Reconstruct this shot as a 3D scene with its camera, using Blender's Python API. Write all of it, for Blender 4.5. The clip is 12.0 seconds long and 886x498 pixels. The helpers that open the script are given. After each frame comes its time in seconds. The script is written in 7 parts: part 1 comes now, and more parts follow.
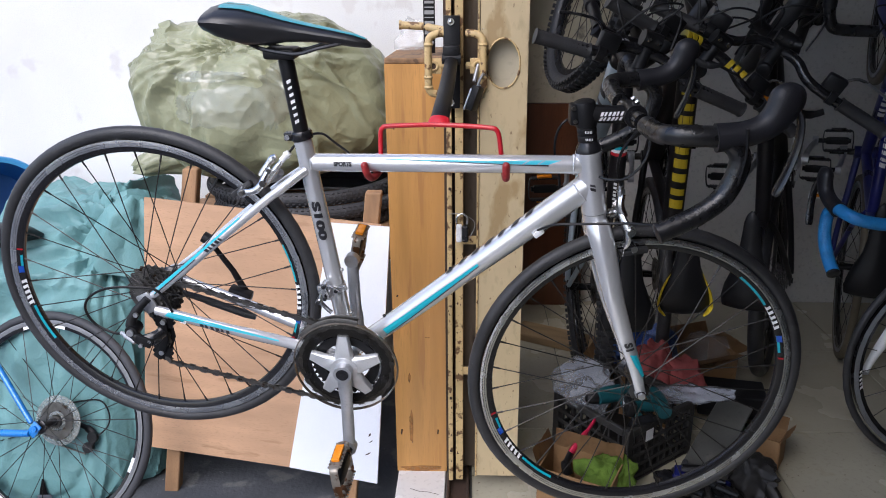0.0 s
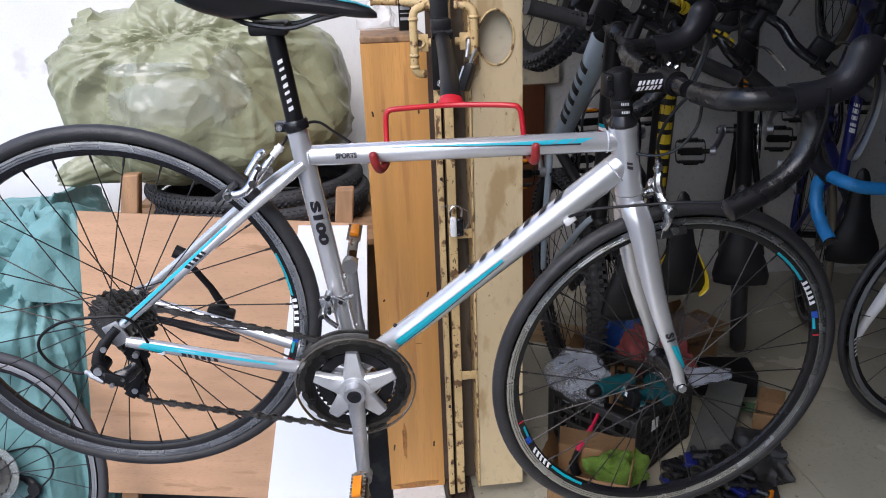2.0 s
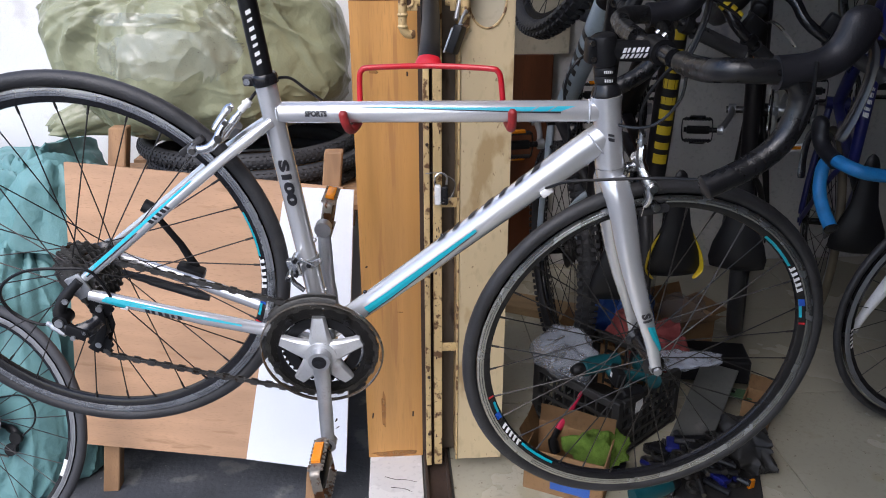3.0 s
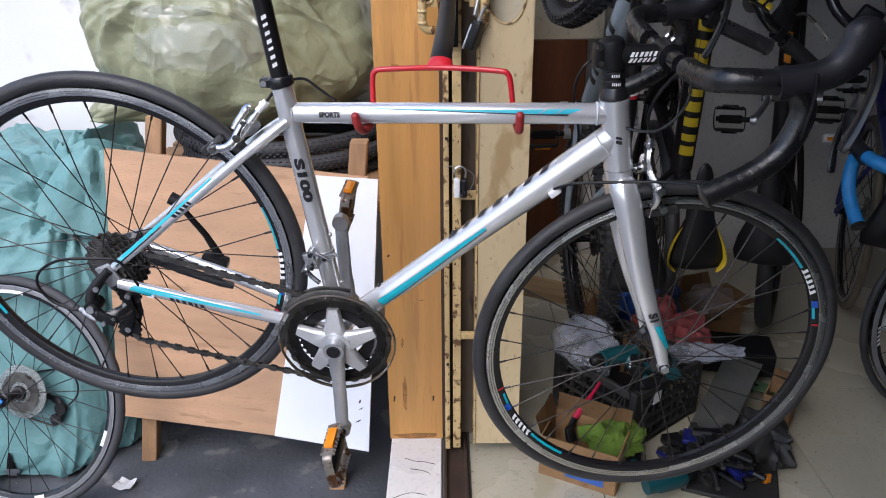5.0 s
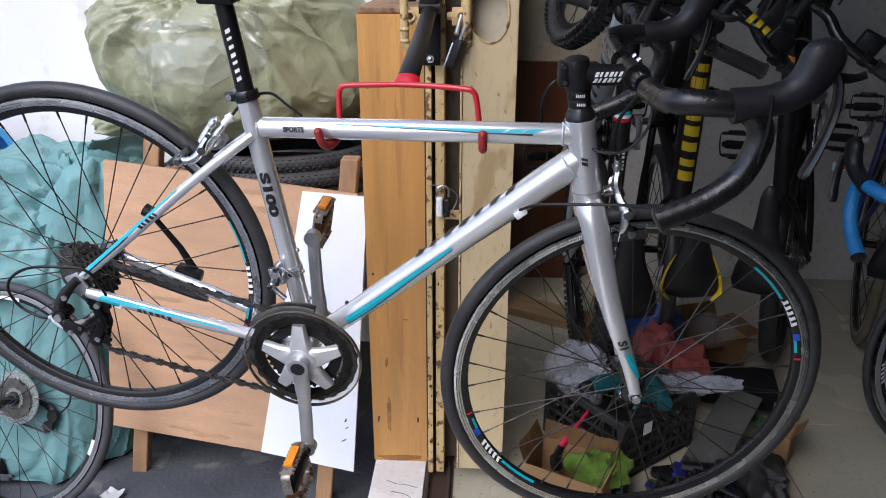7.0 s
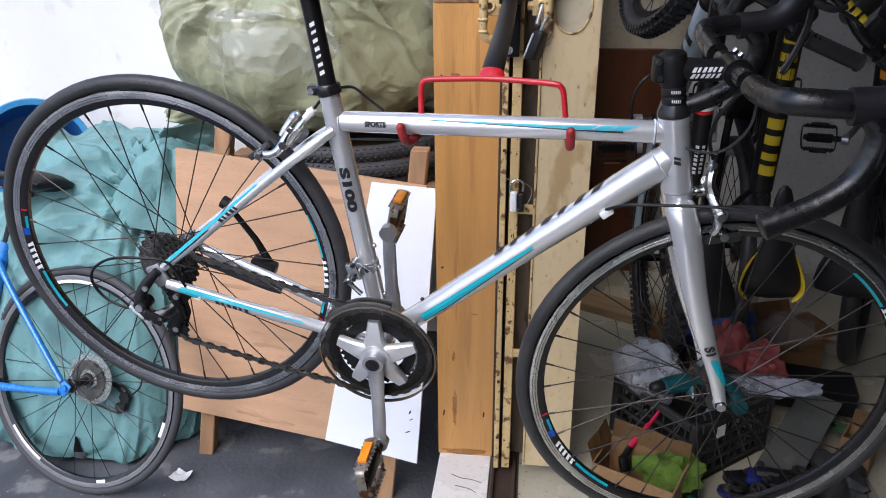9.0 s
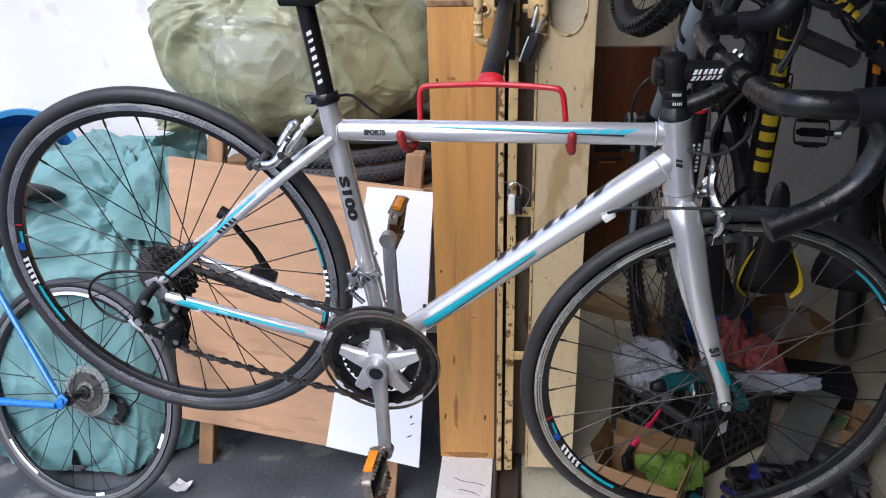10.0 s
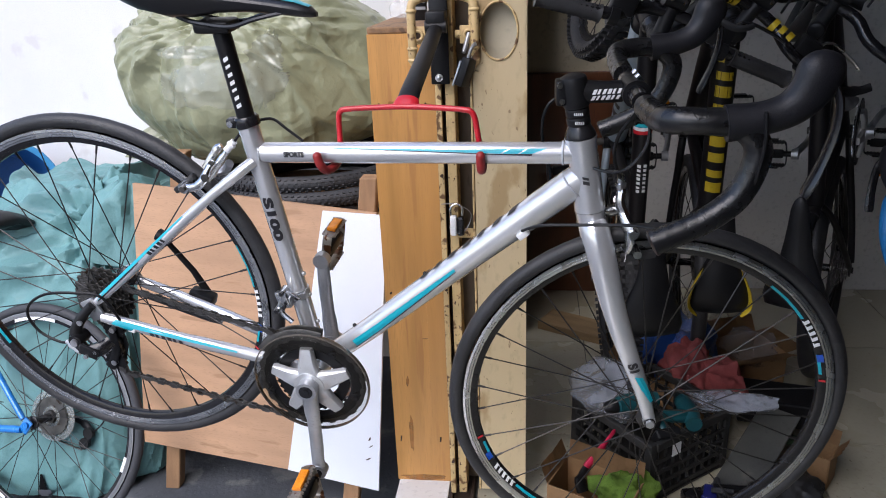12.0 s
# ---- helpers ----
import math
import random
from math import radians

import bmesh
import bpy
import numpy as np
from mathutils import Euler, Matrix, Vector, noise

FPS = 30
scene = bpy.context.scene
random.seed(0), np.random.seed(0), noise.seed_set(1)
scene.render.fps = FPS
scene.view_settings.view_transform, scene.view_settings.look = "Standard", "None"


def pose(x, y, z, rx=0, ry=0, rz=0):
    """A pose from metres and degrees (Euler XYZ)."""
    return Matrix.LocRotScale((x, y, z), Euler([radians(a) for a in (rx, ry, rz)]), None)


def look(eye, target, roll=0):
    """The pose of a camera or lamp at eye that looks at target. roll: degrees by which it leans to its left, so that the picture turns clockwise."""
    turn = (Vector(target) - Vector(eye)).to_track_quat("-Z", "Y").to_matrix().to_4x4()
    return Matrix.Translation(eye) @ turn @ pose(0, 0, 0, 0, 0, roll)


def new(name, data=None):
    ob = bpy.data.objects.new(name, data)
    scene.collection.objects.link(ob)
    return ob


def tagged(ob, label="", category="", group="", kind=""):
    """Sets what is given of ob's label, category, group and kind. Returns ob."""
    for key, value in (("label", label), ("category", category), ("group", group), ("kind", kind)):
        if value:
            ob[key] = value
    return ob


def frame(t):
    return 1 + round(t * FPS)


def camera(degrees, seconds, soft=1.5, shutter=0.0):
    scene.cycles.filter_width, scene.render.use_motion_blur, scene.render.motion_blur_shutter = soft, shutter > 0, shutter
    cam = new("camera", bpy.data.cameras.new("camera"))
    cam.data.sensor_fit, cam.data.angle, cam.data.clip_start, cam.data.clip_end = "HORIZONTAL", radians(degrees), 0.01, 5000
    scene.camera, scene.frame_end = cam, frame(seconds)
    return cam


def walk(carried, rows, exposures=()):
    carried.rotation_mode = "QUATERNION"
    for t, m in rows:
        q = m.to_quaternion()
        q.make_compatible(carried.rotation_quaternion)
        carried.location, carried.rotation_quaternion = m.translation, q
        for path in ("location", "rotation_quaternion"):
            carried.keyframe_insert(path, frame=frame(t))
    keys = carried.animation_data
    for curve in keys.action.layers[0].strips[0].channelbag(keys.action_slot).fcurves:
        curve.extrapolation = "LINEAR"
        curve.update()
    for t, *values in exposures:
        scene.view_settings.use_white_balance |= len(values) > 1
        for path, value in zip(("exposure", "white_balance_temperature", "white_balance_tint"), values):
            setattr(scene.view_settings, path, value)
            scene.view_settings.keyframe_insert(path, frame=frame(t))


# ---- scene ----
cam = camera(62.5, 12.0, soft=1.0)
PATH = [
    (0, (0.08, 0.182, 1.482), (0.008, 2.073, 0.836), -0.5),
    (0.5, (0.135, 0.208, 1.466), (0.023, 2.087, 0.79), -1.4),
    (1, (0.133, 0.247, 1.464), (0.005, 2.121, 0.777), -3.0),
    (1.5, (0.015, 0.277, 1.463), (0.032, 2.168, 0.812), -3.0),
    (2, (-0.106, 0.338, 1.44), (0.064, 2.216, 0.773), -2.2),
    (2.5, (-0.117, 0.354, 1.424), (0.061, 2.219, 0.723), 0.3),
    (2.7, (-0.084, 0.365, 1.416), (0.07, 2.225, 0.698), 0.4),
    (4.3, (0.038, 0.362, 1.461), (0.065, 2.203, 0.678), -1.9),
    (4.5, (0.027, 0.353, 1.462), (0.052, 2.191, 0.672), -1.6),
    (5, (0.03, 0.348, 1.466), (0.023, 2.18, 0.663), -0.5),
    (5.5, (0.059, 0.347, 1.469), (0.028, 2.179, 0.666), -1.0),
    (6, (0.077, 0.355, 1.47), (0.034, 2.197, 0.691), -1.3),
    (6.5, (0.102, 0.359, 1.472), (0.046, 2.208, 0.712), -0.9),
    (6.7, (0.123, 0.362, 1.465), (0.057, 2.212, 0.709), -0.4),
    (8.3, (0.164, 0.394, 1.445), (-0.123, 2.234, 0.714), -0.9),
    (8.5, (0.14, 0.394, 1.462), (-0.146, 2.221, 0.7), -1.3),
    (9, (0.089, 0.396, 1.467), (-0.141, 2.219, 0.677), -0.5),
    (9.5, (0.071, 0.398, 1.474), (-0.148, 2.223, 0.687), -0.7),
    (10, (0.069, 0.405, 1.478), (-0.134, 2.229, 0.682), -1.5),
    (10.5, (0.082, 0.399, 1.473), (-0.11, 2.226, 0.682), -0.9),
    (11, (0.111, 0.398, 1.47), (-0.048, 2.228, 0.68), -0.7),
    (11.5, (0.165, 0.386, 1.468), (-0.012, 2.221, 0.694), -1.8),
    (12, (0.216, 0.396, 1.468), (-0.02, 2.245, 0.744), -2.3),
]
walk(cam, [(t, look(eye, target, roll)) for t, eye, target, roll in PATH], exposures=[(0, 1.05, 6350, 15), (12, 1.05, 6350, 15)])

# ---- light ----
SUN_DIR = Vector((0.25, 0.59, -0.765)).normalized()
world = bpy.data.worlds.new("overcast_sky")
scene.world = world
world.use_nodes = True
wn = world.node_tree.nodes
sky = wn.new("ShaderNodeTexSky")
sky.sky_type = "NISHITA"
sky.sun_disc = False
sky.sun_elevation = radians(50)
sky.sun_rotation = radians(203)
sky.air_density, sky.dust_density, sky.ozone_density = 1.0, 1.5, 1.5
wn["Background"].inputs["Strength"].default_value = 0.15
world.node_tree.links.new(sky.outputs["Color"], wn["Background"].inputs["Color"])
sun = new("overcast_sun", bpy.data.lights.new("overcast_sun", "SUN"))
sun.data.energy, sun.data.angle, sun.data.color = 1.5, radians(50), (1.0, 0.985, 0.975)
sun.matrix_world = look((0, 0, 6), Vector((0, 0, 6)) + SUN_DIR)

# ---- materials ----
def mat(name, col, rough=0.5, metal=0.0, var=0.15, scale=6.0, fine=90.0, bump=0.15, spots=None, spot_at=0.62, spot_scale=14.0,
        stretch=(1, 1, 1), rvar=0.12, coat=0.0, depth=0.002, random=0.0, spec=0.5, specks=None, crumple=None):
    """A surface with broad and fine variation, fine relief and, if spots is a colour, blotches of it."""
    m = bpy.data.materials.new(name)
    m.use_nodes = True
    t = m.node_tree
    n, l = t.nodes, t.links
    b = n["Principled BSDF"]
    co = n.new("ShaderNodeTexCoord")
    mp = n.new("ShaderNodeMapping")
    mp.inputs["Scale"].default_value = stretch
    l.new(co.outputs["Object"], mp.inputs["Vector"])

    def tex(s, detail=4.0):
        x = n.new("ShaderNodeTexNoise")
        x.inputs["Scale"].default_value = s
        x.inputs["Detail"].default_value = detail
        l.new(mp.outputs["Vector"], x.inputs["Vector"])
        return x.outputs["Fac"]

    def mix(a, c, fac, blend="MIX"):
        x = n.new("ShaderNodeMix")
        x.data_type, x.blend_type = "RGBA", blend
        for sock, v in ((x.inputs[6], a), (x.inputs[7], c), (x.inputs[0], fac)):
            if isinstance(v, bpy.types.NodeSocket):
                l.new(v, sock)
            else:
                sock.default_value = v if isinstance(v, float) else (*v[:3], 1)
        return x.outputs[2]

    def ramp(v, lo, hi):
        x = n.new("ShaderNodeMapRange")
        x.inputs["From Min"].default_value, x.inputs["From Max"].default_value = lo, hi
        l.new(v, x.inputs["Value"])
        return x.outputs["Result"]

    broad, grain = tex(scale), tex(fine, 3.0)
    lo, hi = [max(0, c * (1 - var)) for c in col], [min(1, c * (1 + var)) for c in col]
    c = mix(lo, hi, ramp(broad, 0.3, 0.7))
    c = mix(c, [x * 0.8 for x in col], ramp(grain, 0.55, 0.75))
    if spots:
        c = mix(c, spots, ramp(tex(spot_scale, 8.0), spot_at, spot_at + 0.06))
    if specks:
        c = mix(c, specks[0], ramp(tex(specks[2], 3.0), specks[1], specks[1] + 0.05))
    if random:
        info = n.new("ShaderNodeObjectInfo")
        c = mix(c, [x * (1 - random) for x in col], info.outputs["Random"])
    l.new(c, b.inputs["Base Color"])
    r = n.new("ShaderNodeMapRange")
    r.inputs["To Min"].default_value, r.inputs["To Max"].default_value = max(0.03, rough - rvar), min(1, rough + rvar)
    l.new(broad, r.inputs["Value"])
    l.new(r.outputs["Result"], b.inputs["Roughness"])
    b.inputs["Metallic"].default_value = metal
    b.inputs["Coat Weight"].default_value = coat
    b.inputs["Specular IOR Level"].default_value = spec
    if bump:
        bp = n.new("ShaderNodeBump")
        bp.inputs["Strength"].default_value, bp.inputs["Distance"].default_value = bump, depth
        l.new(grain, bp.inputs["Height"])
        l.new(bp.outputs["Normal"], b.inputs["Normal"])
        for s, strength, d in crumple or ():
            # creased film: sharp ridges between bent cells
            w = n.new("ShaderNodeVectorMath")
            w.operation = "MULTIPLY_ADD"
            wob = n.new("ShaderNodeTexNoise")
            wob.inputs["Scale"].default_value = s * 0.6
            l.new(mp.outputs["Vector"], wob.inputs["Vector"])
            l.new(wob.outputs["Color"], w.inputs[0])
            w.inputs[1].default_value = (1.6 / s,) * 3
            l.new(mp.outputs["Vector"], w.inputs[2])
            v = n.new("ShaderNodeTexVoronoi")
            v.inputs["Scale"].default_value = s
            l.new(w.outputs["Vector"], v.inputs["Vector"])
            b2 = n.new("ShaderNodeBump")
            b2.inputs["Strength"].default_value, b2.inputs["Distance"].default_value = strength, d
            l.new(v.outputs["Distance"], b2.inputs["Height"])
            l.new(bp.outputs["Normal"], b2.inputs["Normal"])
            l.new(b2.outputs["Normal"], b.inputs["Normal"])
            bp = b2
    return m


def glassy(name, col, rough=0.1, trans=1.0, ior=1.45, alpha=1.0):
    m = bpy.data.materials.new(name)
    m.use_nodes = True
    b = m.node_tree.nodes["Principled BSDF"]
    b.inputs["Base Color"].default_value = (*col, 1)
    b.inputs["Roughness"].default_value = rough
    b.inputs["Transmission Weight"].default_value = trans
    b.inputs["IOR"].default_value = ior
    b.inputs["Alpha"].default_value = alpha
    return m


SILVER = mat("silver_paint", (0.66, 0.67, 0.69), 0.24, 0.62, 0.04, 5, 900, 0.02, coat=0.6, rvar=0.04)
ALLOY = mat("polished_alloy", (0.6, 0.61, 0.62), 0.26, 1.0, 0.1, 20, 400, 0.05)
ALLOY_DULL = mat("brushed_alloy", (0.47, 0.48, 0.5), 0.38, 0.8, 0.12, 20, 300, 0.08)
GREYTRACK = mat("worn_grey_alloy", (0.2, 0.205, 0.215), 0.45, 0.4, 0.15, 20, 300, 0.08)
SATIN = mat("satin_alloy", (0.58, 0.59, 0.6), 0.4, 0.65, 0.06, 20, 300, 0.05)
STEEL = mat("dirty_steel", (0.13, 0.125, 0.118), 0.4, 0.9, 0.3, 40, 300, 0.2, spots=(0.05, 0.032, 0.02), spot_scale=60)
SPOKE = mat("spoke_steel", (0.03, 0.028, 0.027), 0.4, 0.6, 0.1, 20, 200, 0)
SPOKE_BRIGHT = mat("bright_spoke_steel", (0.3, 0.3, 0.3), 0.35, 0.9, 0.1, 20, 200, 0)
BLACK = mat("black_plastic", (0.008, 0.008, 0.009), 0.42, 0, 0.2, 12, 250, 0.1, spec=0.25)
BLACK_GLOSS = mat("black_anodised", (0.012, 0.012, 0.014), 0.25, 0.1, 0.1, 12, 300, 0.03)
RUBBER = mat("black_rubber", (0.027, 0.027, 0.029), 0.5, 0, 0.3, 14, 260, 0.4, spec=0.42, spots=(0.032, 0.032, 0.033), spot_at=0.6, spot_scale=22, specks=((0.07, 0.068, 0.065), 0.7, 150))
HOODRUBBER = mat("hood_rubber", (0.012, 0.012, 0.015), 0.45, 0, 0.15, 30, 500, 0.2, spec=0.35)
TAPE = mat("bar_tape", (0.009, 0.009, 0.01), 0.28, 0, 0.2, 40, 600, 0.3, depth=0.001)
BLUETAPE = mat("blue_bar_tape", (0.012, 0.17, 0.42), 0.5, 0, 0.2, 30, 300, 0.6)
CYAN = mat("cyan_decal", (0.0, 0.34, 0.43), 0.4, 0, 0.05, 10, 200, 0)
BLUEDECAL = mat("deep_blue_decal", (0.01, 0.07, 0.4), 0.3, 0, 0.05, 10, 200, 0)
WHITEDECAL = mat("white_decal", (0.75, 0.75, 0.75), 0.4, 0, 0.05, 10, 200, 0)
BLACKDECAL = mat("black_decal", (0.01, 0.01, 0.013), 0.35, 0, 0.1, 10, 200, 0)
YELLOW = mat("yellow_decal", (0.5, 0.36, 0.015), 0.4, 0, 0.1, 10, 200, 0)
ORANGE = mat("amber_reflector", (0.75, 0.24, 0.01), 0.15, 0, 0.12, 80, 300, 0.4)
REDTIP = mat("red_dipped_plastic", (0.5, 0.01, 0.02), 0.36, 0, 0.12, 15, 200, 0.1, coat=0.2)
REDRUB = mat("worn_red_plastic", (0.28, 0.02, 0.02), 0.5, 0, 0.25, 60, 300, 0.2)
BLUEPAINT = mat("blue_frame_paint", (0.01, 0.17, 0.52), 0.28, 0.1, 0.08, 8, 300, 0.03, coat=0.5)
PALEBLUE = mat("pale_blue_frame_paint", (0.42, 0.5, 0.56), 0.35, 0, 0.1, 8, 300, 0.03, coat=0.3)
NAVYPAINT = mat("navy_frame_paint", (0.012, 0.016, 0.13), 0.3, 0.1, 0.15, 8, 300, 0.03, coat=0.4)
BLACKPAINT = mat("black_frame_paint", (0.009, 0.008, 0.009), 0.4, 0.0, 0.2, 8, 300, 0.03, coat=0.05, spec=0.3)
GREYTYRE = mat("grey_tyre", (0.035, 0.036, 0.04), 0.68, 0, 0.2, 14, 240, 0.3)
TANTYRE = mat("tan_wall_tyre", (0.11, 0.09, 0.06), 0.65, 0, 0.25, 14, 240, 0.2)


# ---- mesh helpers ----
def finish(bm, smooth=True):
    bmesh.ops.recalc_face_normals(bm, faces=bm.faces)
    if smooth:
        for f in bm.faces:
            f.smooth = True
        for e in bm.edges:
            if len(e.link_faces) == 2 and e.calc_face_angle(0) > 0.7:
                e.smooth = False
    return bm


def part(name, bm, material, parent=None, label="", smooth=True, m=None):
    """Links a bmesh as one mesh object, under a thing or a part."""
    if m is not None:
        bm.transform(m)
    finish(bm, smooth)
    me = bpy.data.meshes.new(name)
    bm.to_mesh(me)
    bm.free()
    me.materials.append(material)
    ob = new(name, me)
    if parent:
        ob.parent = parent
    if label:
        ob["label"] = label
    return ob


def thing(name, label, category, m=None, group="", kind=""):
    ob = new(name)
    ob.empty_display_size = 0.05
    if m is not None:
        ob.matrix_world = m
    return tagged(ob, label, category, group, kind)


def mesh():
    return bmesh.new()


def curve(pts, k=6, closed=False):
    """Points of a smooth curve through pts."""
    P = [Vector(p) for p in pts]
    n = len(P)
    out = []
    for i in range(n if closed else n - 1):
        if closed:
            p0, p1, p2, p3 = P[i - 1], P[i], P[(i + 1) % n], P[(i + 2) % n]
        else:
            p0, p1, p2, p3 = P[max(i - 1, 0)], P[i], P[i + 1], P[min(i + 2, n - 1)]
        for j in range(k):
            t = j / k
            out.append(0.5 * (2 * p1 + (p2 - p0) * t + (2 * p0 - 5 * p1 + 4 * p2 - p3) * t * t + (3 * p1 - p0 - 3 * p2 + p3) * t ** 3))
    if not closed:
        out.append(P[-1])
    return out


def sweep(bm, pts, radii, n=10, caps=True, closed=False, side=None, squash=1.0, wave=None):
    """A tube along pts. side: the way of the ring's first axis; squash: the second axis over the first."""
    P = [Vector(p) for p in pts]
    N = len(P)
    if isinstance(radii, (int, float)):
        radii = [radii] * N
    if isinstance(squash, (int, float)):
        squash = [squash] * N
    rings = []
    ref = None
    for i in range(N):
        if closed:
            d = P[(i + 1) % N] - P[i - 1]
        else:
            d = P[min(i + 1, N - 1)] - P[max(i - 1, 0)]
        d.normalize()
        if side is not None:
            u = Vector(side) - d * d.dot(Vector(side))
        elif ref is None:
            w = Vector((0, 0, 1)) if abs(d.z) < 0.9 else Vector((1, 0, 0))
            u = w - d * d.dot(w)
        else:
            u = ref - d * d.dot(ref)
        u.normalize()
        ref = u
        v = d.cross(u)
        rings.append([bm.verts.new(P[i] + radii[i] * (wave(i, j) if wave else 1.0) * (math.cos(2 * math.pi * j / n) * u + squash[i] * math.sin(2 * math.pi * j / n) * v)) for j in range(n)])
    for i in range(N if closed else N - 1):
        a, b = rings[i], rings[(i + 1) % N]
        for j in range(n):
            bm.faces.new((a[j], a[(j + 1) % n], b[(j + 1) % n], b[j]))
    if caps and not closed:
        bm.faces.new(rings[0][::-1])
        bm.faces.new(rings[-1])
    return bm


def revolve(bm, profile, centre=(0, 0, 0), n=48, closed=True, a0=0.0, a1=None):
    """Turns a profile of (radius, height) about the y axis through centre. Angle 0 is +x, angle 90 is +z."""
    c = Vector(centre)
    full = a1 is None
    steps = n if full else n + 1
    span = 2 * math.pi if full else a1 - a0
    rings = []
    for i in range(steps):
        a = a0 + span * i / n
        rings.append([bm.verts.new(c + Vector((r * math.cos(a), h, r * math.sin(a)))) for r, h in profile])
    k = len(profile)
    for i in range(n):
        p, q = rings[i], rings[(i + 1) % steps]
        for j in range(k if closed else k - 1):
            bm.faces.new((p[j], p[(j + 1) % k], q[(j + 1) % k], q[j]))
    if not full and closed:
        bm.faces.new(rings[0])
        bm.faces.new(rings[-1][::-1])
    return bm


def box(bm, size, centre=(0, 0, 0), bevel=0.0, m=None, seg=2):
    if not bevel:
        c = Vector(centre)
        r = m.to_3x3() if m is not None else Matrix.Identity(3)
        v = [bm.verts.new(c + r @ Vector((x * size[0] / 2, y * size[1] / 2, z * size[2] / 2))) for x in (-1, 1) for y in (-1, 1) for z in (-1, 1)]
        for f in ((0, 1, 3, 2), (4, 6, 7, 5), (0, 4, 5, 1), (2, 3, 7, 6), (0, 2, 6, 4), (1, 5, 7, 3)):
            bm.faces.new([v[i] for i in f])
        return bm
    g = bmesh.ops.create_cube(bm, size=1.0)
    vs = g["verts"]
    bmesh.ops.scale(bm, vec=size, verts=vs)
    if bevel:
        es = list({e for v in vs for e in v.link_edges})
        r = bmesh.ops.bevel(bm, geom=es, offset=bevel, segments=seg, profile=0.5, affect="EDGES")
        vs = list({v for f in r["faces"] for v in f.verts} | {v for v in vs if v.is_valid})
    mm = Matrix.Translation(centre)
    if m is not None:
        mm = mm @ m
    bmesh.ops.transform(bm, matrix=mm, verts=vs)
    return bm


def rod(bm, p, q, r, r2=None, n=10):
    return sweep(bm, [p, q], [r, r if r2 is None else r2], n)


def knob(bm, centre, r, squash=(1, 1, 1), seg=12):
    g = bmesh.ops.create_uvsphere(bm, u_segments=seg, v_segments=max(6, seg // 2), radius=r)
    bmesh.ops.scale(bm, vec=squash, verts=g["verts"])
    bmesh.ops.translate(bm, vec=centre, verts=g["verts"])
    return bm


def wrap(bm, quads, p0, p1, r0, r1, front, lift=0.0006, grain=0.006):
    """Lays flat shapes on a tube from p0 to p1. quads: corners as (metres along, metres round from front)."""
    p0, p1 = Vector(p0), Vector(p1)
    d = p1 - p0
    L = d.length
    d /= L
    u = Vector(front) - d * d.dot(Vector(front))
    u.normalize()
    v = u.cross(d)

    def at(s, w):
        r = r0 + (r1 - r0) * s / L
        return p0 + d * s + (r + lift) * (math.cos(w / r) * u + math.sin(w / r) * v)

    for q in quads:
        a, b, c, e = q
        nu = max(1, int(max(math.dist(a, b), math.dist(e, c)) / 0.03))
        nv = max(1, int(max(math.dist(a, e), math.dist(b, c)) / grain))
        g = []
        for i in range(nu + 1):
            row = []
            for j in range(nv + 1):
                s, w = i / nu, j / nv
                x = [(1 - s) * (1 - w) * a[k] + s * (1 - w) * b[k] + s * w * c[k] + (1 - s) * w * e[k] for k in (0, 1)]
                row.append(bm.verts.new(at(*x)))
            g.append(row)
        for i in range(nu):
            for j in range(nv):
                bm.faces.new((g[i][j], g[i + 1][j], g[i + 1][j + 1], g[i][j + 1]))
    return bm


def bars(x, w0, w1, n, step, slant=0.35, gap=0.3):
    """A row of n plain slanted strokes, wide and narrow in turn, that stands for a maker's mark."""
    out = []
    h = w1 - w0
    for i in range(n):
        a = x + i * step
        b = a + step * (1 - gap) * (1.0, 0.72, 0.9)[i % 3]
        out.append(((a, w0), (b, w0), (b + h * slant, w1), (a + h * slant, w1)))
    return out


def lettering(text, size, p0, p1, r0, r1, front, along, round_, wide=1.0, material=None, parent=None, name="lettering", label=""):
    """Readable writing, bent onto a tube."""
    cu = bpy.data.curves.new("text", "FONT")
    cu.body, cu.size, cu.align_x, cu.align_y, cu.resolution_u = text, size, "LEFT", "CENTER", 3
    cu.offset = size * 0.06
    ob = new("text", cu)
    me = bpy.data.meshes.new_from_object(ob.evaluated_get(bpy.context.evaluated_depsgraph_get()))
    bpy.data.objects.remove(ob)
    p0, p1 = Vector(p0), Vector(p1)
    d = p1 - p0
    L = d.length
    d /= L
    u = Vector(front) - d * d.dot(Vector(front))
    u.normalize()
    v = u.cross(d)
    bm = bmesh.new()
    bm.from_mesh(me)
    bmesh.ops.triangulate(bm, faces=bm.faces[:])
    for _ in range(3):
        bmesh.ops.subdivide_edges(bm, edges=[e for e in bm.edges if e.calc_length() > 0.005], cuts=1)
        bmesh.ops.triangulate(bm, faces=bm.faces[:])
    for vert in bm.verts:
        x, y = vert.co.x, vert.co.y
        x, y = along + wide * x, round_ + y
        r = r0 + (r1 - r0) * x / L
        vert.co = p0 + d * x + (r + 0.0008) * (math.cos(y / r) * u + math.sin(y / r) * v)
    bpy.data.meshes.remove(me)
    return part(name, bm, material, parent, label, smooth=False)


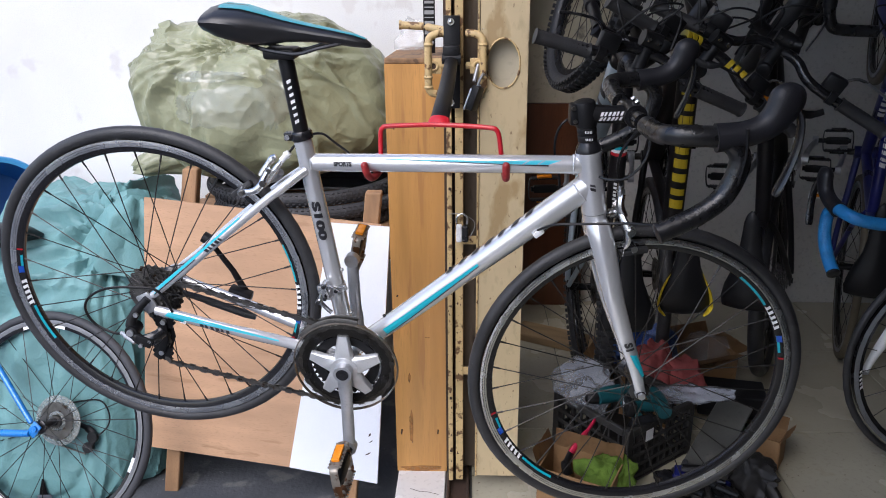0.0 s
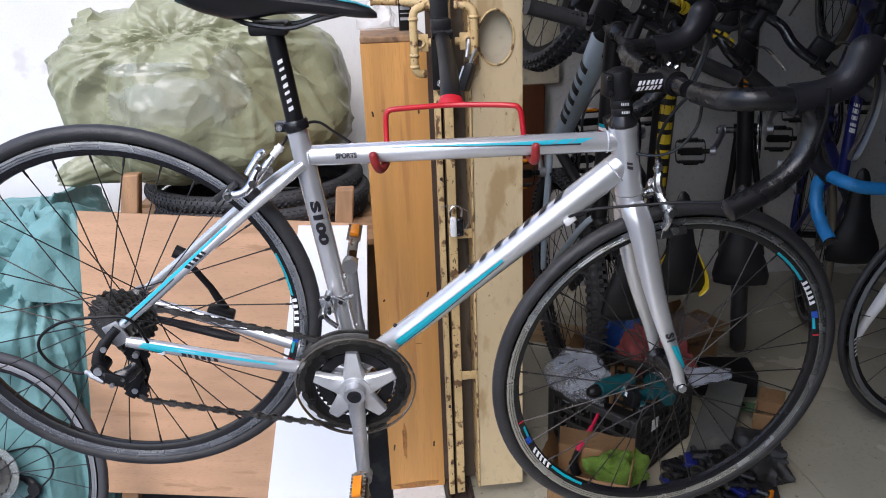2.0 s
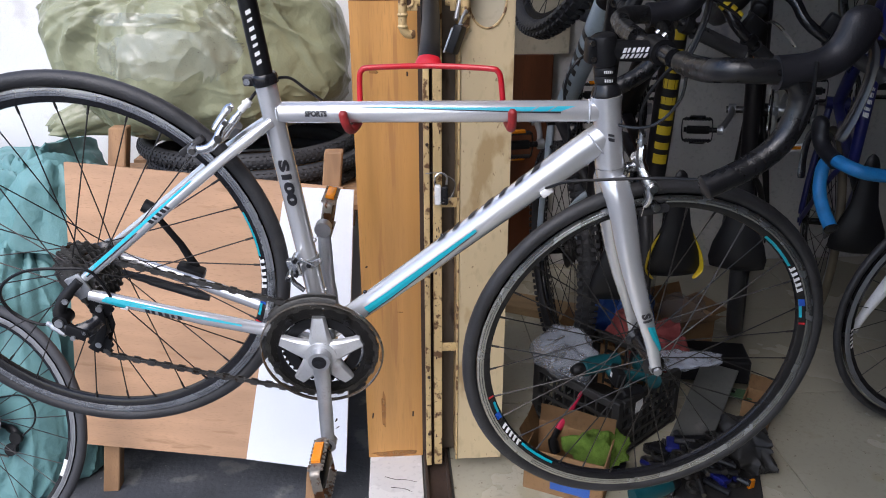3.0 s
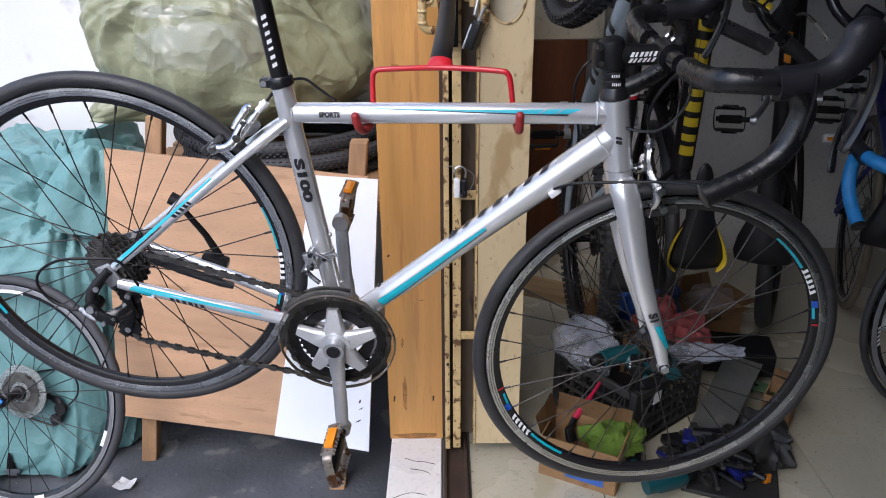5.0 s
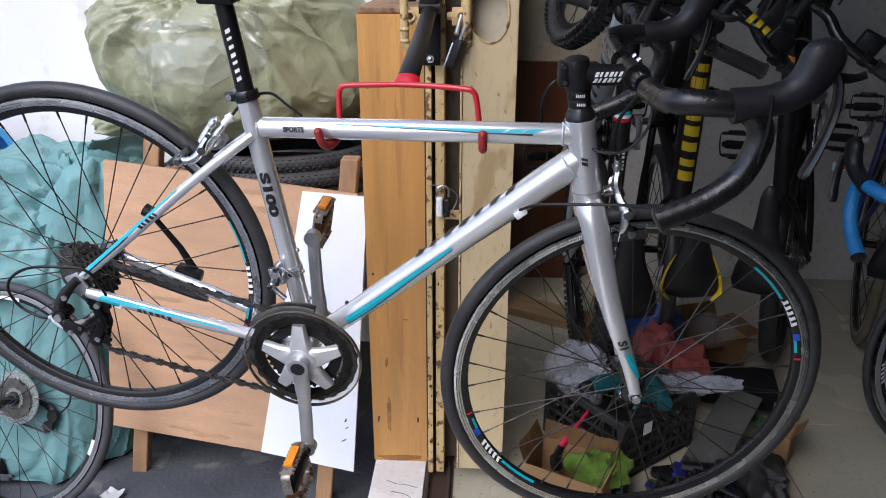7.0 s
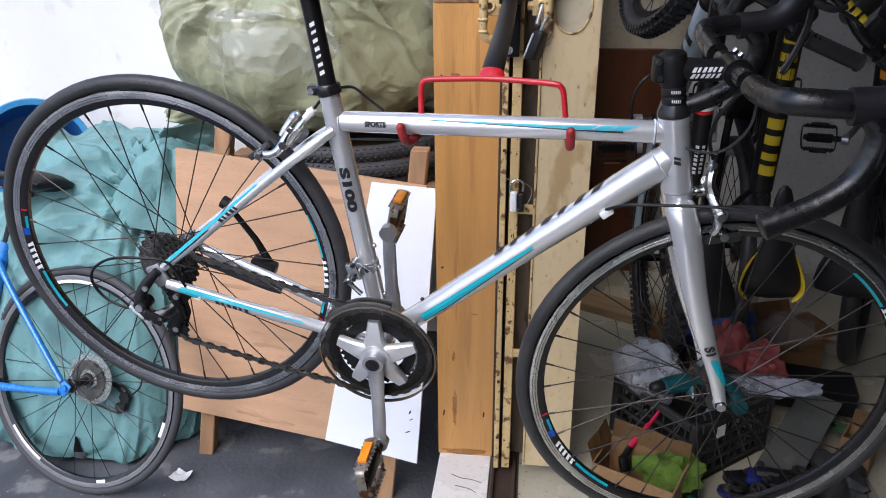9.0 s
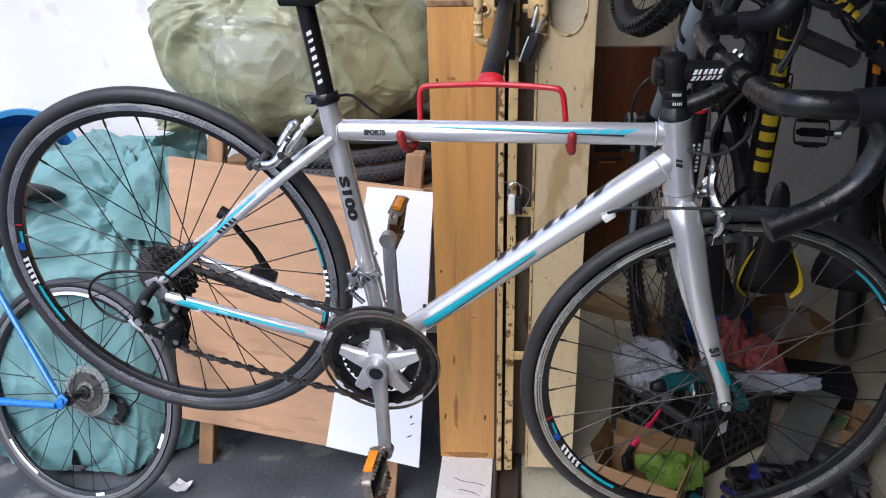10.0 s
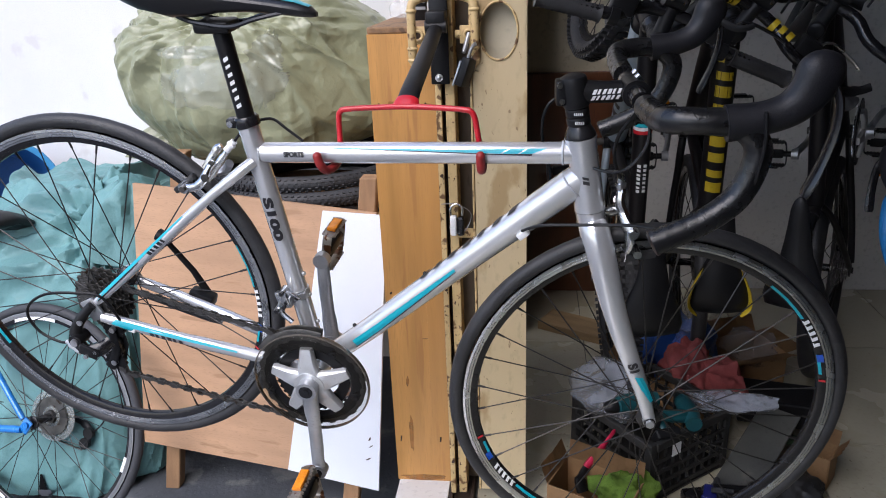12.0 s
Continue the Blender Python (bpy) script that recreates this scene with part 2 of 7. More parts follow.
def creases(dirs, seed, count, amp, length=(0.15, 0.5), width=(0.02, 0.06), tie=None, dents=0.5):
    """Heights of many fold lines over a ball of directions: sharp ridges and valleys that fade out at their ends."""
    rng = np.random.default_rng(seed)
    D = np.asarray(dirs)
    out = np.zeros(len(D))
    for i in range(count):
        c = rng.normal(size=3)
        c /= np.linalg.norm(c)
        t = rng.normal(size=3)
        if tie is not None:
            tv = np.array(tie) / np.linalg.norm(tie)
            if rng.random() < 0.75:
                c = c * 0.55 + tv * rng.uniform(0.2, 0.9)
                c /= np.linalg.norm(c)
            t = (tv - c * (c @ tv)) + rng.normal(size=3) * 0.18
        t -= c * (c @ t)
        t /= np.linalg.norm(t) + 1e-9
        b = np.cross(c, t)
        x, y, z = (D - c) @ t, (D - c) @ b, D @ c
        y = y + rng.uniform(-0.5, 0.5) * x * x
        L, w = rng.uniform(*length), rng.uniform(*width)
        h = amp * rng.uniform(0.3, 1.0) * (-dents if rng.random() < 0.45 else 1.0)
        soft = np.sqrt(y * y + (0.25 * w) ** 2) - 0.25 * w
        out += np.where(z > 0, h * np.exp(-soft / w) * np.exp(-((x / L) ** 2)), 0)
    return out


def broad(dirs, seed, k, amp):
    off = Vector((seed * 3.1, seed * 1.7, seed * 2.3))
    return np.array([amp * noise.noise(Vector(d) * k + off) for d in dirs])


def facets(dirs, seed, n, freq, amp):
    """Flat facets that meet in sharp ridges, as in crumpled film."""
    rng = np.random.default_rng(seed)
    D = np.asarray(dirs)
    W = D + 0.12 * np.sin(D[:, [1, 2, 0]] * freq * 1.3 + seed)
    out = np.zeros(len(D))
    for i in range(n):
        a, b = rng.normal(size=3), rng.normal(size=3)
        a /= np.linalg.norm(a)
        b /= np.linalg.norm(b)
        x = W @ a * freq * rng.uniform(0.6, 1.5) + rng.random()
        mask = np.clip(0.5 + 0.9 * np.sin(W @ b * freq * 1.1 + rng.uniform(0, 6)), 0, 1)
        out += amp * (np.abs(x % 1 - 0.5) * 2 - 0.5) * mask / math.sqrt(n)
    return out

# ---- structure ----
PLASTER = mat("white_plaster", (0.68, 0.67, 0.655), 0.85, 0, 0.06, 2.5, 260, 0.4, spots=(0.6, 0.575, 0.56), spot_at=0.62, spot_scale=9, depth=0.003, specks=((0.5, 0.46, 0.43), 0.77, 30))
CONCRETE = mat("dark_concrete", (0.068, 0.074, 0.085), 0.72, 0, 0.4, 4, 60, 0.6, spots=(0.16, 0.16, 0.16), spot_at=0.6, spot_scale=8, depth=0.004, specks=((0.26, 0.25, 0.24), 0.7, 110))
TILE = mat("glazed_floor_tile", (0.45, 0.42, 0.32), 0.26, 0, 0.12, 3, 90, 0.03, spots=(0.39, 0.355, 0.24), spot_at=0.58, spot_scale=6, random=0.08, specks=((0.2, 0.16, 0.11), 0.68, 70))
GROUT = mat("grout", (0.1, 0.095, 0.085), 0.9, 0, 0.2, 20, 200, 0.3)
INWALL = mat("grey_white_wall", (0.62, 0.605, 0.565), 0.7, 0, 0.06, 3, 80, 0.2, spots=(0.42, 0.42, 0.44), spot_at=0.67, spot_scale=7)
# the ceiling is out of view; its dark grey only cuts bounced light
CEILING = mat("low_bounce_ceiling", (0.26, 0.25, 0.235), 0.85, 0, 0.15, 3, 60, 0.3)
CREAMWALL = mat("stained_cream_wall", (0.5, 0.45, 0.33), 0.75, 0, 0.15, 4, 60, 0.3, spots=(0.16, 0.14, 0.11), spot_at=0.6, spot_scale=9)
BROWNPANEL = mat("brown_lacquered_panel", (0.11, 0.036, 0.014), 0.35, 0, 0.3, 3, 60, 0.1, stretch=(6, 6, 0.8), coat=0.3)
PLY = mat("plywood", (0.42, 0.25, 0.145), 0.6, 0, 0.16, 3, 70, 0.15, spots=(0.33, 0.19, 0.105), spot_at=0.62, spot_scale=5, stretch=(1, 1, 6), specks=((0.12, 0.055, 0.025), 0.755, 11))
WHITEBOARD = mat("white_laminate", (0.72, 0.745, 0.79), 0.35, 0, 0.04, 3, 700, 0.05, specks=((0.3, 0.27, 0.24), 0.8, 30))
PINE = mat("varnished_pine", (0.5, 0.248, 0.068), 0.42, 0, 0.25, 3, 45, 0.15, spots=(0.36, 0.16, 0.05), spot_at=0.6, spot_scale=5, stretch=(9, 9, 0.6), coat=0.2, specks=((0.2, 0.09, 0.03), 0.74, 14), random=0.14)
RAWWOOD = mat("raw_timber", (0.3, 0.17, 0.085), 0.7, 0, 0.25, 5, 80, 0.25, stretch=(6, 6, 1))
CAPWOOD = mat("worn_brown_timber", (0.24, 0.135, 0.065), 0.7, 0, 0.4, 14, 80, 0.3, spots=(0.1, 0.055, 0.03), spot_at=0.58, spot_scale=18, stretch=(3, 1, 3))
OLDPAINT = mat("old_cream_paint", (0.54, 0.385, 0.18), 0.55, 0, 0.2, 6, 60, 0.35, spots=(0.13, 0.065, 0.025), spot_at=0.565, spot_scale=48, depth=0.002, specks=((0.06, 0.03, 0.015), 0.66, 160))
CREAMBOARD = mat("cream_painted_board", (0.56, 0.442, 0.262), 0.55, 0, 0.12, 4, 60, 0.3, spots=(0.38, 0.265, 0.13), spot_at=0.59, spot_scale=11, stretch=(1, 1, 0.45), depth=0.002, specks=((0.27, 0.19, 0.105), 0.68, 130))
STAIN = mat("brown_wood_stain", (0.34, 0.15, 0.045), 0.5, 0, 0.4, 30, 200, 0.1)
STAIN.node_tree.nodes["Principled BSDF"].inputs["Alpha"].default_value = 0.6
BROWNSTEEL = mat("dark_brown_steel", (0.11, 0.085, 0.06), 0.6, 0.1, 0.4, 10, 90, 0.3, spots=(0.04, 0.025, 0.015), spot_at=0.58, spot_scale=20, stretch=(1, 1, 0.3))
RUST = mat("dark_rust", (0.05, 0.03, 0.02), 0.8, 0.2, 0.4, 12, 90, 0.4)
WHITETILE = mat("white_threshold_tile", (0.74, 0.72, 0.68), 0.3, 0, 0.06, 4, 80, 0.08, spots=(0.4, 0.36, 0.3), spot_at=0.66, spot_scale=9)

FLOOR_IN = 0.225


def slab(name, lo, hi, material, label="", category="", parent=None, bevel=0.0, kind="structure"):
    b = mesh()
    box(b, [h - l for l, h in zip(lo, hi)], [(l + h) / 2 for l, h in zip(lo, hi)], bevel)
    ob = part(name, b, material, parent, smooth=False)
    if not parent:
        tagged(ob, label, category, kind=kind)
    return ob


def sheet(name, lo, hi, n, material, label, category, bumpy=0.003, scale=3.0, dip=0.0):
    """A level sheet with slight unevenness."""
    b = mesh()
    bmesh.ops.create_grid(b, x_segments=n[0], y_segments=n[1], size=0.5)
    for v in b.verts:
        x, y = lo[0] + (v.co.x + 0.5) * (hi[0] - lo[0]), lo[1] + (v.co.y + 0.5) * (hi[1] - lo[1])
        v.co = (x, y, lo[2] + bumpy * (noise.noise(Vector((x * scale, y * scale, 0))) - 0.5) - dip * max(0, min(1, (-0.92 - x) / 0.25)))
    return tagged(part(name, b, material), label, category, kind="structure")


# outside ground reaches the horizon; the yard floor lies on it
sheet("ground", (-400, -400, -0.08), (400, 400, 0), (8, 8), CONCRETE, "dark worn concrete ground", "ground", 0)
sheet("floor_yard", (-3.6, -3.2, 0), (-0.125, 2.97, 0), (60, 60), CONCRETE, "dark grey worn concrete floor with dust", "floor", 0.004, dip=0.019)
slab("wall_yard", (-3.6, 2.95, -0.02), (0.1, 3.15, 3.0), PLASTER, "white plastered wall with scuffs and small dark marks", "wall")
floor_shop = slab("floor_shop", (-0.118, -3.2, -0.02), (3.0, 3.17, FLOOR_IN - 0.006), GROUT, "raised shop floor laid with pale glazed tiles", "floor")
slab("wall_back", (0.1, 3.17, 0.1), (3.0, 3.35, 2.6), INWALL, "pale grey painted wall behind the bicycles", "wall")
# unseen side wall; borrows the door's dark brown to soak up bounced light
slab("wall_right", (3.0, -2.7, -0.02), (3.15, 3.35, 2.75), BROWNPANEL, "unseen side wall, added in dark brown to cut bounced light", "wall")
# unseen ceiling, added and sized to keep sky light off the shop
slab("ceiling", (0.1, -2.7, 2.6), (3.0, 3.35, 2.75), CEILING, "unseen ceiling added over the shop to shade it", "ceiling")
# lintel out of view, its height chosen for the light it lets in
slab("wall_lintel", (-0.02, -2.7, 2.42), (0.1, 2.95, 3.0), PLASTER, "unseen plastered lintel added to limit light through the shop opening", "wall")
# wall behind the camera, added and lengthened to block light from the shop
slab("wall_facade", (-0.02, -2.7, 0.226), (0.1, -0.25, 2.42), PLASTER, "unseen white plastered wall added to narrow the shop's light", "wall")
# unseen wall behind the camera, added dark so the shop gets less light
slab("wall_front", (0.1, -2.85, -0.02), (3.15, -2.7, 2.75), BROWNPANEL, "unseen dark brown wall added to close and darken the shop", "wall")
slab("wall_pier", (0.1, 2.75, 0.1), (0.2, 3.17, 2.6), CREAMWALL, "stained cream pier beside the opening", "wall")
slab("door_1", (0.2, 3.115, 0.225), (0.56, 3.168, 1.09), BROWNPANEL, "dark brown lacquered wooden panel door", "door", bevel=0.004)
slab("trim", (0.2, 3.14, 1.09), (0.62, 3.168, 2.59), CREAMWALL, "stained cream plaster above the brown panel", "wall")

# floor tiles
for i in range(-1, 6):
    for j in range(-9, 3):
        x0, y0 = 0.405 + 0.54 * (i - 0), 2.147 + 0.543 * j
        lo, hi = max(x0, 0.088), min(x0 + 0.54, 2.99)
        ya, yb = max(y0, -3.1), min(y0 + 0.543, 3.165)
        if hi - lo < 0.02 or yb - ya < 0.02:
            continue
        b = mesh()
        box(b, (hi - lo - 0.003, yb - ya - 0.003, 0.009), ((lo + hi) / 2, (ya + yb) / 2, FLOOR_IN - 0.0045), 0.001, seg=1)
        part("tile", b, TILE, floor_shop, smooth=False)
for j in range(-6, 2):
    ya, yb = 1.70 + 0.6 * j, 1.70 + 0.6 * (j + 1)
    b = mesh()
    box(b, (0.132, min(yb, 2.6) - ya - 0.004, 0.01), (-0.05, (ya + min(yb, 2.6)) / 2, FLOOR_IN - 0.005), 0.002)
    part("threshold_tile", b, WHITETILE, floor_shop, "white threshold tile", smooth=False)
b = mesh()
for P in (((-0.078, 1.846), (-0.052, 1.834), (-0.03, 1.832), (0.0, 1.822)), ((-0.064, 1.806), (-0.03, 1.798), (-0.012, 1.786)), ((-0.105, 1.7), (-0.06, 1.72), (-0.02, 1.712))):
    pts = curve([(x, y, FLOOR_IN + 0.0002) for x, y in P], 5)
    sweep(b, pts, [0.0008 + 0.0007 * noise.noise(Vector((i * 0.9, p_[0] * 30, 1))) for i, p_ in enumerate(pts)], 5)
part("crack", b, RUST, floor_shop, "dark crack in the threshold tile")
# sliding gate's track in the threshold
b = mesh()
box(b, (0.008, 5.0, 0.02), (0.026, -0.55, FLOOR_IN + 0.004), 0.002)
box(b, (0.008, 5.0, 0.02), (0.078, -0.55, FLOOR_IN + 0.004), 0.002)
box(b, (0.05, 5.0, 0.006), (0.052, -0.55, FLOOR_IN - 0.002), 0.001)
tagged(part("gate_track", b, RUST, smooth=False), "dark rusty steel track sunk in the threshold", "gate track", kind="structure")


# ---- the gate post and what hangs on it ----
def post():
    t = thing("wooden_post", "varnished pine box post with a worn brown top", "post")
    b = mesh()
    box(b, (0.135, 0.012, 1.114), (-0.0505, 1.939, 0.783), 0.001)
    part("backing_board", b, PINE, t, smooth=False)
    for x0, x1, step in ((-0.12, -0.076, 0.0), (-0.076, -0.023, 0.0003), (-0.023, 0.019, 0.0001)):
        b = mesh()
        box(b, (x1 - x0, 0.008 + step, 1.116), ((x0 + x1) / 2, 1.929 - step / 2, 0.783))
        part("front_board", b, PINE, t, smooth=False)
    for x in (-0.111, 0.01):
        b = mesh()
        box(b, (0.018, 0.385, 1.116), (x, 2.138, 0.783), 0.002)
        part("side_board", b, PINE, t, smooth=False)
    b = mesh()
    box(b, (0.139, 0.405, 0.014), (-0.0505, 2.1295, 1.348), 0.003)
    part("top_board", b, CAPWOOD, t, "worn brown timber cap", smooth=False)
    rng = random.Random(4)
    for z in (0.36, 0.76, 1.2):
        for x in (-0.104, -0.004):
            b = mesh()
            rod(b, (x + rng.uniform(-0.004, 0.004), 1.9255, z + rng.uniform(-0.02, 0.02)), (x, 1.9242, z), 0.002, n=8)
            part("nail", b, RUST, t)
    # brown stains and dirt rubbed into the front
    for c, w, h, seed in (((-0.078, 0.37), 0.006, 0.05, 1), ((-0.052, 0.2355), 0.058, 0.009, 2), ((-0.03, 0.6395), 0.008, 0.0012, 5), ((-0.074, 1.2), 0.01, 0.004, 6), ((-0.08, 0.52), 0.004, 0.012, 7)):
        b = mesh()
        ring = []
        for i in range(28):
            a = 2 * math.pi * i / 28
            k = 1 + 0.45 * noise.noise(Vector((math.cos(a) * 1.6, math.sin(a) * 1.6, seed * 3.3)))
            ring.append(b.verts.new((c[0] + w * k * math.cos(a), 1.9243, c[1] + h * k * math.sin(a))))
        b.faces.new(ring)
        part("stain", b, STAIN, t, "rubbed brown stain", smooth=False)


post()


def gate():
    t = thing("folding_gate", "cream painted steel gate bars with rust spots", "gate")
    for x, w, y in ((0.0325, 0.012, 1.872), (0.0555, 0.019, 1.876)):
        b = mesh()
        box(b, (w, 0.03, 1.95), (x, y, 0.245 + 0.975), 0.0015)
        box(b, (0.003, 0.05, 1.95), (x + w / 2 - 0.0015, y + 0.02, 0.245 + 0.975), 0.0005)
        part("upright", b, OLDPAINT, t, smooth=False)
    b = mesh()
    box(b, (0.0076, 0.02, 1.95), (0.0423, 1.902, 0.245 + 0.975), 0)
    box(b, (0.012, 0.012, 1.95), (0.0245, 1.925, 0.245 + 0.975), 0)
    part("slot_strip", b, RUST, t, smooth=False)
    # dark brown bar added to close the gap that would show bright wall
    b = mesh()
    box(b, (0.05, 0.01, 1.95), (0.084, 1.93, 0.245 + 0.975), 0.001)
    part("back_bar", b, BROWNSTEEL, t, smooth=False)
    b = mesh()
    box(b, (0.0045, 0.012, 1.92), (0.0995, 1.853, 0.268 + 0.96), 0.001)
    box(b, (0.0045, 0.075, 1.92), (0.0995, 1.897, 0.268 + 0.96), 0.001)
    part("edge_strip", b, OLDPAINT, t, "thin cream strip along the board", smooth=False)
    for z in (0.575, 0.93):
        b = mesh()
        box(b, (0.05, 0.006, 0.022), (0.082, 1.866, z), 0.003)
        rod(b, (0.08, 1.866, z), (0.08, 1.86, z), 0.006, n=12)
        part("lug", b, OLDPAINT, t)
    for z in (1.06, 0.8, 0.5, 0.34):
        b = mesh()
        rod(b, (0.0335, 1.853, z), (0.0335, 1.858, z), 0.0035, n=10)
        part("rivet", b, RUST, t)
    rng = random.Random(12)
    for i in range(46):
        b = mesh()
        x, y, z = rng.choice(((0.0325, 1.8568, 0), (0.0555, 1.8608, 0))) if i % 3 else (0.0555, 1.8608, 0)
        z = rng.uniform(0.27, 1.15)
        x += rng.choice((-0.005, 0.005, 0.004)) * rng.uniform(0.3, 1)
        n = rng.randint(5, 8)
        w, h = rng.uniform(0.0008, 0.0024), rng.uniform(0.0015, 0.007)
        b.faces.new([b.verts.new((x + w * rng.uniform(0.5, 1) * math.cos(2 * math.pi * k / n), y - 0.0002, z + h * rng.uniform(0.5, 1) * math.sin(2 * math.pi * k / n))) for k in range(n)])
        part("paint_chip", b, RUST, t, smooth=False)
    # lock loops of bent pipe
    for x0, x1, top in ((0.025, -0.012, 1.412), (0.072, 0.109, 1.412)):
        b = mesh()
        s = 1 if x1 > x0 else -1
        P = curve([(x0, 1.85, top), (x0 + s * 0.015, 1.846, top), (x1 - s * 0.004, 1.842, top - 0.008), (x1, 1.84, top - 0.03), (x1, 1.84, top - 0.085), (x1, 1.842, top - 0.115), (x1 - s * 0.008, 1.845, top - 0.128), (x1 - s * 0.022, 1.85, top - 0.13)], 5)
        sweep(b, P, [0.0085] * len(P), 10)
        for k in (0.42, 0.62, 0.72):
            c = P[int(k * (len(P) - 1))]
            knob(b, c, 0.0108, (1, 1, 0.6), 10)
        part("lock_loop", b, OLDPAINT, t, "loop of bent cream painted pipe")
        c = Vector((x1 - s * 0.011, 1.845, top - 0.069))
        b = mesh()
        box(b, (0.036, 0.005, 0.034), c, 0.002)
        sweep(b, [c + Vector((0.009 * math.cos(a), -0.004, 0.009 * math.sin(a))) for a in [2 * math.pi * i / 18 for i in range(18)]], 0.003, 8, closed=True)
        rod(b, c + Vector((-s * 0.01, 0.004, 0)), (x0, 1.853, top - 0.069), 0.008, n=10)
        pl = part("lock_plate", b, OLDPAINT, t, "square cream plate with a key hole")
        b = mesh()
        rod(b, c + Vector((0, -0.0035, 0)), c + Vector((0, -0.002, 0)), 0.0075, n=14)
        part("key_hole", b, RUST, pl)
    b = mesh()
    rod(b, (0.098, 1.842, 1.345), (0.089, 1.818, 1.312), 0.0042, n=10)
    part("latch_pin", b, ALLOY_DULL, t, "bare steel latch pin")
    b = mesh()
    rod(b, (-0.09, 2.03, 1.425), (-0.03, 2.03, 1.421), 0.009, n=12)
    rod(b, (-0.092, 2.03, 1.425), (-0.086, 2.03, 1.425), 0.011, n=12)
    rod(b, (-0.03, 2.03, 1.421), (0.03, 1.9, 1.415), 0.009, n=12)
    part("cross_pipe", b, OLDPAINT, t, "stub of cream painted pipe")
    return t


gate()


def hole_plank():
    """A tall board with an oval hand hole near its top."""
    b = mesh()
    x0, x1, z0, z1, y0, y1 = 0.103, 0.209, 0.268, 2.2, 1.85, 1.862
    cx, cz, rx, rz = 0.154, 1.347, 0.036, 0.053
    N = 40
    for y in (y0, y1):
        inner = [b.verts.new((cx + rx * math.cos(2 * math.pi * i / N), y, cz + rz * math.sin(2 * math.pi * i / N))) for i in range(N)]
        outer = []
        for i in range(N):
            c, s = math.cos(2 * math.pi * i / N), math.sin(2 * math.pi * i / N)
            k = min((x1 - cx) / c if c > 1e-6 else ((x0 - cx) / c if c < -1e-6 else 9), 0.075 / abs(s) if abs(s) > 1e-6 else 9)
            outer.append(b.verts.new((cx + k * c, y, cz + k * s)))
        for i in range(N):
            b.faces.new((inner[i], inner[(i + 1) % N], outer[(i + 1) % N], outer[i]))
    vs = list(b.verts)
    for i in range(N):
        b.faces.new((vs[i], vs[(i + 1) % N], vs[2 * N + (i + 1) % N], vs[2 * N + i]))
    box(b, (x1 - x0, y1 - y0, cz - 0.075 - z0), ((x0 + x1) / 2, (y0 + y1) / 2, (cz - 0.075 + z0) / 2))
    box(b, (x1 - x0, y1 - y0, z1 - cz - 0.075), ((x0 + x1) / 2, (y0 + y1) / 2, (cz + 0.075 + z1) / 2))
    box(b, (0.004, y1 - y0, 0.15), (x0 + 0.002, (y0 + y1) / 2, cz))
    box(b, (0.004, y1 - y0, 0.15), (x1 - 0.002, (y0 + y1) / 2, cz))
    ob = part("cream_plank", b, CREAMBOARD, None, smooth=False)
    tagged(ob, "cream painted board with an oval hand hole and stains", "board")
    b = mesh()
    sweep(b, [(cx + (rx + 0.001) * math.cos(a), y0 - 0.0005, cz + (rz + 0.001) * math.sin(a)) for a in [2 * math.pi * i / 48 for i in range(48)]], [0.0022 + 0.0012 * noise.noise(Vector((i * 0.7, 2, 1))) for i in range(48)], 8, closed=True)
    part("worn_edge", b, OLDPAINT, ob, "chipped brown rim of the hole")
    # white plate seen through the hole
    slab("gate_plate", (0.112, 1.882, 1.27), (0.205, 1.886, 1.44), CREAMWALL, "stained pale steel plate behind the holed board", "plate", kind="object")


hole_plank()


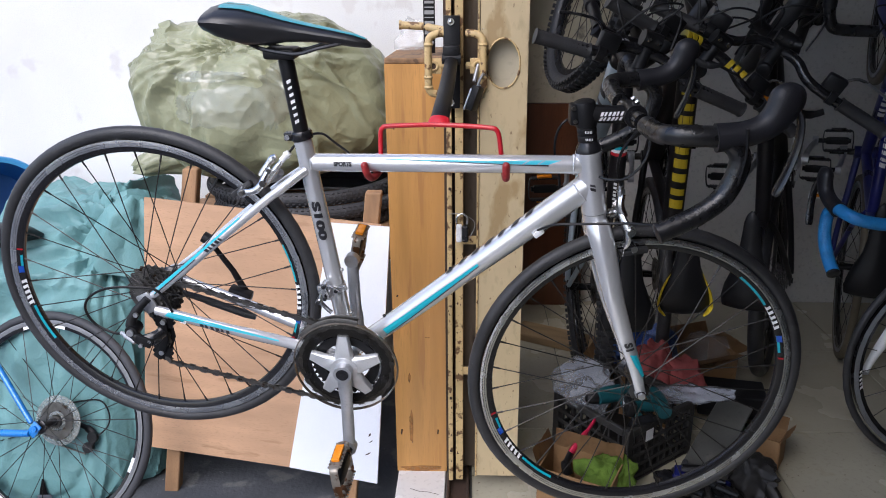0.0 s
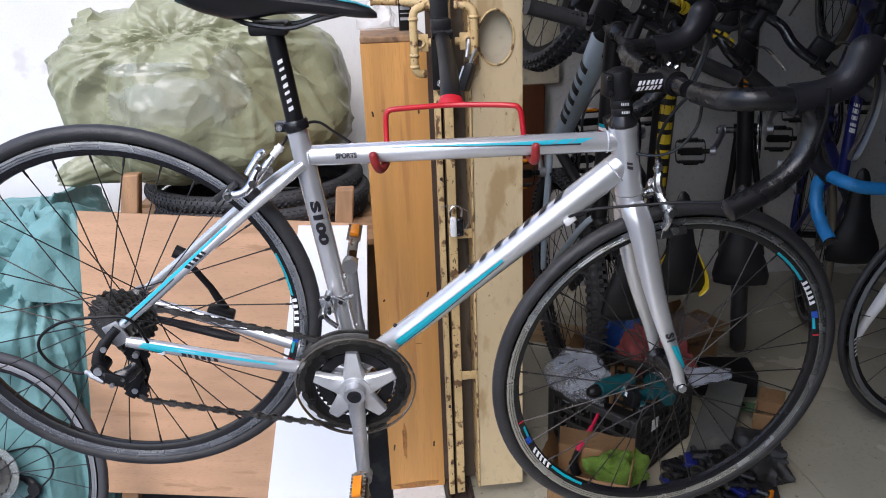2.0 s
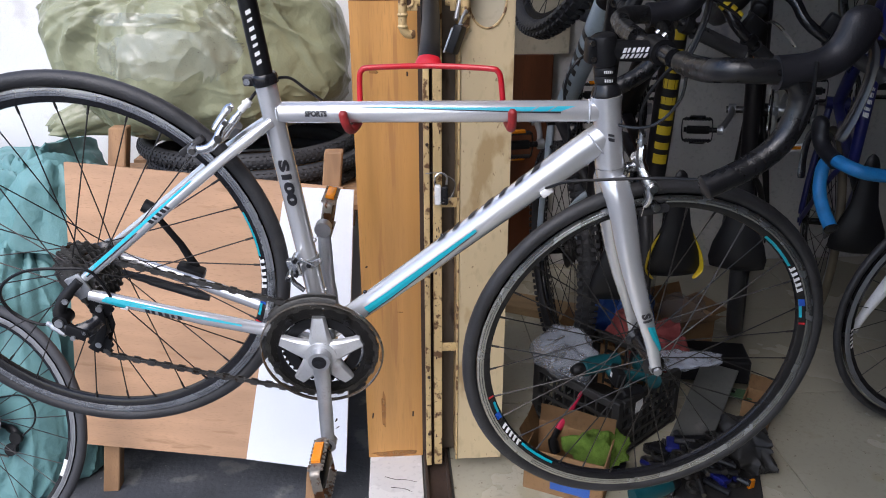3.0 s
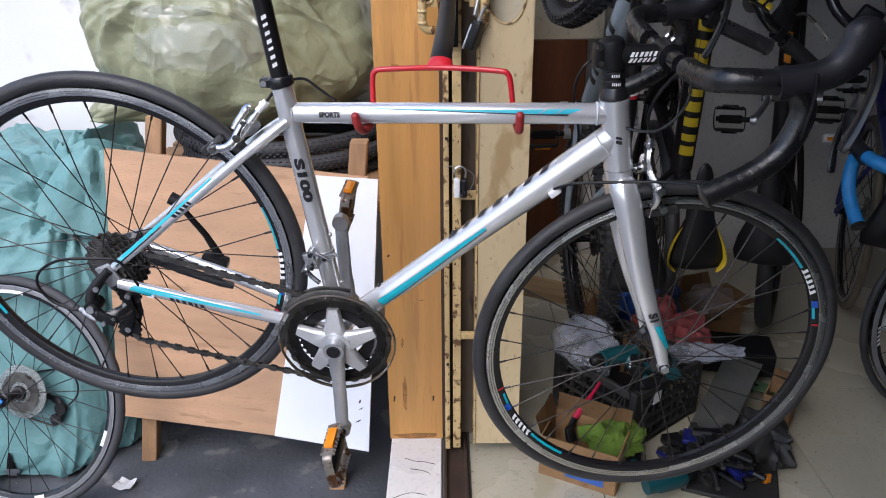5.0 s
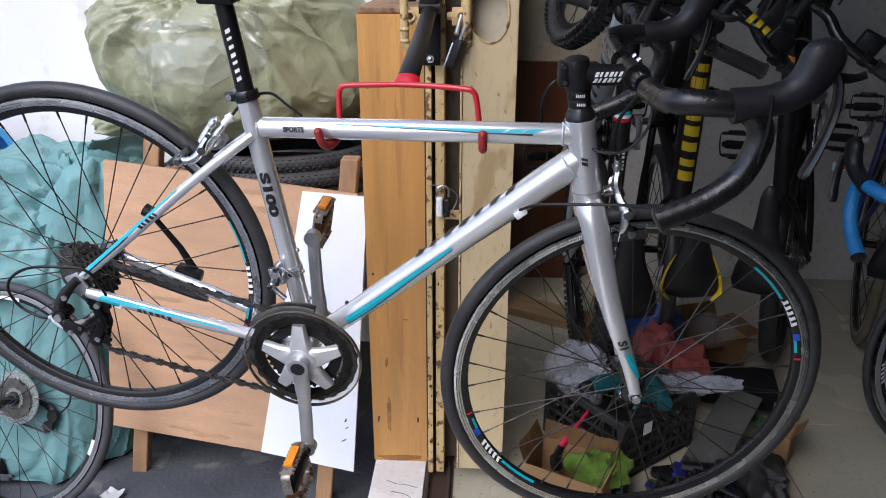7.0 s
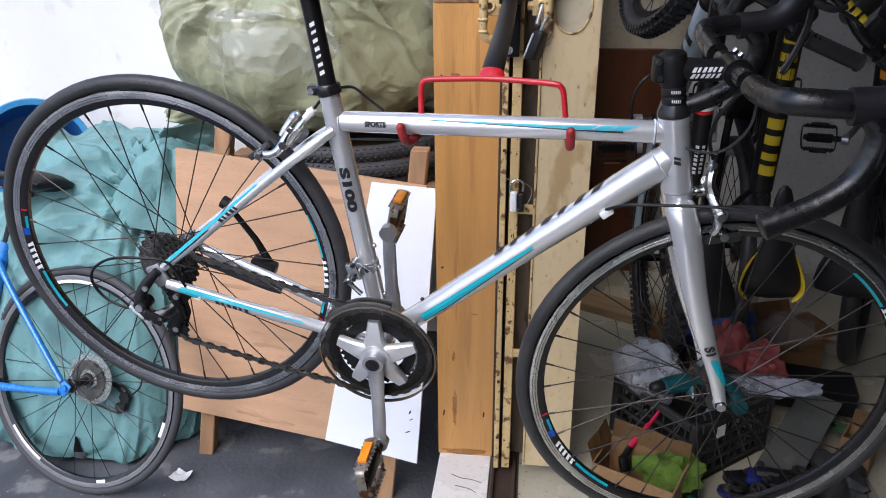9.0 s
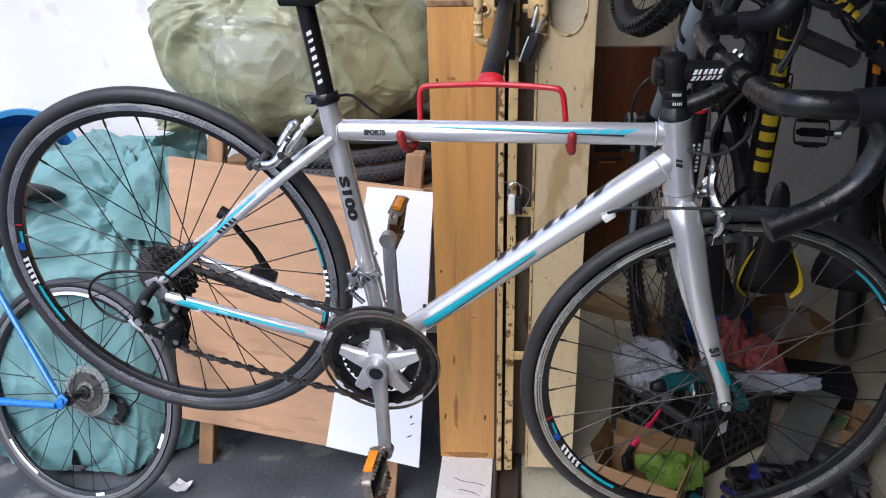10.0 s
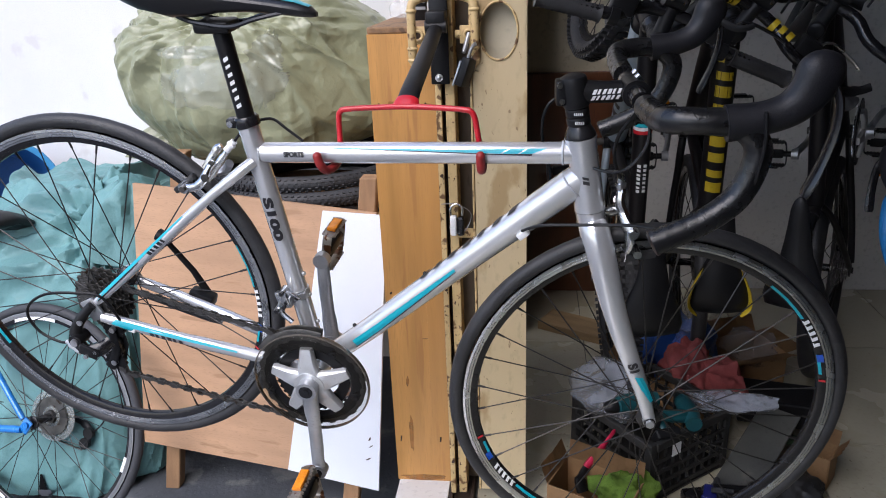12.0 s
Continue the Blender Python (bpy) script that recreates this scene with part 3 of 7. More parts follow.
def hanger():
    t = thing("bike_hanger", "black steel wall hanger with red plastic-coated hooks", "hanger")
    b = mesh()
    box(b, (0.036, 0.005, 0.2), (0.04, 1.842, 1.35), 0.002)
    part("wall_plate", b, BLACK, t, "black steel plate")
    for z in (1.437, 1.263):
        b = mesh()
        rod(b, (0.038, 1.84, z), (0.038, 1.834, z), 0.0075, n=12)
        knob(b, (0.038, 1.834, z), 0.005, (1, 0.6, 1), 8)
        part("bolt", b, ALLOY, t, "zinc bolt")
    b = mesh()
    box(b, (0.037, 0.05, 0.03), (0.04, 1.815, 1.375), 0.004)
    rod(b, (0.02, 1.80, 1.362), (0.06, 1.80, 1.362), 0.012, n=14)
    part("pivot_bracket", b, BLACK, t)
    b = mesh()
    P = curve([(0.04, 1.81, 1.362), (0.038, 1.75, 1.345), (0.034, 1.66, 1.318), (0.028, 1.57, 1.29), (0.024, 1.53, 1.272)], 5)
    sweep(b, P, [0.0135 + 0.0045 * i / 20 for i in range(21)], 14, side=(1, 0, 0), squash=[0.75 - 0.3 * i / 20 for i in range(21)])
    part("arm", b, BLACK, t, "dark steel arm reaching forward")
    U = lambda p: BIKE @ Vector(p)
    pts = [(0.06, -0.029, 0.412), (0.063, -0.027, 0.397), (0.068, -0.019, 0.386), (0.073, -0.004, 0.384), (0.077, 0.012, 0.388), (0.079, 0.026, 0.402), (0.08, 0.034, 0.452), (0.084, 0.035, 0.463), (0.093, 0.036, 0.4665),
           (0.14, 0.041, 0.4675), (0.186, 0.045, 0.4675), (0.24, 0.038, 0.4675), (0.283, 0.03, 0.4665), (0.292, 0.029, 0.463), (0.297, 0.029, 0.452), (0.302, 0.03, 0.414), (0.306, 0.026, 0.395), (0.309, 0.01, 0.388), (0.311, -0.012, 0.388), (0.312, -0.028, 0.394), (0.312, -0.032, 0.416)]
    b = mesh()
    P = [U(p) for p in curve(pts, 5)]
    sweep(b, P, [0.0045] * len(P), 12)
    hk = part("hook_rod", b, REDTIP, t, "bent rod dipped in red plastic")
    n = len(P)
    for seg in (P[:22], P[-22:]):
        b = mesh()
        sweep(b, seg, [0.0068] * len(seg), 12)
        knob(b, seg[0] if seg is P[:22] or (seg[0] - P[0]).length < 1e-6 else seg[-1], 0.007, seg=10)
        part("rubber_sleeve", b, REDRUB, hk, "worn red rubber sleeve")
    b = mesh()
    sweep(b, [(0.0245, 1.5335, 1.274), (0.024, 1.53, 1.2725), (0.0235, 1.524, 1.27), (0.023, 1.518, 1.268)], [0.0185, 0.0192, 0.0205, 0.019], 16, side=(1, 0, 0), squash=[0.46, 0.42, 0.3, 0.15])
    part("arm_tip", b, REDTIP, t, "red plastic end of the arm")


BIKE = Matrix(((0.99756, 0.06937, -0.00729, -0.1623), (-0.06976, 0.9921, -0.10427, 1.533), (0.0, 0.10453, 0.99452, 0.7964), (0, 0, 0, 1)))
hanger()


def padlock():
    t = thing("padlock", "white plastic tagged padlock wired to the gate bar", "padlock")
    b = mesh()
    box(b, (0.014, 0.015, 0.044), (0.0555, 1.848, 0.953), 0.004)
    body = part("body", b, WHITEDECAL, t, smooth=False)
    b = mesh()
    box(b, (0.015, 0.012, 0.042), (0.0702, 1.85, 0.951), 0.004)
    part("dark_half", b, BLACK_GLOSS, body, "dark side of the body", smooth=False)
    b = mesh()
    sweep(b, curve([(0.05, 1.85, 0.975), (0.05, 1.85, 0.992), (0.062, 1.852, 1.0), (0.074, 1.85, 0.992), (0.074, 1.85, 0.975)], 5), 0.0025, 8)
    part("shackle", b, ALLOY, t)
    b = mesh()
    sweep(b, curve([(0.03, 1.856, 0.998), (0.06, 1.85, 1.0), (0.088, 1.852, 0.985), (0.092, 1.855, 0.965), (0.078, 1.85, 0.94), (0.06, 1.842, 0.938), (0.045, 1.85, 0.95)], 5), 0.001, 5)
    part("wire", b, SPOKE_BRIGHT, t, "thin twisted wire")


padlock()


def latch_lock():
    t = thing("black_padlock", "black padlock with a bright edge under the latch", "padlock")
    m = Matrix.Translation((0.091, 1.83, 1.274)) @ Matrix.Rotation(radians(20), 4, "Y") @ Matrix.Rotation(radians(-25), 4, "Z")
    b = mesh()
    box(b, (0.019, 0.034, 0.056), (0, 0, 0), 0.004)
    body = part("body", b, BLACK, t, m=m)
    # bright strip down the body's left front edge
    b = mesh()
    box(b, (0.004, 0.006, 0.05), (-0.009, -0.0155, -0.006), 0.0015)
    part("worn_edge", b, ALLOY_DULL, body, "bright metal edge", m=m)
    b = mesh()
    sweep(b, curve([(0, -0.009, 0.026), (0, -0.009, 0.045), (0, 0, 0.056), (0, 0.009, 0.045), (0, 0.009, 0.026)], 5), 0.0032, 8)
    part("shackle", b, ALLOY_DULL, t, m=m)


latch_lock()


def strap():
    t = thing("packing_strap", "black printed packing strap hanging by the gate", "strap")
    b = mesh()
    box(b, (0.028, 0.004, 0.4), (-0.018, 2.012, 1.56), 0.001)
    part("band", b, BLACK, t)
    for i in range(16):
        b = mesh()
        box(b, (0.022, 0.001, (0.006, 0.002, 0.009, 0.003)[i % 4]), (-0.018, 2.0095, 1.385 + 0.0115 * i), 0)
        part("print_bar", b, mat("grey_print", (0.3, 0.3, 0.3), 0.5) if i == 0 else bpy.data.materials["grey_print"], t, smooth=False)


strap()


def wrap_lump():
    b = mesh()
    bmesh.ops.create_icosphere(b, subdivisions=4, radius=1)
    for v in b.verts:
        d = v.co.normalized()
        k = 1 + 0.35 * noise.noise(d * 2.3 + Vector((5, 1, 2))) + 0.12 * noise.noise(d * 6)
        v.co = Vector((-0.078 + 0.046 * d.x * k, 2.25 + 0.06 * d.y * k, 1.3555 + max(0, 0.07 * d.z * k)))
    ob = part("plastic_wrap", b, glassy("clear_film", (0.85, 0.82, 0.78), 0.2, 0.0, 1.45, 0.28))
    tagged(ob, "crumpled clear plastic film lying on the post", "plastic film")


wrap_lump()


# ---- the yard side ----
def lean(x, z, out=0.0):
    """A place on the plane of the leaning boards; out is towards the yard."""
    nrm = Vector((0.22, 1, -0.16)).normalized()
    y = 2.107 - 0.22 * (x + 0.87) + 0.16 * z
    return Vector((x, y, z)) - nrm * out


def board(name, corners, thick, out, material, label, category):
    """A flat board given by its four corners (x, z) on the leaning plane."""
    b = mesh()
    N = 10
    front, back = [], []
    for o, dst in ((out + thick, front), (out, back)):
        for i in range(N + 1):
            for j in range(N + 1):
                u, v = i / N, j / N
                x = (1 - u) * (1 - v) * corners[0][0] + u * (1 - v) * corners[1][0] + u * v * corners[2][0] + (1 - u) * v * corners[3][0]
                z = (1 - u) * (1 - v) * corners[0][1] + u * (1 - v) * corners[1][1] + u * v * corners[2][1] + (1 - u) * v * corners[3][1]
                dst.append(b.verts.new(lean(x, z, o)))
    k = N + 1
    for i in range(N):
        for j in range(N):
            a = i * k + j
            b.faces.new((front[a], front[a + 1], front[a + k + 1], front[a + k]))
            b.faces.new((back[a], back[a + k], back[a + k + 1], back[a + 1]))
    rim = [i * k for i in range(N)] + [N * k + j for j in range(N)] + [i * k + N for i in range(N, 0, -1)] + [j for j in range(N, 0, -1)]
    for p, q in zip(rim, rim[1:] + rim[:1]):
        b.faces.new((front[p], front[q], back[q], back[p]))
    ob = part(name, b, material, None, smooth=False)
    return tagged(ob, label, category)


def stand():
    t = thing("timber_stand", "raw timber stand with legs and a slatted shelf", "stand")
    for foot, top, w in (((-0.878, 0.0), (-0.742, 1.025), 0.045), ((-0.291, 0.0), (-0.19, 0.985), 0.045)):
        b = mesh()
        p, q = lean(*foot, -0.026), lean(*top, -0.026)
        P = [p, q]
        ring = []
        for c in P:
            ring.append([b.verts.new(c + Vector((sx * w / 2, sy * 0.02, 0))) for sx, sy in ((-1, -1), (1, -1), (1, 1), (-1, 1))])
        for j in range(4):
            b.faces.new((ring[0][j], ring[0][(j + 1) % 4], ring[1][(j + 1) % 4], ring[1][j]))
        b.faces.new(ring[0])
        b.faces.new(ring[1])
        bmesh.ops.bevel(b, geom=b.edges[:], offset=0.003, segments=1, affect="EDGES")
        part("front_leg", b, RAWWOOD, t, smooth=False)
    for x in (-0.88, -0.15):
        b = mesh()
        box(b, (0.045, 0.045, 0.8), (x, 2.86, 0.4), 0.003)
        part("back_leg", b, RAWWOOD, t, smooth=False)
        b = mesh()
        box(b, (0.04, 0.64, 0.04), (x * 0.92 - 0.03, 2.56, 0.765), 0.003)
        part("side_rail", b, RAWWOOD, t, smooth=False)
    for i in range(5):
        b = mesh()
        box(b, (0.80, 0.09, 0.018), (-0.5, 2.3 + 0.13 * i, 0.794), 0.002)
        part("slat", b, RAWWOOD, t, smooth=False)


stand()
board("plywood_board", ((-0.941, 0.15), (-0.30, 0.156), (-0.16, 0.9), (-0.882, 0.933)), 0.012, 0.0, PLY, "reddish plywood sheet leaning on the timber stand", "board")
white_board = board("white_board", ((-0.452, 0.158), (-0.181, 0.15), (-0.132, 0.897), (-0.302, 0.897)), 0.006, 0.0135, WHITEBOARD, "white laminated sheet with small chips leaning on the plywood", "board")
for i, (x, z, w, h, turn) in enumerate(((-0.2, 0.296, 0.0028, 0.008, 30), (-0.197, 0.276, 0.0015, 0.009, 55), (-0.206, 0.238, 0.002, 0.012, 60), (-0.215, 0.42, 0.0018, 0.003, 0))):
    b = mesh()
    ring = []
    for k in range(9):
        a = 2 * math.pi * k / 9
        dx, dz = w * math.cos(a) * (1 - 0.3 * (k % 2)), h * math.sin(a) * (1 - 0.2 * (k % 3))
        c_, s_ = math.cos(radians(turn)), math.sin(radians(turn))
        ring.append(b.verts.new(lean(x + dx * c_ + dz * s_, z - dx * s_ + dz * c_, 0.0199)))
    b.faces.new(ring)
    part("chip", b, RUST, white_board, smooth=False)


def lying_tyre(c, R, fat, tilt, seed):
    rng = random.Random(seed)
    t = thing("spare_tyre", "black knobbly bicycle tyre lying in a stack", "spare tyre", group="stacked tyres",
              m=Matrix.Translation(c) @ Matrix.Rotation(radians(90), 4, "X") @ Matrix.Rotation(radians(tilt), 4, "Z") @ Matrix.Rotation(rng.uniform(0, 6), 4, "Y"))
    b = mesh()
    prof = [(R - fat + fat * math.cos(a), fat * math.sin(a)) for a in [i * math.pi / 6 for i in range(12)]]
    revolve(b, prof, (0, 0, 0), 64)
    part("carcass", b, GREYTYRE, t)
    b = mesh()
    n = 110
    for i in range(n):
        a = 2 * math.pi * i / n
        for k in range(5):
            w = (k - 2) * 0.42
            rr = R - fat + (fat + 0.001) * math.cos(w)
            box(b, (0.0035, 0.0055, 0.0075), (rr * math.cos(a + (k % 2) * math.pi / n), (fat + 0.001) * math.sin(w), rr * math.sin(a + (k % 2) * math.pi / n)), 0, Matrix.Rotation(-a, 4, "Y") @ Matrix.Rotation(w, 4, "Z"))
    tagged(part("tread", b, GREYTYRE, t, smooth=False), kind="stuff")


for i, (dx, dy, R) in enumerate(((0.0, 0.0, 0.325), (0.012, -0.012, 0.322), (-0.012, 0.006, 0.327))):
    lying_tyre((-0.462 + dx, 2.60 + dy, 0.826 + 0.043 * i), R, 0.0225, 0, i)


def sack(name, c, half, material, label, seed, tie, squareness=0.75, folds=0.05, tuft=None, bottom=None, film=None, slope=0.0, taper=0.0, shoulder=0.0):
    """A stuffed woven sack: a full body with creases running from the tie, and a gathered tuft."""
    nu, nv = 340, 210
    sp = lambda v, p: math.copysign(abs(v) ** p, v)
    dirs = [(math.sin(math.pi * j / nv) * math.cos(2 * math.pi * i / nu), math.sin(math.pi * j / nv) * math.sin(2 * math.pi * i / nu), math.cos(math.pi * j / nv)) for j in range(nv + 1) for i in range(nu)]
    tv = Vector(tie).normalized()
    near = np.array([math.exp(-((math.acos(max(-1, min(1, Vector(d).dot(tv)))) / 0.32) ** 2)) for d in dirs])
    k = 1 + broad(dirs, seed, 1.3, 0.11) + broad(dirs, seed + 4, 2.7, 0.05)
    k += creases(dirs, seed, 95, folds * 0.75, (0.35, 0.9), (0.018, 0.06), tie) + creases(dirs, seed + 1, 190, folds * 0.34, (0.08, 0.32), (0.01, 0.03)) + creases(dirs, seed + 2, 320, folds * 0.18, (0.03, 0.14), (0.005, 0.012)) - 0.09 * near
    # gathers that run out from the tie
    ta = tv.orthogonal().normalized()
    tb = tv.cross(ta)
    for q, d in enumerate(dirs):
        d = Vector(d)
        ang = math.acos(max(-1, min(1, d.dot(tv))))
        if ang < 1.5:
            phi = math.atan2(d.dot(tb), d.dot(ta)) + 0.35 * noise.noise(d * 2.2)
            k[q] += folds * 0.75 * (abs(math.sin(phi * 9 + seed)) - 0.6) * math.exp(-((ang / 0.62) ** 2)) * min(1, ang / 0.12)
    # the middle of the belly is crumpled, the rest drawn tight
    belly = np.clip(0.25 + 1.1 * broad(dirs, seed + 6, 1.9, 1.0) + 0.5 * np.array([max(0, -d[1]) for d in dirs]), 0.12, 1)
    k += belly * (facets(dirs, seed + 3, 7, 4.0, folds * 0.12) + facets(dirs, seed + 5, 7, 10.0, folds * 0.07))

    def place(d, kk):
        v = Vector((c[0] + half[0] * sp(d[0], squareness) * kk, c[1] + half[1] * sp(d[1], squareness) * kk, c[2] + half[2] * sp(d[2], squareness) * kk))
        if bottom is not None and v.z < bottom + 0.05:
            v.z = bottom + 0.05 * math.exp((v.z - bottom - 0.05) / 0.05)
        v.y += slope * v.z
        if d[0] < 0:
            v.x += taper * -half[0] * d[0] * max(0, c[2] + 0.03 - v.z) / half[2]
        else:
            v.x -= shoulder * half[0] * d[0] * max(0, v.z - c[2]) / half[2]
        return v

    b = mesh()
    vs = [b.verts.new(place(d, kk)) for d, kk in zip(dirs, k)]
    for j in range(nv):
        for i in range(nu):
            b.faces.new((vs[j * nu + i], vs[j * nu + (i + 1) % nu], vs[(j + 1) * nu + (i + 1) % nu], vs[(j + 1) * nu + i]))
    bmesh.ops.remove_doubles(b, verts=b.verts[:], dist=1e-5)
    t = thing(name, label, "sack")
    body = part("body", b, material, t)
    if film:
        # strips of clear packing tape stuck over the belly, with wavy edges
        K = k.reshape(nv + 1, nu)

        def height(d):
            a, e = (math.atan2(d.y, d.x) / (2 * math.pi) * nu) % nu, math.acos(max(-1, min(1, d.z))) / math.pi * nv
            i0, j0 = int(a), min(int(e), nv - 1)
            f, g = a - i0, e - j0
            i1 = (i0 + 1) % nu
            i0 %= nu
            return (K[j0, i0] * (1 - f) + K[j0, i1] * f) * (1 - g) + (K[j0 + 1, i0] * (1 - f) + K[j0 + 1, i1] * f) * g

        for n_, (d0, du, dv) in enumerate(film):
            d0, du = Vector(d0).normalized(), Vector(du)
            du = (du - d0 * du.dot(d0)).normalized()
            dw = d0.cross(du)
            b = mesh()
            N, M = 80, 40
            ds = []
            for i in range(N + 1):
                for j in range(M + 1):
                    u, v = 2 * i / N - 1, 2 * j / M - 1
                    x = dv[0] * u * (1 + 0.35 * noise.noise(Vector((v * 3, n_ * 5, 1))))
                    y = dv[1] * v * (1 + 0.7 * noise.noise(Vector((u * 4, n_ * 7, 3)))) * (1 - 0.5 * abs(u) ** 3)
                    ds.append((d0 + du * x + dw * y).normalized())
            extra = facets([tuple(d) for d in ds], seed + 8, 8, 6.0, 0.012)
            grid = [b.verts.new(place(d, height(d) + 0.006 + e_)) for d, e_ in zip(ds, extra)]
            for i in range(N):
                for j in range(M):
                    q = i * (M + 1) + j
                    b.faces.new((grid[q], grid[q + 1], grid[q + M + 2], grid[q + M + 1]))
            part("clear_tape", b, TAPEFILM, body, "glossy strip of clear packing tape")
    off = Vector((seed * 3.7, seed * 1.3, seed * 2.1))
    for q in tuft or ():
        b = mesh()
        base, tip, r0, r1 = Vector(q[0]), Vector(q[1]), q[2], q[3]
        ax = (tip - base).normalized()
        u = ax.orthogonal().normalized()
        v_ = ax.cross(u)
        rings = []
        for j in range(25):
            s = j / 24
            r = (r0 * (1 - s) + r1 * s) * (1 - max(0, s - 0.85) * 3.5) - 0.2 * r0 * math.sin(math.pi * s) * (1 if r1 > r0 * 0.6 else 0)
            ring = []
            for i in range(56):
                a = 2 * math.pi * i / 56
                w = 1 + 0.3 * noise.noise(Vector((math.cos(a) * 1.3, math.sin(a) * 1.3, s * 1.2)) + off) + 0.1 * abs(math.sin(a * 4 + 2 * s + seed)) + 0.1 * noise.noise(Vector((math.cos(a) * 4, math.sin(a) * 4, s * 2)) + off)
                ring.append(b.verts.new(base + (tip - base) * (s + 0.12 * s * noise.noise(Vector((math.cos(a) * 2, math.sin(a) * 2, seed)))) + r * w * (math.cos(a) * u + math.sin(a) * v_)))
            rings.append(ring)
        for p_, q_ in zip(rings, rings[1:]):
            for i in range(56):
                b.faces.new((p_[i], p_[(i + 1) % 56], q_[(i + 1) % 56], q_[i]))
        b.faces.new(rings[-1])
        b.faces.new(rings[0])
        part("gathered_end", b, material, t, "gathered mouth of the sack")
    return t


TAPEFILM = mat("clear_packing_tape", (0.36, 0.37, 0.27), 0.14, 0, 0.1, 8, 300, 0.04, crumple=((11, 0.5, 0.03), (30, 0.35, 0.008)), rvar=0.05, spec=0.9, coat=0.6)
TAPEFILM.node_tree.nodes["Principled BSDF"].inputs["Alpha"].default_value = 0.6


def woven(name, col, dark, rough=0.42):
    """Woven plastic sacking: crossing ribbons, dull folds and patches of gloss."""
    m = mat(name, col, rough, 0, 0.13, 7, 420, 0.35, spots=dark, spot_at=0.6, spot_scale=5, rvar=0.18, depth=0.0012, crumple=((8, 0.22, 0.03), (22, 0.24, 0.012), (60, 0.24, 0.004)))
    return m


OLIVE = woven("olive_sacking", (0.245, 0.255, 0.158), (0.205, 0.215, 0.13), 0.32)
TEAL = woven("teal_sacking", (0.115, 0.25, 0.25), (0.095, 0.212, 0.215), 0.58)
sack("olive_sack", (-0.575, 2.585, 1.185), (0.395, 0.35, 0.258), OLIVE, "large olive green woven plastic sack, stuffed full and tied", 2, (-0.05, -0.72, 0.68), folds=0.055, bottom=0.932, taper=0.3, shoulder=0.24, film=(((-0.05, -1, 0.05), (1, 0, 0.12), (0.4, 0.12)), ((0.22, -1, 0.2), (0.3, 0, 1), (0.3, 0.1)), ((-0.2, -1, 0.3), (1, 0, -0.1), (0.22, 0.06))),
     tuft=(((-0.79, 2.5, 1.33), (-0.875, 2.46, 1.395), 0.085, 0.055), ((-0.8, 2.46, 1.03), (-0.97, 2.4, 0.985), 0.06, 0.03)))
GREYTAG = mat("grey_tag_plastic", (0.3, 0.32, 0.36), 0.35, 0, 0.15, 20, 200, 0.1)
teal = sack("teal_sack", (-1.235, 2.375, 0.37), (0.35, 0.37, 0.51), TEAL, "pale teal woven plastic sack slumped on the floor", 5, (0.4, -0.5, 0.75), folds=0.075, squareness=0.6, bottom=-0.015, slope=0.22,
     tuft=(((-1.0, 2.38, 0.72), (-0.95, 2.35, 0.92), 0.14, 0.07),))


def sack_patch():
    """A grey tag with a dark tear above it, stuck to the teal sack."""
    skin = [v.co for v in teal.children[0].data.vertices]
    for nm, z0, z1, w0, w1, material, label in (("tag", -0.004, 0.042, 0.018, 0.021, GREYTAG, "grey plastic tag"), ("tear", 0.042, 0.1, 0.014, 0.003, BLACK, "dark torn slit")):
        b = mesh()
        rows = []
        for j in range(5):
            z, w = z0 + (z1 - z0) * j / 4, w0 + (w1 - w0) * j / 4
            row = []
            for i in range(4):
                x = -1.238 + 0.12 * z + w * (i / 1.5 - 1)
                y = min((p for p in skin if abs(p.z - z) < 0.03 and p.y < 2.3), key=lambda p: abs(p.x - x) + 0.5 * abs(p.z - z)).y
                row.append(b.verts.new((x, y - 0.006, z)))
            rows.append(row)
        for p, q in zip(rows, rows[1:]):
            for i in range(3):
                b.faces.new((p[i], p[i + 1], q[i + 1], q[i]))
        bmesh.ops.solidify(b, geom=b.faces[:], thickness=0.002)
        part(nm, b, material, teal, label)


sack_patch()


def scrap_of_paper():
    b = mesh()
    bmesh.ops.create_grid(b, x_segments=8, y_segments=6, size=0.5)
    for v in b.verts:
        x, y = v.co.x, v.co.y
        v.co = Vector((-0.897 + 0.05 * x + 0.012 * y, 2.0 + 0.04 * y - 0.01 * x, 0.008 + 0.012 * abs(x) + 0.01 * noise.noise(Vector((x * 3, y * 3, 1)))))
    bmesh.ops.solidify(b, geom=b.faces[:], thickness=0.0008)
    tagged(part("paper_scrap", b, WHITEDECAL), "crumpled scrap of white paper on the concrete", "paper")


scrap_of_paper()


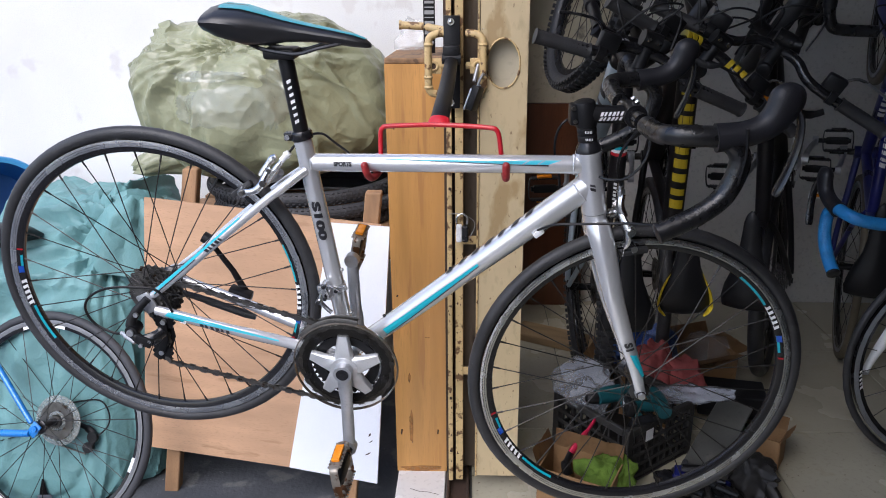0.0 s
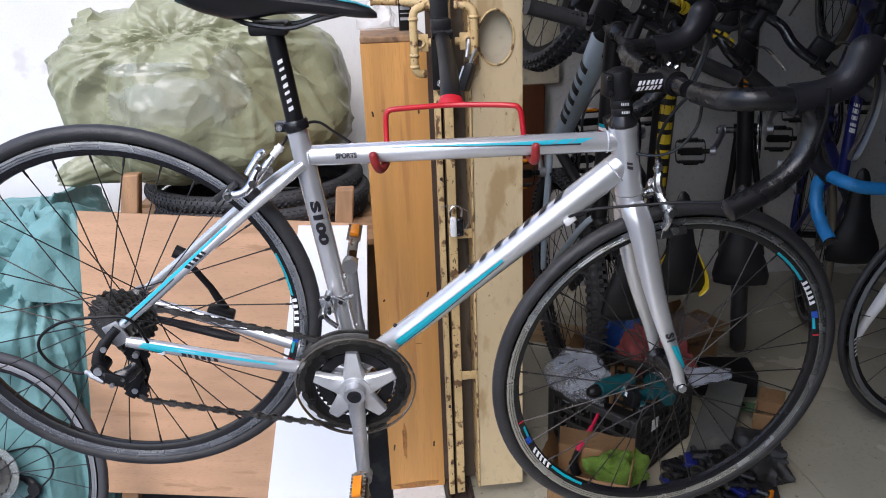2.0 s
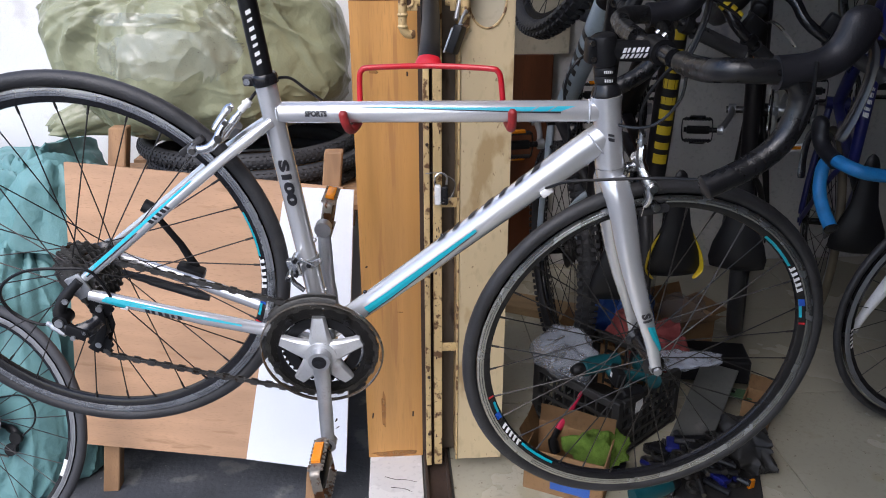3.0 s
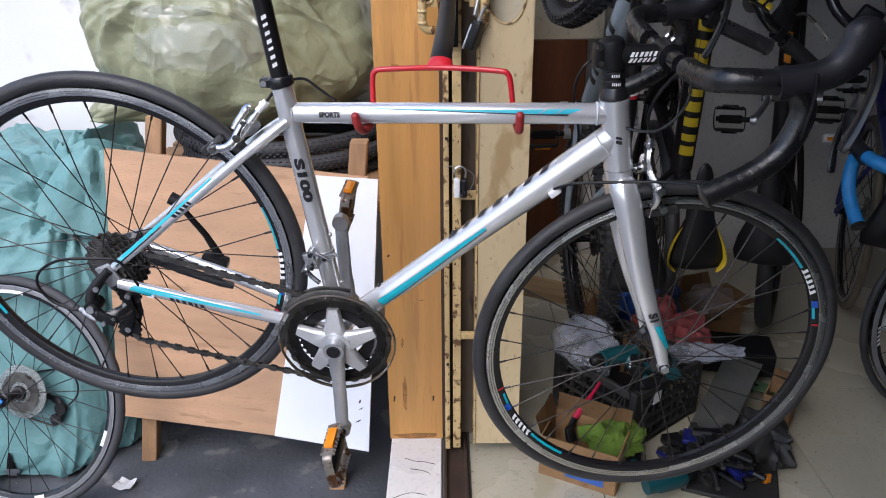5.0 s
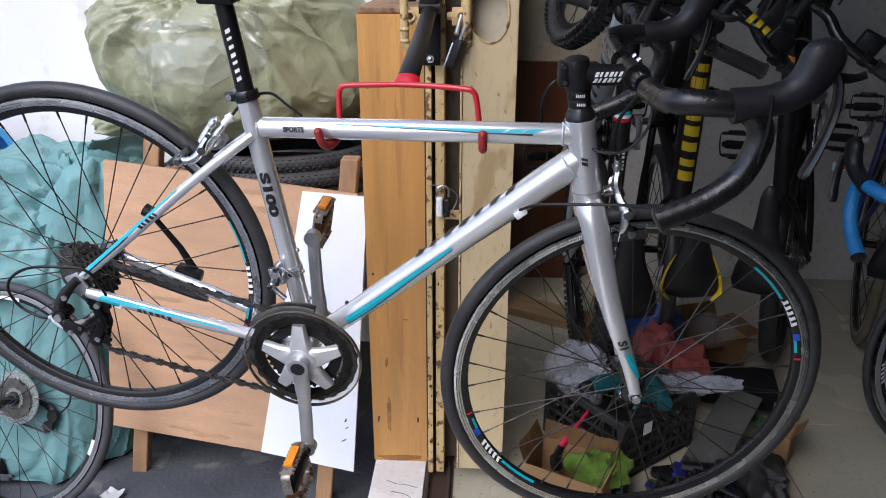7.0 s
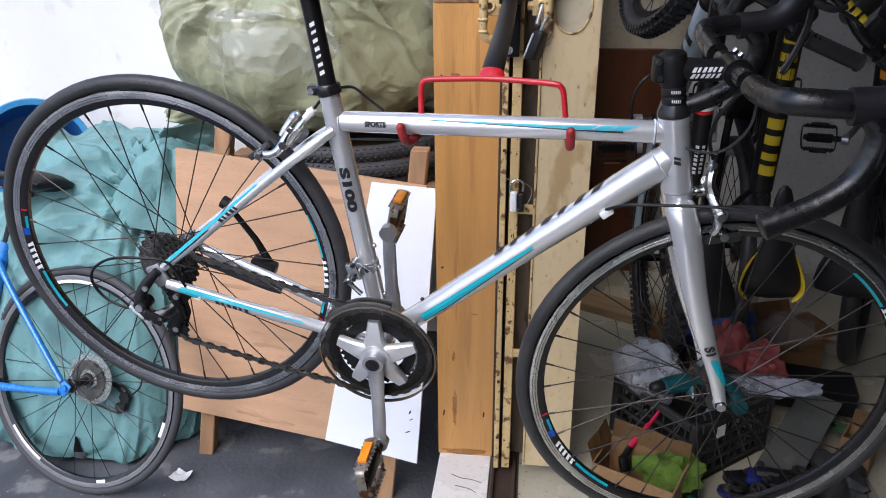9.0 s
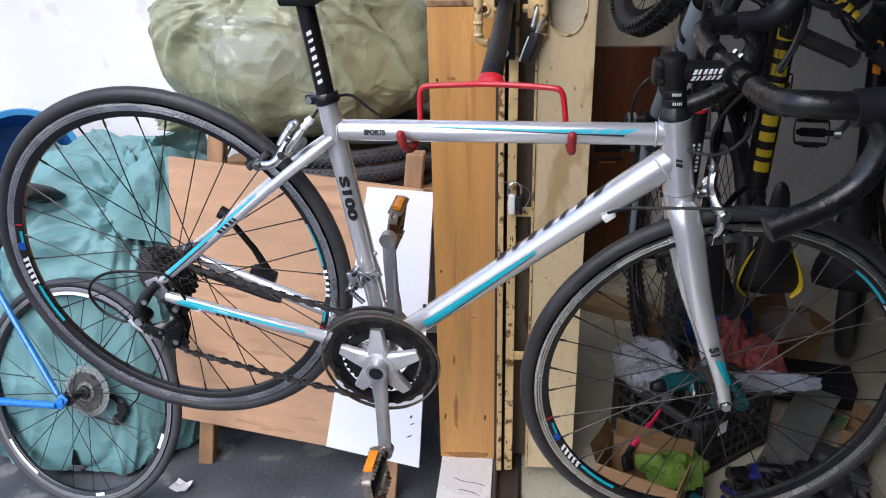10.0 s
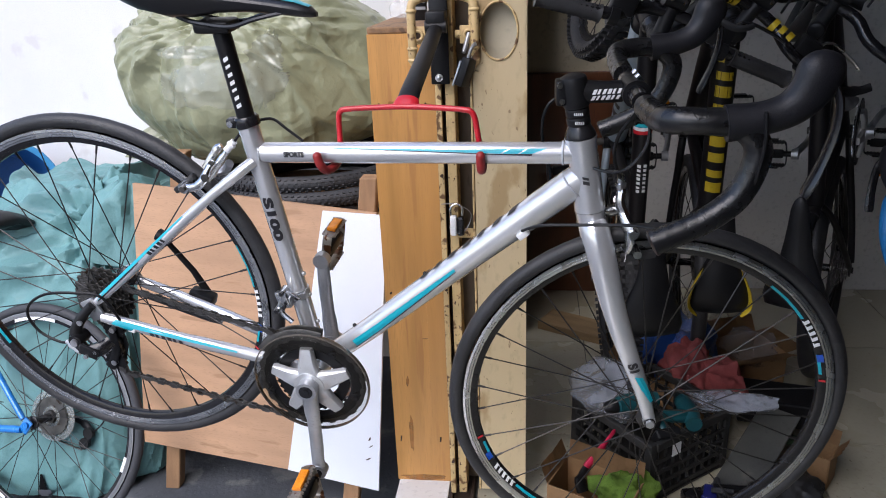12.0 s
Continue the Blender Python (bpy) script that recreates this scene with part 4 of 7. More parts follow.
def blue_tub():
    ax = Vector((0.62, -0.75, 0.2)).normalized()
    m = Matrix.Translation((-1.69, 2.76, 0.76)) @ ax.to_track_quat("Y", "Z").to_matrix().to_4x4()
    t = thing("plastic_tub", "round blue plastic tub lying on its side by the wall", "tub", m)
    b = mesh()
    revolve(b, [(0.0, -0.12), (0.12, -0.12), (0.135, -0.11), (0.168, 0.1), (0.164, 0.1), (0.13, -0.104), (0.0, -0.112)], (0, 0, 0), 48, closed=False)
    part("shell", b, mat("blue_plastic", (0.012, 0.1, 0.3), 0.4, 0, 0.15, 8, 120, 0.1), t)
    b = mesh()
    revolve(b, [(0.164, 0.094), (0.182, 0.092), (0.186, 0.1), (0.182, 0.106), (0.164, 0.104)], (0, 0, 0), 48)
    part("rim", b, mat("pale_blue_rim", (0.05, 0.26, 0.5), 0.4, 0, 0.15, 8, 120, 0.1), t, "paler blue rim")


blue_tub()

# ---- bicycles ----
# In a bicycle's own axes x is forward, y to its left, z up; the origin is the bottom bracket.
RIGHT = (0, -1, 0)
REAR, FRONT = Vector((-0.386, 0, 0.139)), Vector((0.574, 0, -0.039))
HEAD_TOP, HEAD_LOW = Vector((0.455, 0, 0.447)), Vector((0.472, 0, 0.334))
AXIS = (HEAD_TOP - HEAD_LOW).normalized()


def steering(deg):
    return Matrix.Translation(HEAD_LOW) @ Matrix.Rotation(radians(deg), 4, AXIS) @ Matrix.Translation(-HEAD_LOW)


def rim_half(d):
    """Half the width of a rim, d below the tyre's edge."""
    return 0.0095 - 0.0045 * max(0, min(1, (d - 0.013) / 0.008))


def wheel(parent, centre, m, tyre_mat=RUBBER, R=0.334, spokes=24, fat=0.0125, track=True, marks=(), hub_w=0.05, spoke_mat=SPOKE, fine=True, knobs=0, phase=0.5):
    """A spoked wheel in the plane y = 0 about centre."""
    c = Vector(centre)
    hub = mesh()
    revolve(hub, [(0.004, -hub_w - 0.012), (0.009, -hub_w - 0.012), (0.009, -hub_w), (0.02, -hub_w + 0.004), (0.02, -hub_w + 0.008), (0.012, -hub_w + 0.014), (0.012, hub_w - 0.014),
                  (0.02, hub_w - 0.008), (0.02, hub_w - 0.004), (0.009, hub_w), (0.009, hub_w + 0.012), (0.004, hub_w + 0.012)], c, 16)
    w = part("wheel", hub, BLACK_GLOSS, parent, "spoked wheel with its hub", m=m)
    seg = 72 if fine else 48
    t = mesh()
    rr = R - fat
    prof = [(rr + fat * math.cos(a), fat * 1.02 * math.sin(a)) for a in [i * math.pi / 6 - 0.3 for i in range(12)]]
    revolve(t, prof, c, seg)
    if knobs:
        for i in range(knobs):
            a = 2 * math.pi * i / knobs
            for y, da in ((0.45 * fat, 0), (-0.45 * fat, 0.5), (1.0 * fat, 0.5), (-1.0 * fat, 0)):
                aa = a + da * 2 * math.pi / knobs
                rk = rr + math.sqrt(max(0.05, 1 - (y / fat / 1.1) ** 2)) * fat
                box(t, (0.008, fat * 0.6, 0.012), c + Vector((rk * math.cos(aa), y, rk * math.sin(aa))), 0, Matrix.Rotation(-aa, 4, "Y"))
    part("tyre", t, tyre_mat, w, m=m)
    r = mesh()
    ri = R - 0.0275 if track else rr - fat * 0.8
    revolve(r, [(ri + 0.002, -0.0095), (ri - 0.013, -0.0095), (ri - 0.021, -0.005), (ri - 0.0225, 0), (ri - 0.021, 0.005), (ri - 0.013, 0.0095), (ri + 0.002, 0.0095)], c, seg)
    rim = part("rim", r, BLACK_GLOSS, w, m=m)
    if track:
        r = mesh()
        for s in (-1, 1):
            revolve(r, [(ri + 0.003, s * 0.0092), (ri + 0.003, s * 0.0108), (ri - 0.001, s * 0.0113), (ri - 0.0016, s * 0.0098), (ri - 0.0026, s * 0.0113), (ri - 0.0052, s * 0.0113), (ri - 0.0058, s * 0.0098), (ri - 0.0068, s * 0.0113), (ri - 0.0095, s * 0.0108), (ri - 0.0095, s * 0.0092)], c, seg)
        part("brake_track", r, ALLOY if fine else GREYTRACK, w, "bare alloy braking track", m=m)
    me_parts = []
    for i in range(spokes):
        s = -1 if i % 2 else 1
        k = i // 2
        a_rim = 2 * math.pi * (i + phase) / spokes
        a_hub = a_rim + (1.15 if k % 2 else -1.15)
        p = c + Vector((0.018 * math.cos(a_hub), s * (hub_w - 0.006), 0.018 * math.sin(a_hub)))
        q = c + Vector(((ri - 0.0195) * math.cos(a_rim), s * 0.003, (ri - 0.0195) * math.sin(a_rim)))
        me_parts.append((p, q))
    if fine:
        for p, q in me_parts:
            b = mesh()
            rod(b, p, q, 0.00115, n=5)
            rod(b, q + (p - q) * 0.055, q, 0.002, n=5)
            part("spoke", b, spoke_mat, w, m=m)
    else:
        b = mesh()
        for p, q in me_parts:
            rod(b, p, q, 0.0013, n=4)
        part("spokes", b, spoke_mat, w, m=m)["kind"] = "stuff"
    for a, n, col in marks:
        b = mesh()
        for s in (-1,):
            for i in range(n):
                aa = radians(a) + i * 0.042
                x = 0.030
                for rin, rout, w0, w1, sl in ((0.0205, 0.0115, 0, x * 0.75, 0.012), (0.0205, 0.0192, 0, 0.036, 0.0)):
                    vs = []
                    for r_, a_ in ((ri - rin, aa + w0), (ri - rin, aa + w1), (ri - rout, aa + w1 + sl), (ri - rout, aa + w0 + sl)):
                        yy = s * (rim_half(ri - r_) + 0.0011)
                        vs.append(b.verts.new(c + Vector((r_ * math.cos(a_), yy, r_ * math.sin(a_)))))
                    b.faces.new(vs)
        part("rim_mark", b, col, w, m=m, smooth=False)
    return w


def arc_mark(w, c, a0, a1, d0, d1, col, m, lift=0.0009):
    b = mesh()
    ri = 0.334 - 0.0275
    n = max(3, int(abs(a1 - a0) / 4))
    prev = None
    for i in range(n + 1):
        a = radians(a0 + (a1 - a0) * i / n)
        cur = [b.verts.new(Vector(c) + Vector((r * math.cos(a), yy, r * math.sin(a)))) for r, yy in ((ri - d0, -rim_half(d0) - lift), (ri - d1, -rim_half(d1) - lift))]
        if prev:
            b.faces.new((prev[0], prev[1], cur[1], cur[0]))
        prev = cur
    part("rim_stripe", b, col, w, m=m, smooth=False)


RUSTYALLOY = mat("rusty_alloy", (0.3, 0.27, 0.23), 0.45, 0.8, 0.2, 30, 200, 0.2, spots=(0.12, 0.05, 0.02), spot_at=0.52, spot_scale=50)


def pedal(parent, at, out, spin, rusty=False, amber=True):
    """A cage pedal whose axle leaves at along out (+1 or -1 in y)."""
    M = Matrix.Translation(at) @ Matrix.Rotation(radians(spin), 4, "Y")
    b = mesh()
    rod(b, (0, 0, 0), (0, out * 0.1, 0), 0.008, n=10)
    box(b, (0.024, 0.07, 0.018), (0, out * 0.058, 0), 0.005)
    p = part("pedal", b, BLACK, parent, "platform pedal with toothed metal cage and amber reflectors", m=M)
    for s in (-1, 1):
        b = mesh()
        box(b, (0.003, 0.078, 0.019), (s * 0.036, out * 0.06, 0), 0.001)
        for i in range(9):
            for z in (-1, 1):
                box(b, (0.003, 0.004, 0.005), (s * 0.036, out * (0.026 + i * 0.0085), z * 0.0105), 0)
        part("cage_plate", b, RUSTYALLOY if rusty else BLACK, p, "toothed metal plate", m=M)
        b = mesh()
        box(b, (0.007, 0.045, 0.016), (s * 0.0412, out * 0.06, 0), 0.0015)
        part("reflector", b, ORANGE if amber else BLACK_GLOSS, p, "amber plastic reflector" if amber else "dark reflector", m=M)
    for y, bow in ((0.021, -0.006), (0.099, 0.008)):
        b = mesh()
        sweep(b, curve([(-0.036, out * y, 0), (-0.03, out * (y + bow * 0.7), 0), (0, out * (y + bow), 0), (0.03, out * (y + bow * 0.7), 0), (0.036, out * y, 0)], 4), 0.0085, 8, side=(0, 0, 1), squash=0.2)
        part("cage_end", b, RUSTYALLOY if rusty else BLACK, p, m=M)
    return p


def saddle(parent, mat_top, stripe=None, wide=1.0):
    st = [(-0.192, 0.673, 0.045, 0.01), (-0.184, 0.678, 0.064, 0.026), (-0.157, 0.679, 0.068, 0.045), (-0.118, 0.674, 0.06, 0.053), (-0.085, 0.667, 0.047, 0.046), (-0.05, 0.66, 0.034, 0.031),
          (-0.01, 0.653, 0.027, 0.023), (0.03, 0.646, 0.022, 0.019), (0.06, 0.64, 0.019, 0.017), (0.08, 0.634, 0.013, 0.012), (0.088, 0.629, 0.005, 0.006)]
    b = mesh()
    rings = []
    N = 16
    for x, z, w, h in st:
        ring = []
        for j in range(N):
            a = 2 * math.pi * j / N
            ca, sa = math.cos(a), math.sin(a)
            y = w * wide * math.copysign(abs(ca) ** 0.8, ca)
            dz = 0.35 * h * sa if sa > 0 else h * 1.15 * -(abs(sa) ** 1.6) * (0.35 + 0.65 * abs(ca) ** 0.5)
            ring.append(b.verts.new((x, y, z - 0.004 + dz - 0.12 * abs(y))))
        rings.append(ring)
    for p, q in zip(rings, rings[1:]):
        for j in range(N):
            b.faces.new((p[j], p[(j + 1) % N], q[(j + 1) % N], q[j]))
    b.faces.new(rings[0])
    b.faces.new(rings[-1])
    bmesh.ops.subdivide_edges(b, edges=b.edges[:], cuts=1, use_grid_fill=True, smooth=1.0)
    s = part("saddle", b, mat_top, parent, "slim padded black road saddle")
    for y in (-0.022, 0.022):
        b = mesh()
        sweep(b, curve([(-0.122, y * 1.4, 0.636), (-0.105, y * 1.2, 0.626), (-0.085, y, 0.618), (-0.035, y, 0.612), (0.005, y, 0.622), (0.05, y * 0.5, 0.63)]), 0.0036, 7)
        part("rail", b, BLACK_GLOSS, s)
    if stripe:
        b = mesh()
        prev = None
        for i, (x, z, w, h) in enumerate(st[2:-1]):
            cur = []
            for deg in (66, 80, 100, 130, 155):
                ca, sa = math.cos(radians(deg)), math.sin(radians(deg))
                y = w * wide * math.copysign(abs(ca) ** 0.8, ca)
                cur.append(b.verts.new((x, -y - 0.0015 * ca, z - 0.004 + 0.35 * h * sa - 0.12 * abs(y) + 0.0016)))
            if prev:
                for j in range(4):
                    b.faces.new((prev[j], prev[j + 1], cur[j + 1], cur[j]))
            prev = cur
        part("edge_stripe", b, stripe, s, "turquoise vinyl stripe")
    return s


def drop_side(s, k=1.0):
    """The path of one side of a drop bar; s is -1 for the right side."""
    return [(0.527, s * 0.03, 0.512), (0.527, s * 0.11, 0.514), (0.528, s * 0.165, 0.52), (0.536, s * 0.197, 0.527), (0.565, s * 0.211, 0.529), (0.597, s * 0.215, 0.527), (0.621, s * 0.217, 0.513), (0.629, s * 0.219, 0.487),
            (0.612, s * 0.222, 0.442), (0.575, s * 0.225, 0.411), (0.52, s * 0.228, 0.386)]


def drop_bar(parent, m, tape=TAPE, hoods=True):
    b = mesh()
    rod(b, (0.527, -0.06, 0.512), (0.527, 0.06, 0.512), 0.0135, n=14)
    bar = part("handlebar", b, BLACK_GLOSS, parent, "drop handlebar wrapped in tape", m=m)
    for s in (-1, 1):
        b = mesh()
        P = curve(drop_side(s), 28)[20:]
        # overlapping turns of the tape
        run = [0.0]
        for p_, q_ in zip(P, P[1:]):
            run.append(run[-1] + (q_ - p_).length)
        sweep(b, P, 0.0156, 16, side=(0.2, 0.3, 1), wave=lambda i, j: 1 + 0.016 * ((run[i] / 0.0165 + j / 16) % 1.0))
        part("tape", b, tape, bar, "ribbed grip tape", m=m)
        b = mesh()
        e, d = Vector(P[-1]), (Vector(P[-1]) - Vector(P[-2])).normalized()
        sweep(b, [e, e + d * 0.004, e + d * 0.006], [0.0165, 0.0165, 0.012], 12)
        part("bar_plug", b, BLACK_GLOSS, bar, m=m)
        if not hoods:
            continue
        b = mesh()
        C = curve([(0.59, s * 0.216, 0.527), (0.613, s * 0.217, 0.53), (0.638, s * 0.218, 0.535), (0.661, s * 0.219, 0.546), (0.677, s * 0.22, 0.567), (0.685, s * 0.219, 0.59), (0.688, s * 0.217, 0.606)], 4)
        k = len(C) - 1
        sweep(b, C, [0.0182 * math.sqrt(max(0.03, 1 - max(0, (i / k - 0.74) / 0.26) ** 2)) for i in range(k + 1)], 16, squash=[1.02 + 0.16 * math.exp(-((i / k) / 0.2) ** 2) + 0.42 * math.exp(-((i / k - 0.82) / 0.27) ** 2) for i in range(k + 1)], side=(0, 1, 0))
        h = part("brake_hood", b, HOODRUBBER, bar, "matt black rubber brake hood", m=m)
        b = mesh()
        sweep(b, curve([(0.692, s * 0.222, 0.58), (0.704, s * 0.226, 0.555), (0.704, s * 0.23, 0.52), (0.694, s * 0.233, 0.48), (0.68, s * 0.235, 0.445)], 4), [0.008] * 4 + [0.0095] * 9 + [0.0105] * 3 + [0.008], 8, squash=0.5, side=(0, 1, 0))
        part("brake_lever", b, BLACK_GLOSS, bar, "black brake lever", m=m)
        b = mesh()
        sweep(b, curve([(0.692, s * 0.215, 0.572), (0.715, s * 0.205, 0.558), (0.735, s * 0.2, 0.556), (0.748, s * 0.2, 0.56)], 4), [0.006] * 8 + [0.005] * 5, 7, squash=0.5)
        part("shift_tab", b, BLACK, bar, m=m)
    return bar


def flat_bar(parent, m, w=0.31, grip=RUBBER, rise=0.03, lever_mat=BLACK_GLOSS, back=0.045):
    b = mesh()
    P = [(0.5 - back, -w, 0.52 + rise), (0.515 - back, -0.12, 0.52 + rise), (0.527 - 0.7 * back, -0.05, 0.514), (0.527 - 0.7 * back, 0.05, 0.514), (0.515 - back, 0.12, 0.52 + rise), (0.5 - back, w, 0.52 + rise)]
    sweep(b, curve(P, 5), 0.0125, 10)
    bar = part("handlebar", b, BLACK_GLOSS, parent, "flat black handlebar", m=m)
    for s in (-1, 1):
        b = mesh()
        p, q = Vector((0.5 - back, s * (w + 0.005), 0.52 + rise)), Vector((0.508 - back, s * (w - 0.125), 0.52 + rise))
        ps = [p.lerp(q, i / 24) for i in range(25)]
        sweep(b, ps, [0.0158 + (0.0012 if i % 2 else 0) + (0.003 if i in (0, 24) else 0) for i in range(25)], 12)
        part("grip", b, grip, bar, "ribbed rubber grip", m=m)
        b = mesh()
        c = Vector((0.512 - back, s * (w - 0.15), 0.52 + rise))
        rod(b, c + Vector((0, -0.009, 0)), c + Vector((0, 0.009, 0)), 0.019, n=12)
        box(b, (0.045, 0.05, 0.026), c + Vector((0.028, -s * 0.012, -0.008)), 0.006)
        sh = part("shifter", b, BLACK, bar, "trigger shifter", m=m)
        b = mesh()
        sweep(b, curve([c + Vector((0.035, 0, -0.012)), c + Vector((0.062, s * 0.03, -0.02)), c + Vector((0.058, s * 0.09, -0.02)), c + Vector((0.05, s * 0.12, -0.018))], 4), 0.006, 7, squash=0.6)
        part("brake_lever", b, lever_mat, bar, "brake lever", m=m)
    return bar


def down_radius(f):
    """Half the thickness of the down tube, from the bottom bracket (0) to the head (1)."""
    return (0.0192 + 0.0028 * f + 0.0045 * max(0, (f - 0.45) / 0.55) ** 2) * (1 - 0.12 * max(0, (f - 0.88) / 0.12))


def frame_tubes(parent, paint, stay_paint=None, k=1.0):
    """Welded frame with its stays; returns the frame part and its tubes."""
    T = {"top": ((-0.035, 0, 0.413), (0.452, 0, 0.4215), 0.0165 * k, 0.0165 * k), "down": ((0.012, 0, 0.014), (0.462, 0, 0.387), 0.0194 * k, 0.0243 * k),
         "seat": ((0.0, 0, 0.0), (-0.0485, 0, 0.458), 0.0165, 0.0168), "head": (tuple(HEAD_LOW), tuple(HEAD_TOP), 0.0225, 0.0222)}
    b = mesh()
    sweep(b, [Vector(T["top"][0]).lerp(Vector(T["top"][1]), i / 4) for i in range(5)], [r * k for r in (0.0163, 0.0166, 0.0168, 0.0168, 0.0166)], 20)
    P, Q = Vector(T["down"][0]), Vector(T["down"][1])
    sweep(b, [P.lerp(Q, i / 14) for i in range(15)], [k * min(0.0208, down_radius(i / 14)) for i in range(15)], 24, side=(0, 1, 0), squash=[max(1.0, down_radius(i / 14) / 0.0208) for i in range(15)])
    sweep(b, [T["seat"][0], T["seat"][1]], [0.0165, 0.0168], 20)
    sweep(b, [HEAD_LOW, HEAD_LOW.lerp(HEAD_TOP, 0.06), HEAD_LOW.lerp(HEAD_TOP, 0.12), HEAD_LOW.lerp(HEAD_TOP, 0.9), HEAD_LOW.lerp(HEAD_TOP, 0.95), HEAD_TOP], [0.0235, 0.0235, 0.0222, 0.0222, 0.0235, 0.0235], 22)
    rod(b, (0, -0.036, 0), (0, 0.036, 0), 0.021, n=20)
    # weld beads
    rng = random.Random(3)
    for c, d, r in ((Vector((-0.034, 0, 0.413)), Vector((1, 0, 0.02)), 0.0175), (Vector((0.4305, 0, 0.4212)), Vector((1, 0, 0.02)), 0.0178), (Vector((0.4455, 0, 0.372)), Vector((0.77, 0, 0.64)), 0.0243)):
        d.normalize()
        u = Vector((0, 1, 0))
        v = d.cross(u)
        for i in range(44):
            a = 2 * math.pi * i / 44
            knob(b, c + (r - 0.0012) * (math.cos(a) * u + math.sin(a) * v), 0.0019, (1, 1, 1), 6)
    fr = part("frame", b, paint, parent, "welded alloy frame")
    for s in (-1, 1):
        b = mesh()
        sweep(b, curve([(-0.044, s * 0.014, 0.402), (-0.075, s * 0.03, 0.382), (-0.15, s * 0.044, 0.326), (-0.305, s * 0.058, 0.202), (-0.37, s * 0.064, 0.152)], 5), [0.0082] * 6 + [0.0085] * 10 + [0.0082] * 4 + [0.0075], 12)
        part("seat_stay", b, stay_paint or paint, fr)
        b = mesh()
        sweep(b, curve([(-0.012, s * 0.022, -0.002), (-0.07, s * 0.03, 0.022), (-0.12, s * 0.036, 0.04), (-0.25, s * 0.054, 0.082), (-0.37, s * 0.064, 0.12)], 5), [0.0115] * 8 + [0.0108] * 6 + [0.0095] * 6 + [0.0085], 12, side=(0, 1, 0), squash=1.15)
        part("chain_stay", b, stay_paint or paint, fr)
        b = mesh()
        box(b, (0.03, 0.006, 0.042), (-0.383, s * 0.064, 0.135), 0.0025, Matrix.Rotation(radians(-25), 4, "Y"))
        rod(b, REAR + Vector((0, s * 0.058, 0)), REAR + Vector((0, s * 0.073, 0)), 0.0095, n=14)
        part("dropout", b, ALLOY_DULL if paint is SILVER else paint, fr)
    return fr, T


def fork(parent, m, paint, sus=False):
    b = mesh()
    c = HEAD_LOW - AXIS * 0.012
    sweep(b, [HEAD_LOW - AXIS * 0.001, HEAD_LOW - AXIS * 0.005, c - AXIS * 0.012, c - AXIS * 0.02], [0.0235, 0.0228, 0.0215, 0.018], 20)
    fk = part("fork", b, paint, parent, "fork with two blades", m=m)
    for s in (-1, 1):
        b = mesh()
        if sus:
            q = FRONT + Vector((0, s * 0.06, 0))
            p = c + Vector((0.01, s * 0.06, -0.015))
            sweep(b, [c + Vector((0, s * 0.012, -0.012)), c + Vector((0.004, s * 0.045, -0.014)), p + Vector((0, s * 0.01, 0.012)), p], [0.018, 0.018, 0.021, 0.021], 12)
            sweep(b, [p, p.lerp(q, 0.35), p.lerp(q, 0.36), p.lerp(q, 0.92), q], [0.0155, 0.0155, 0.021, 0.02, 0.015], 14)
        else:
            P = curve([c + Vector((0, s * 0.014, -0.006)), c + Vector((0.012, s * 0.032, -0.045)), c + Vector((0.038, s * 0.042, -0.15)), FRONT + Vector((-0.0215, s * 0.05, 0.085)), FRONT + Vector((0, s * 0.053, 0.004))], 5)
            sweep(b, P, [0.0165, 0.0178, 0.0184, 0.0184, 0.0182, 0.018, 0.0176, 0.0172, 0.0166, 0.0158, 0.015, 0.0142, 0.0133, 0.0124, 0.0116, 0.0108, 0.01, 0.0095, 0.009, 0.0085, 0.0085], 16, side=(0, 1, 0), squash=1.25)
        part("fork_blade", b, paint, fk, m=m)
        b = mesh()
        rod(b, FRONT + Vector((0, s * 0.047, 0)), FRONT + Vector((0, s * 0.058, 0)), 0.0105, n=14)
        rod(b, FRONT + Vector((0, s * 0.058, 0)), FRONT + Vector((0, s * 0.067, 0)), 0.0075, n=6)
        part("axle_nut", b, ALLOY_DULL, fk, m=m)
    return fk


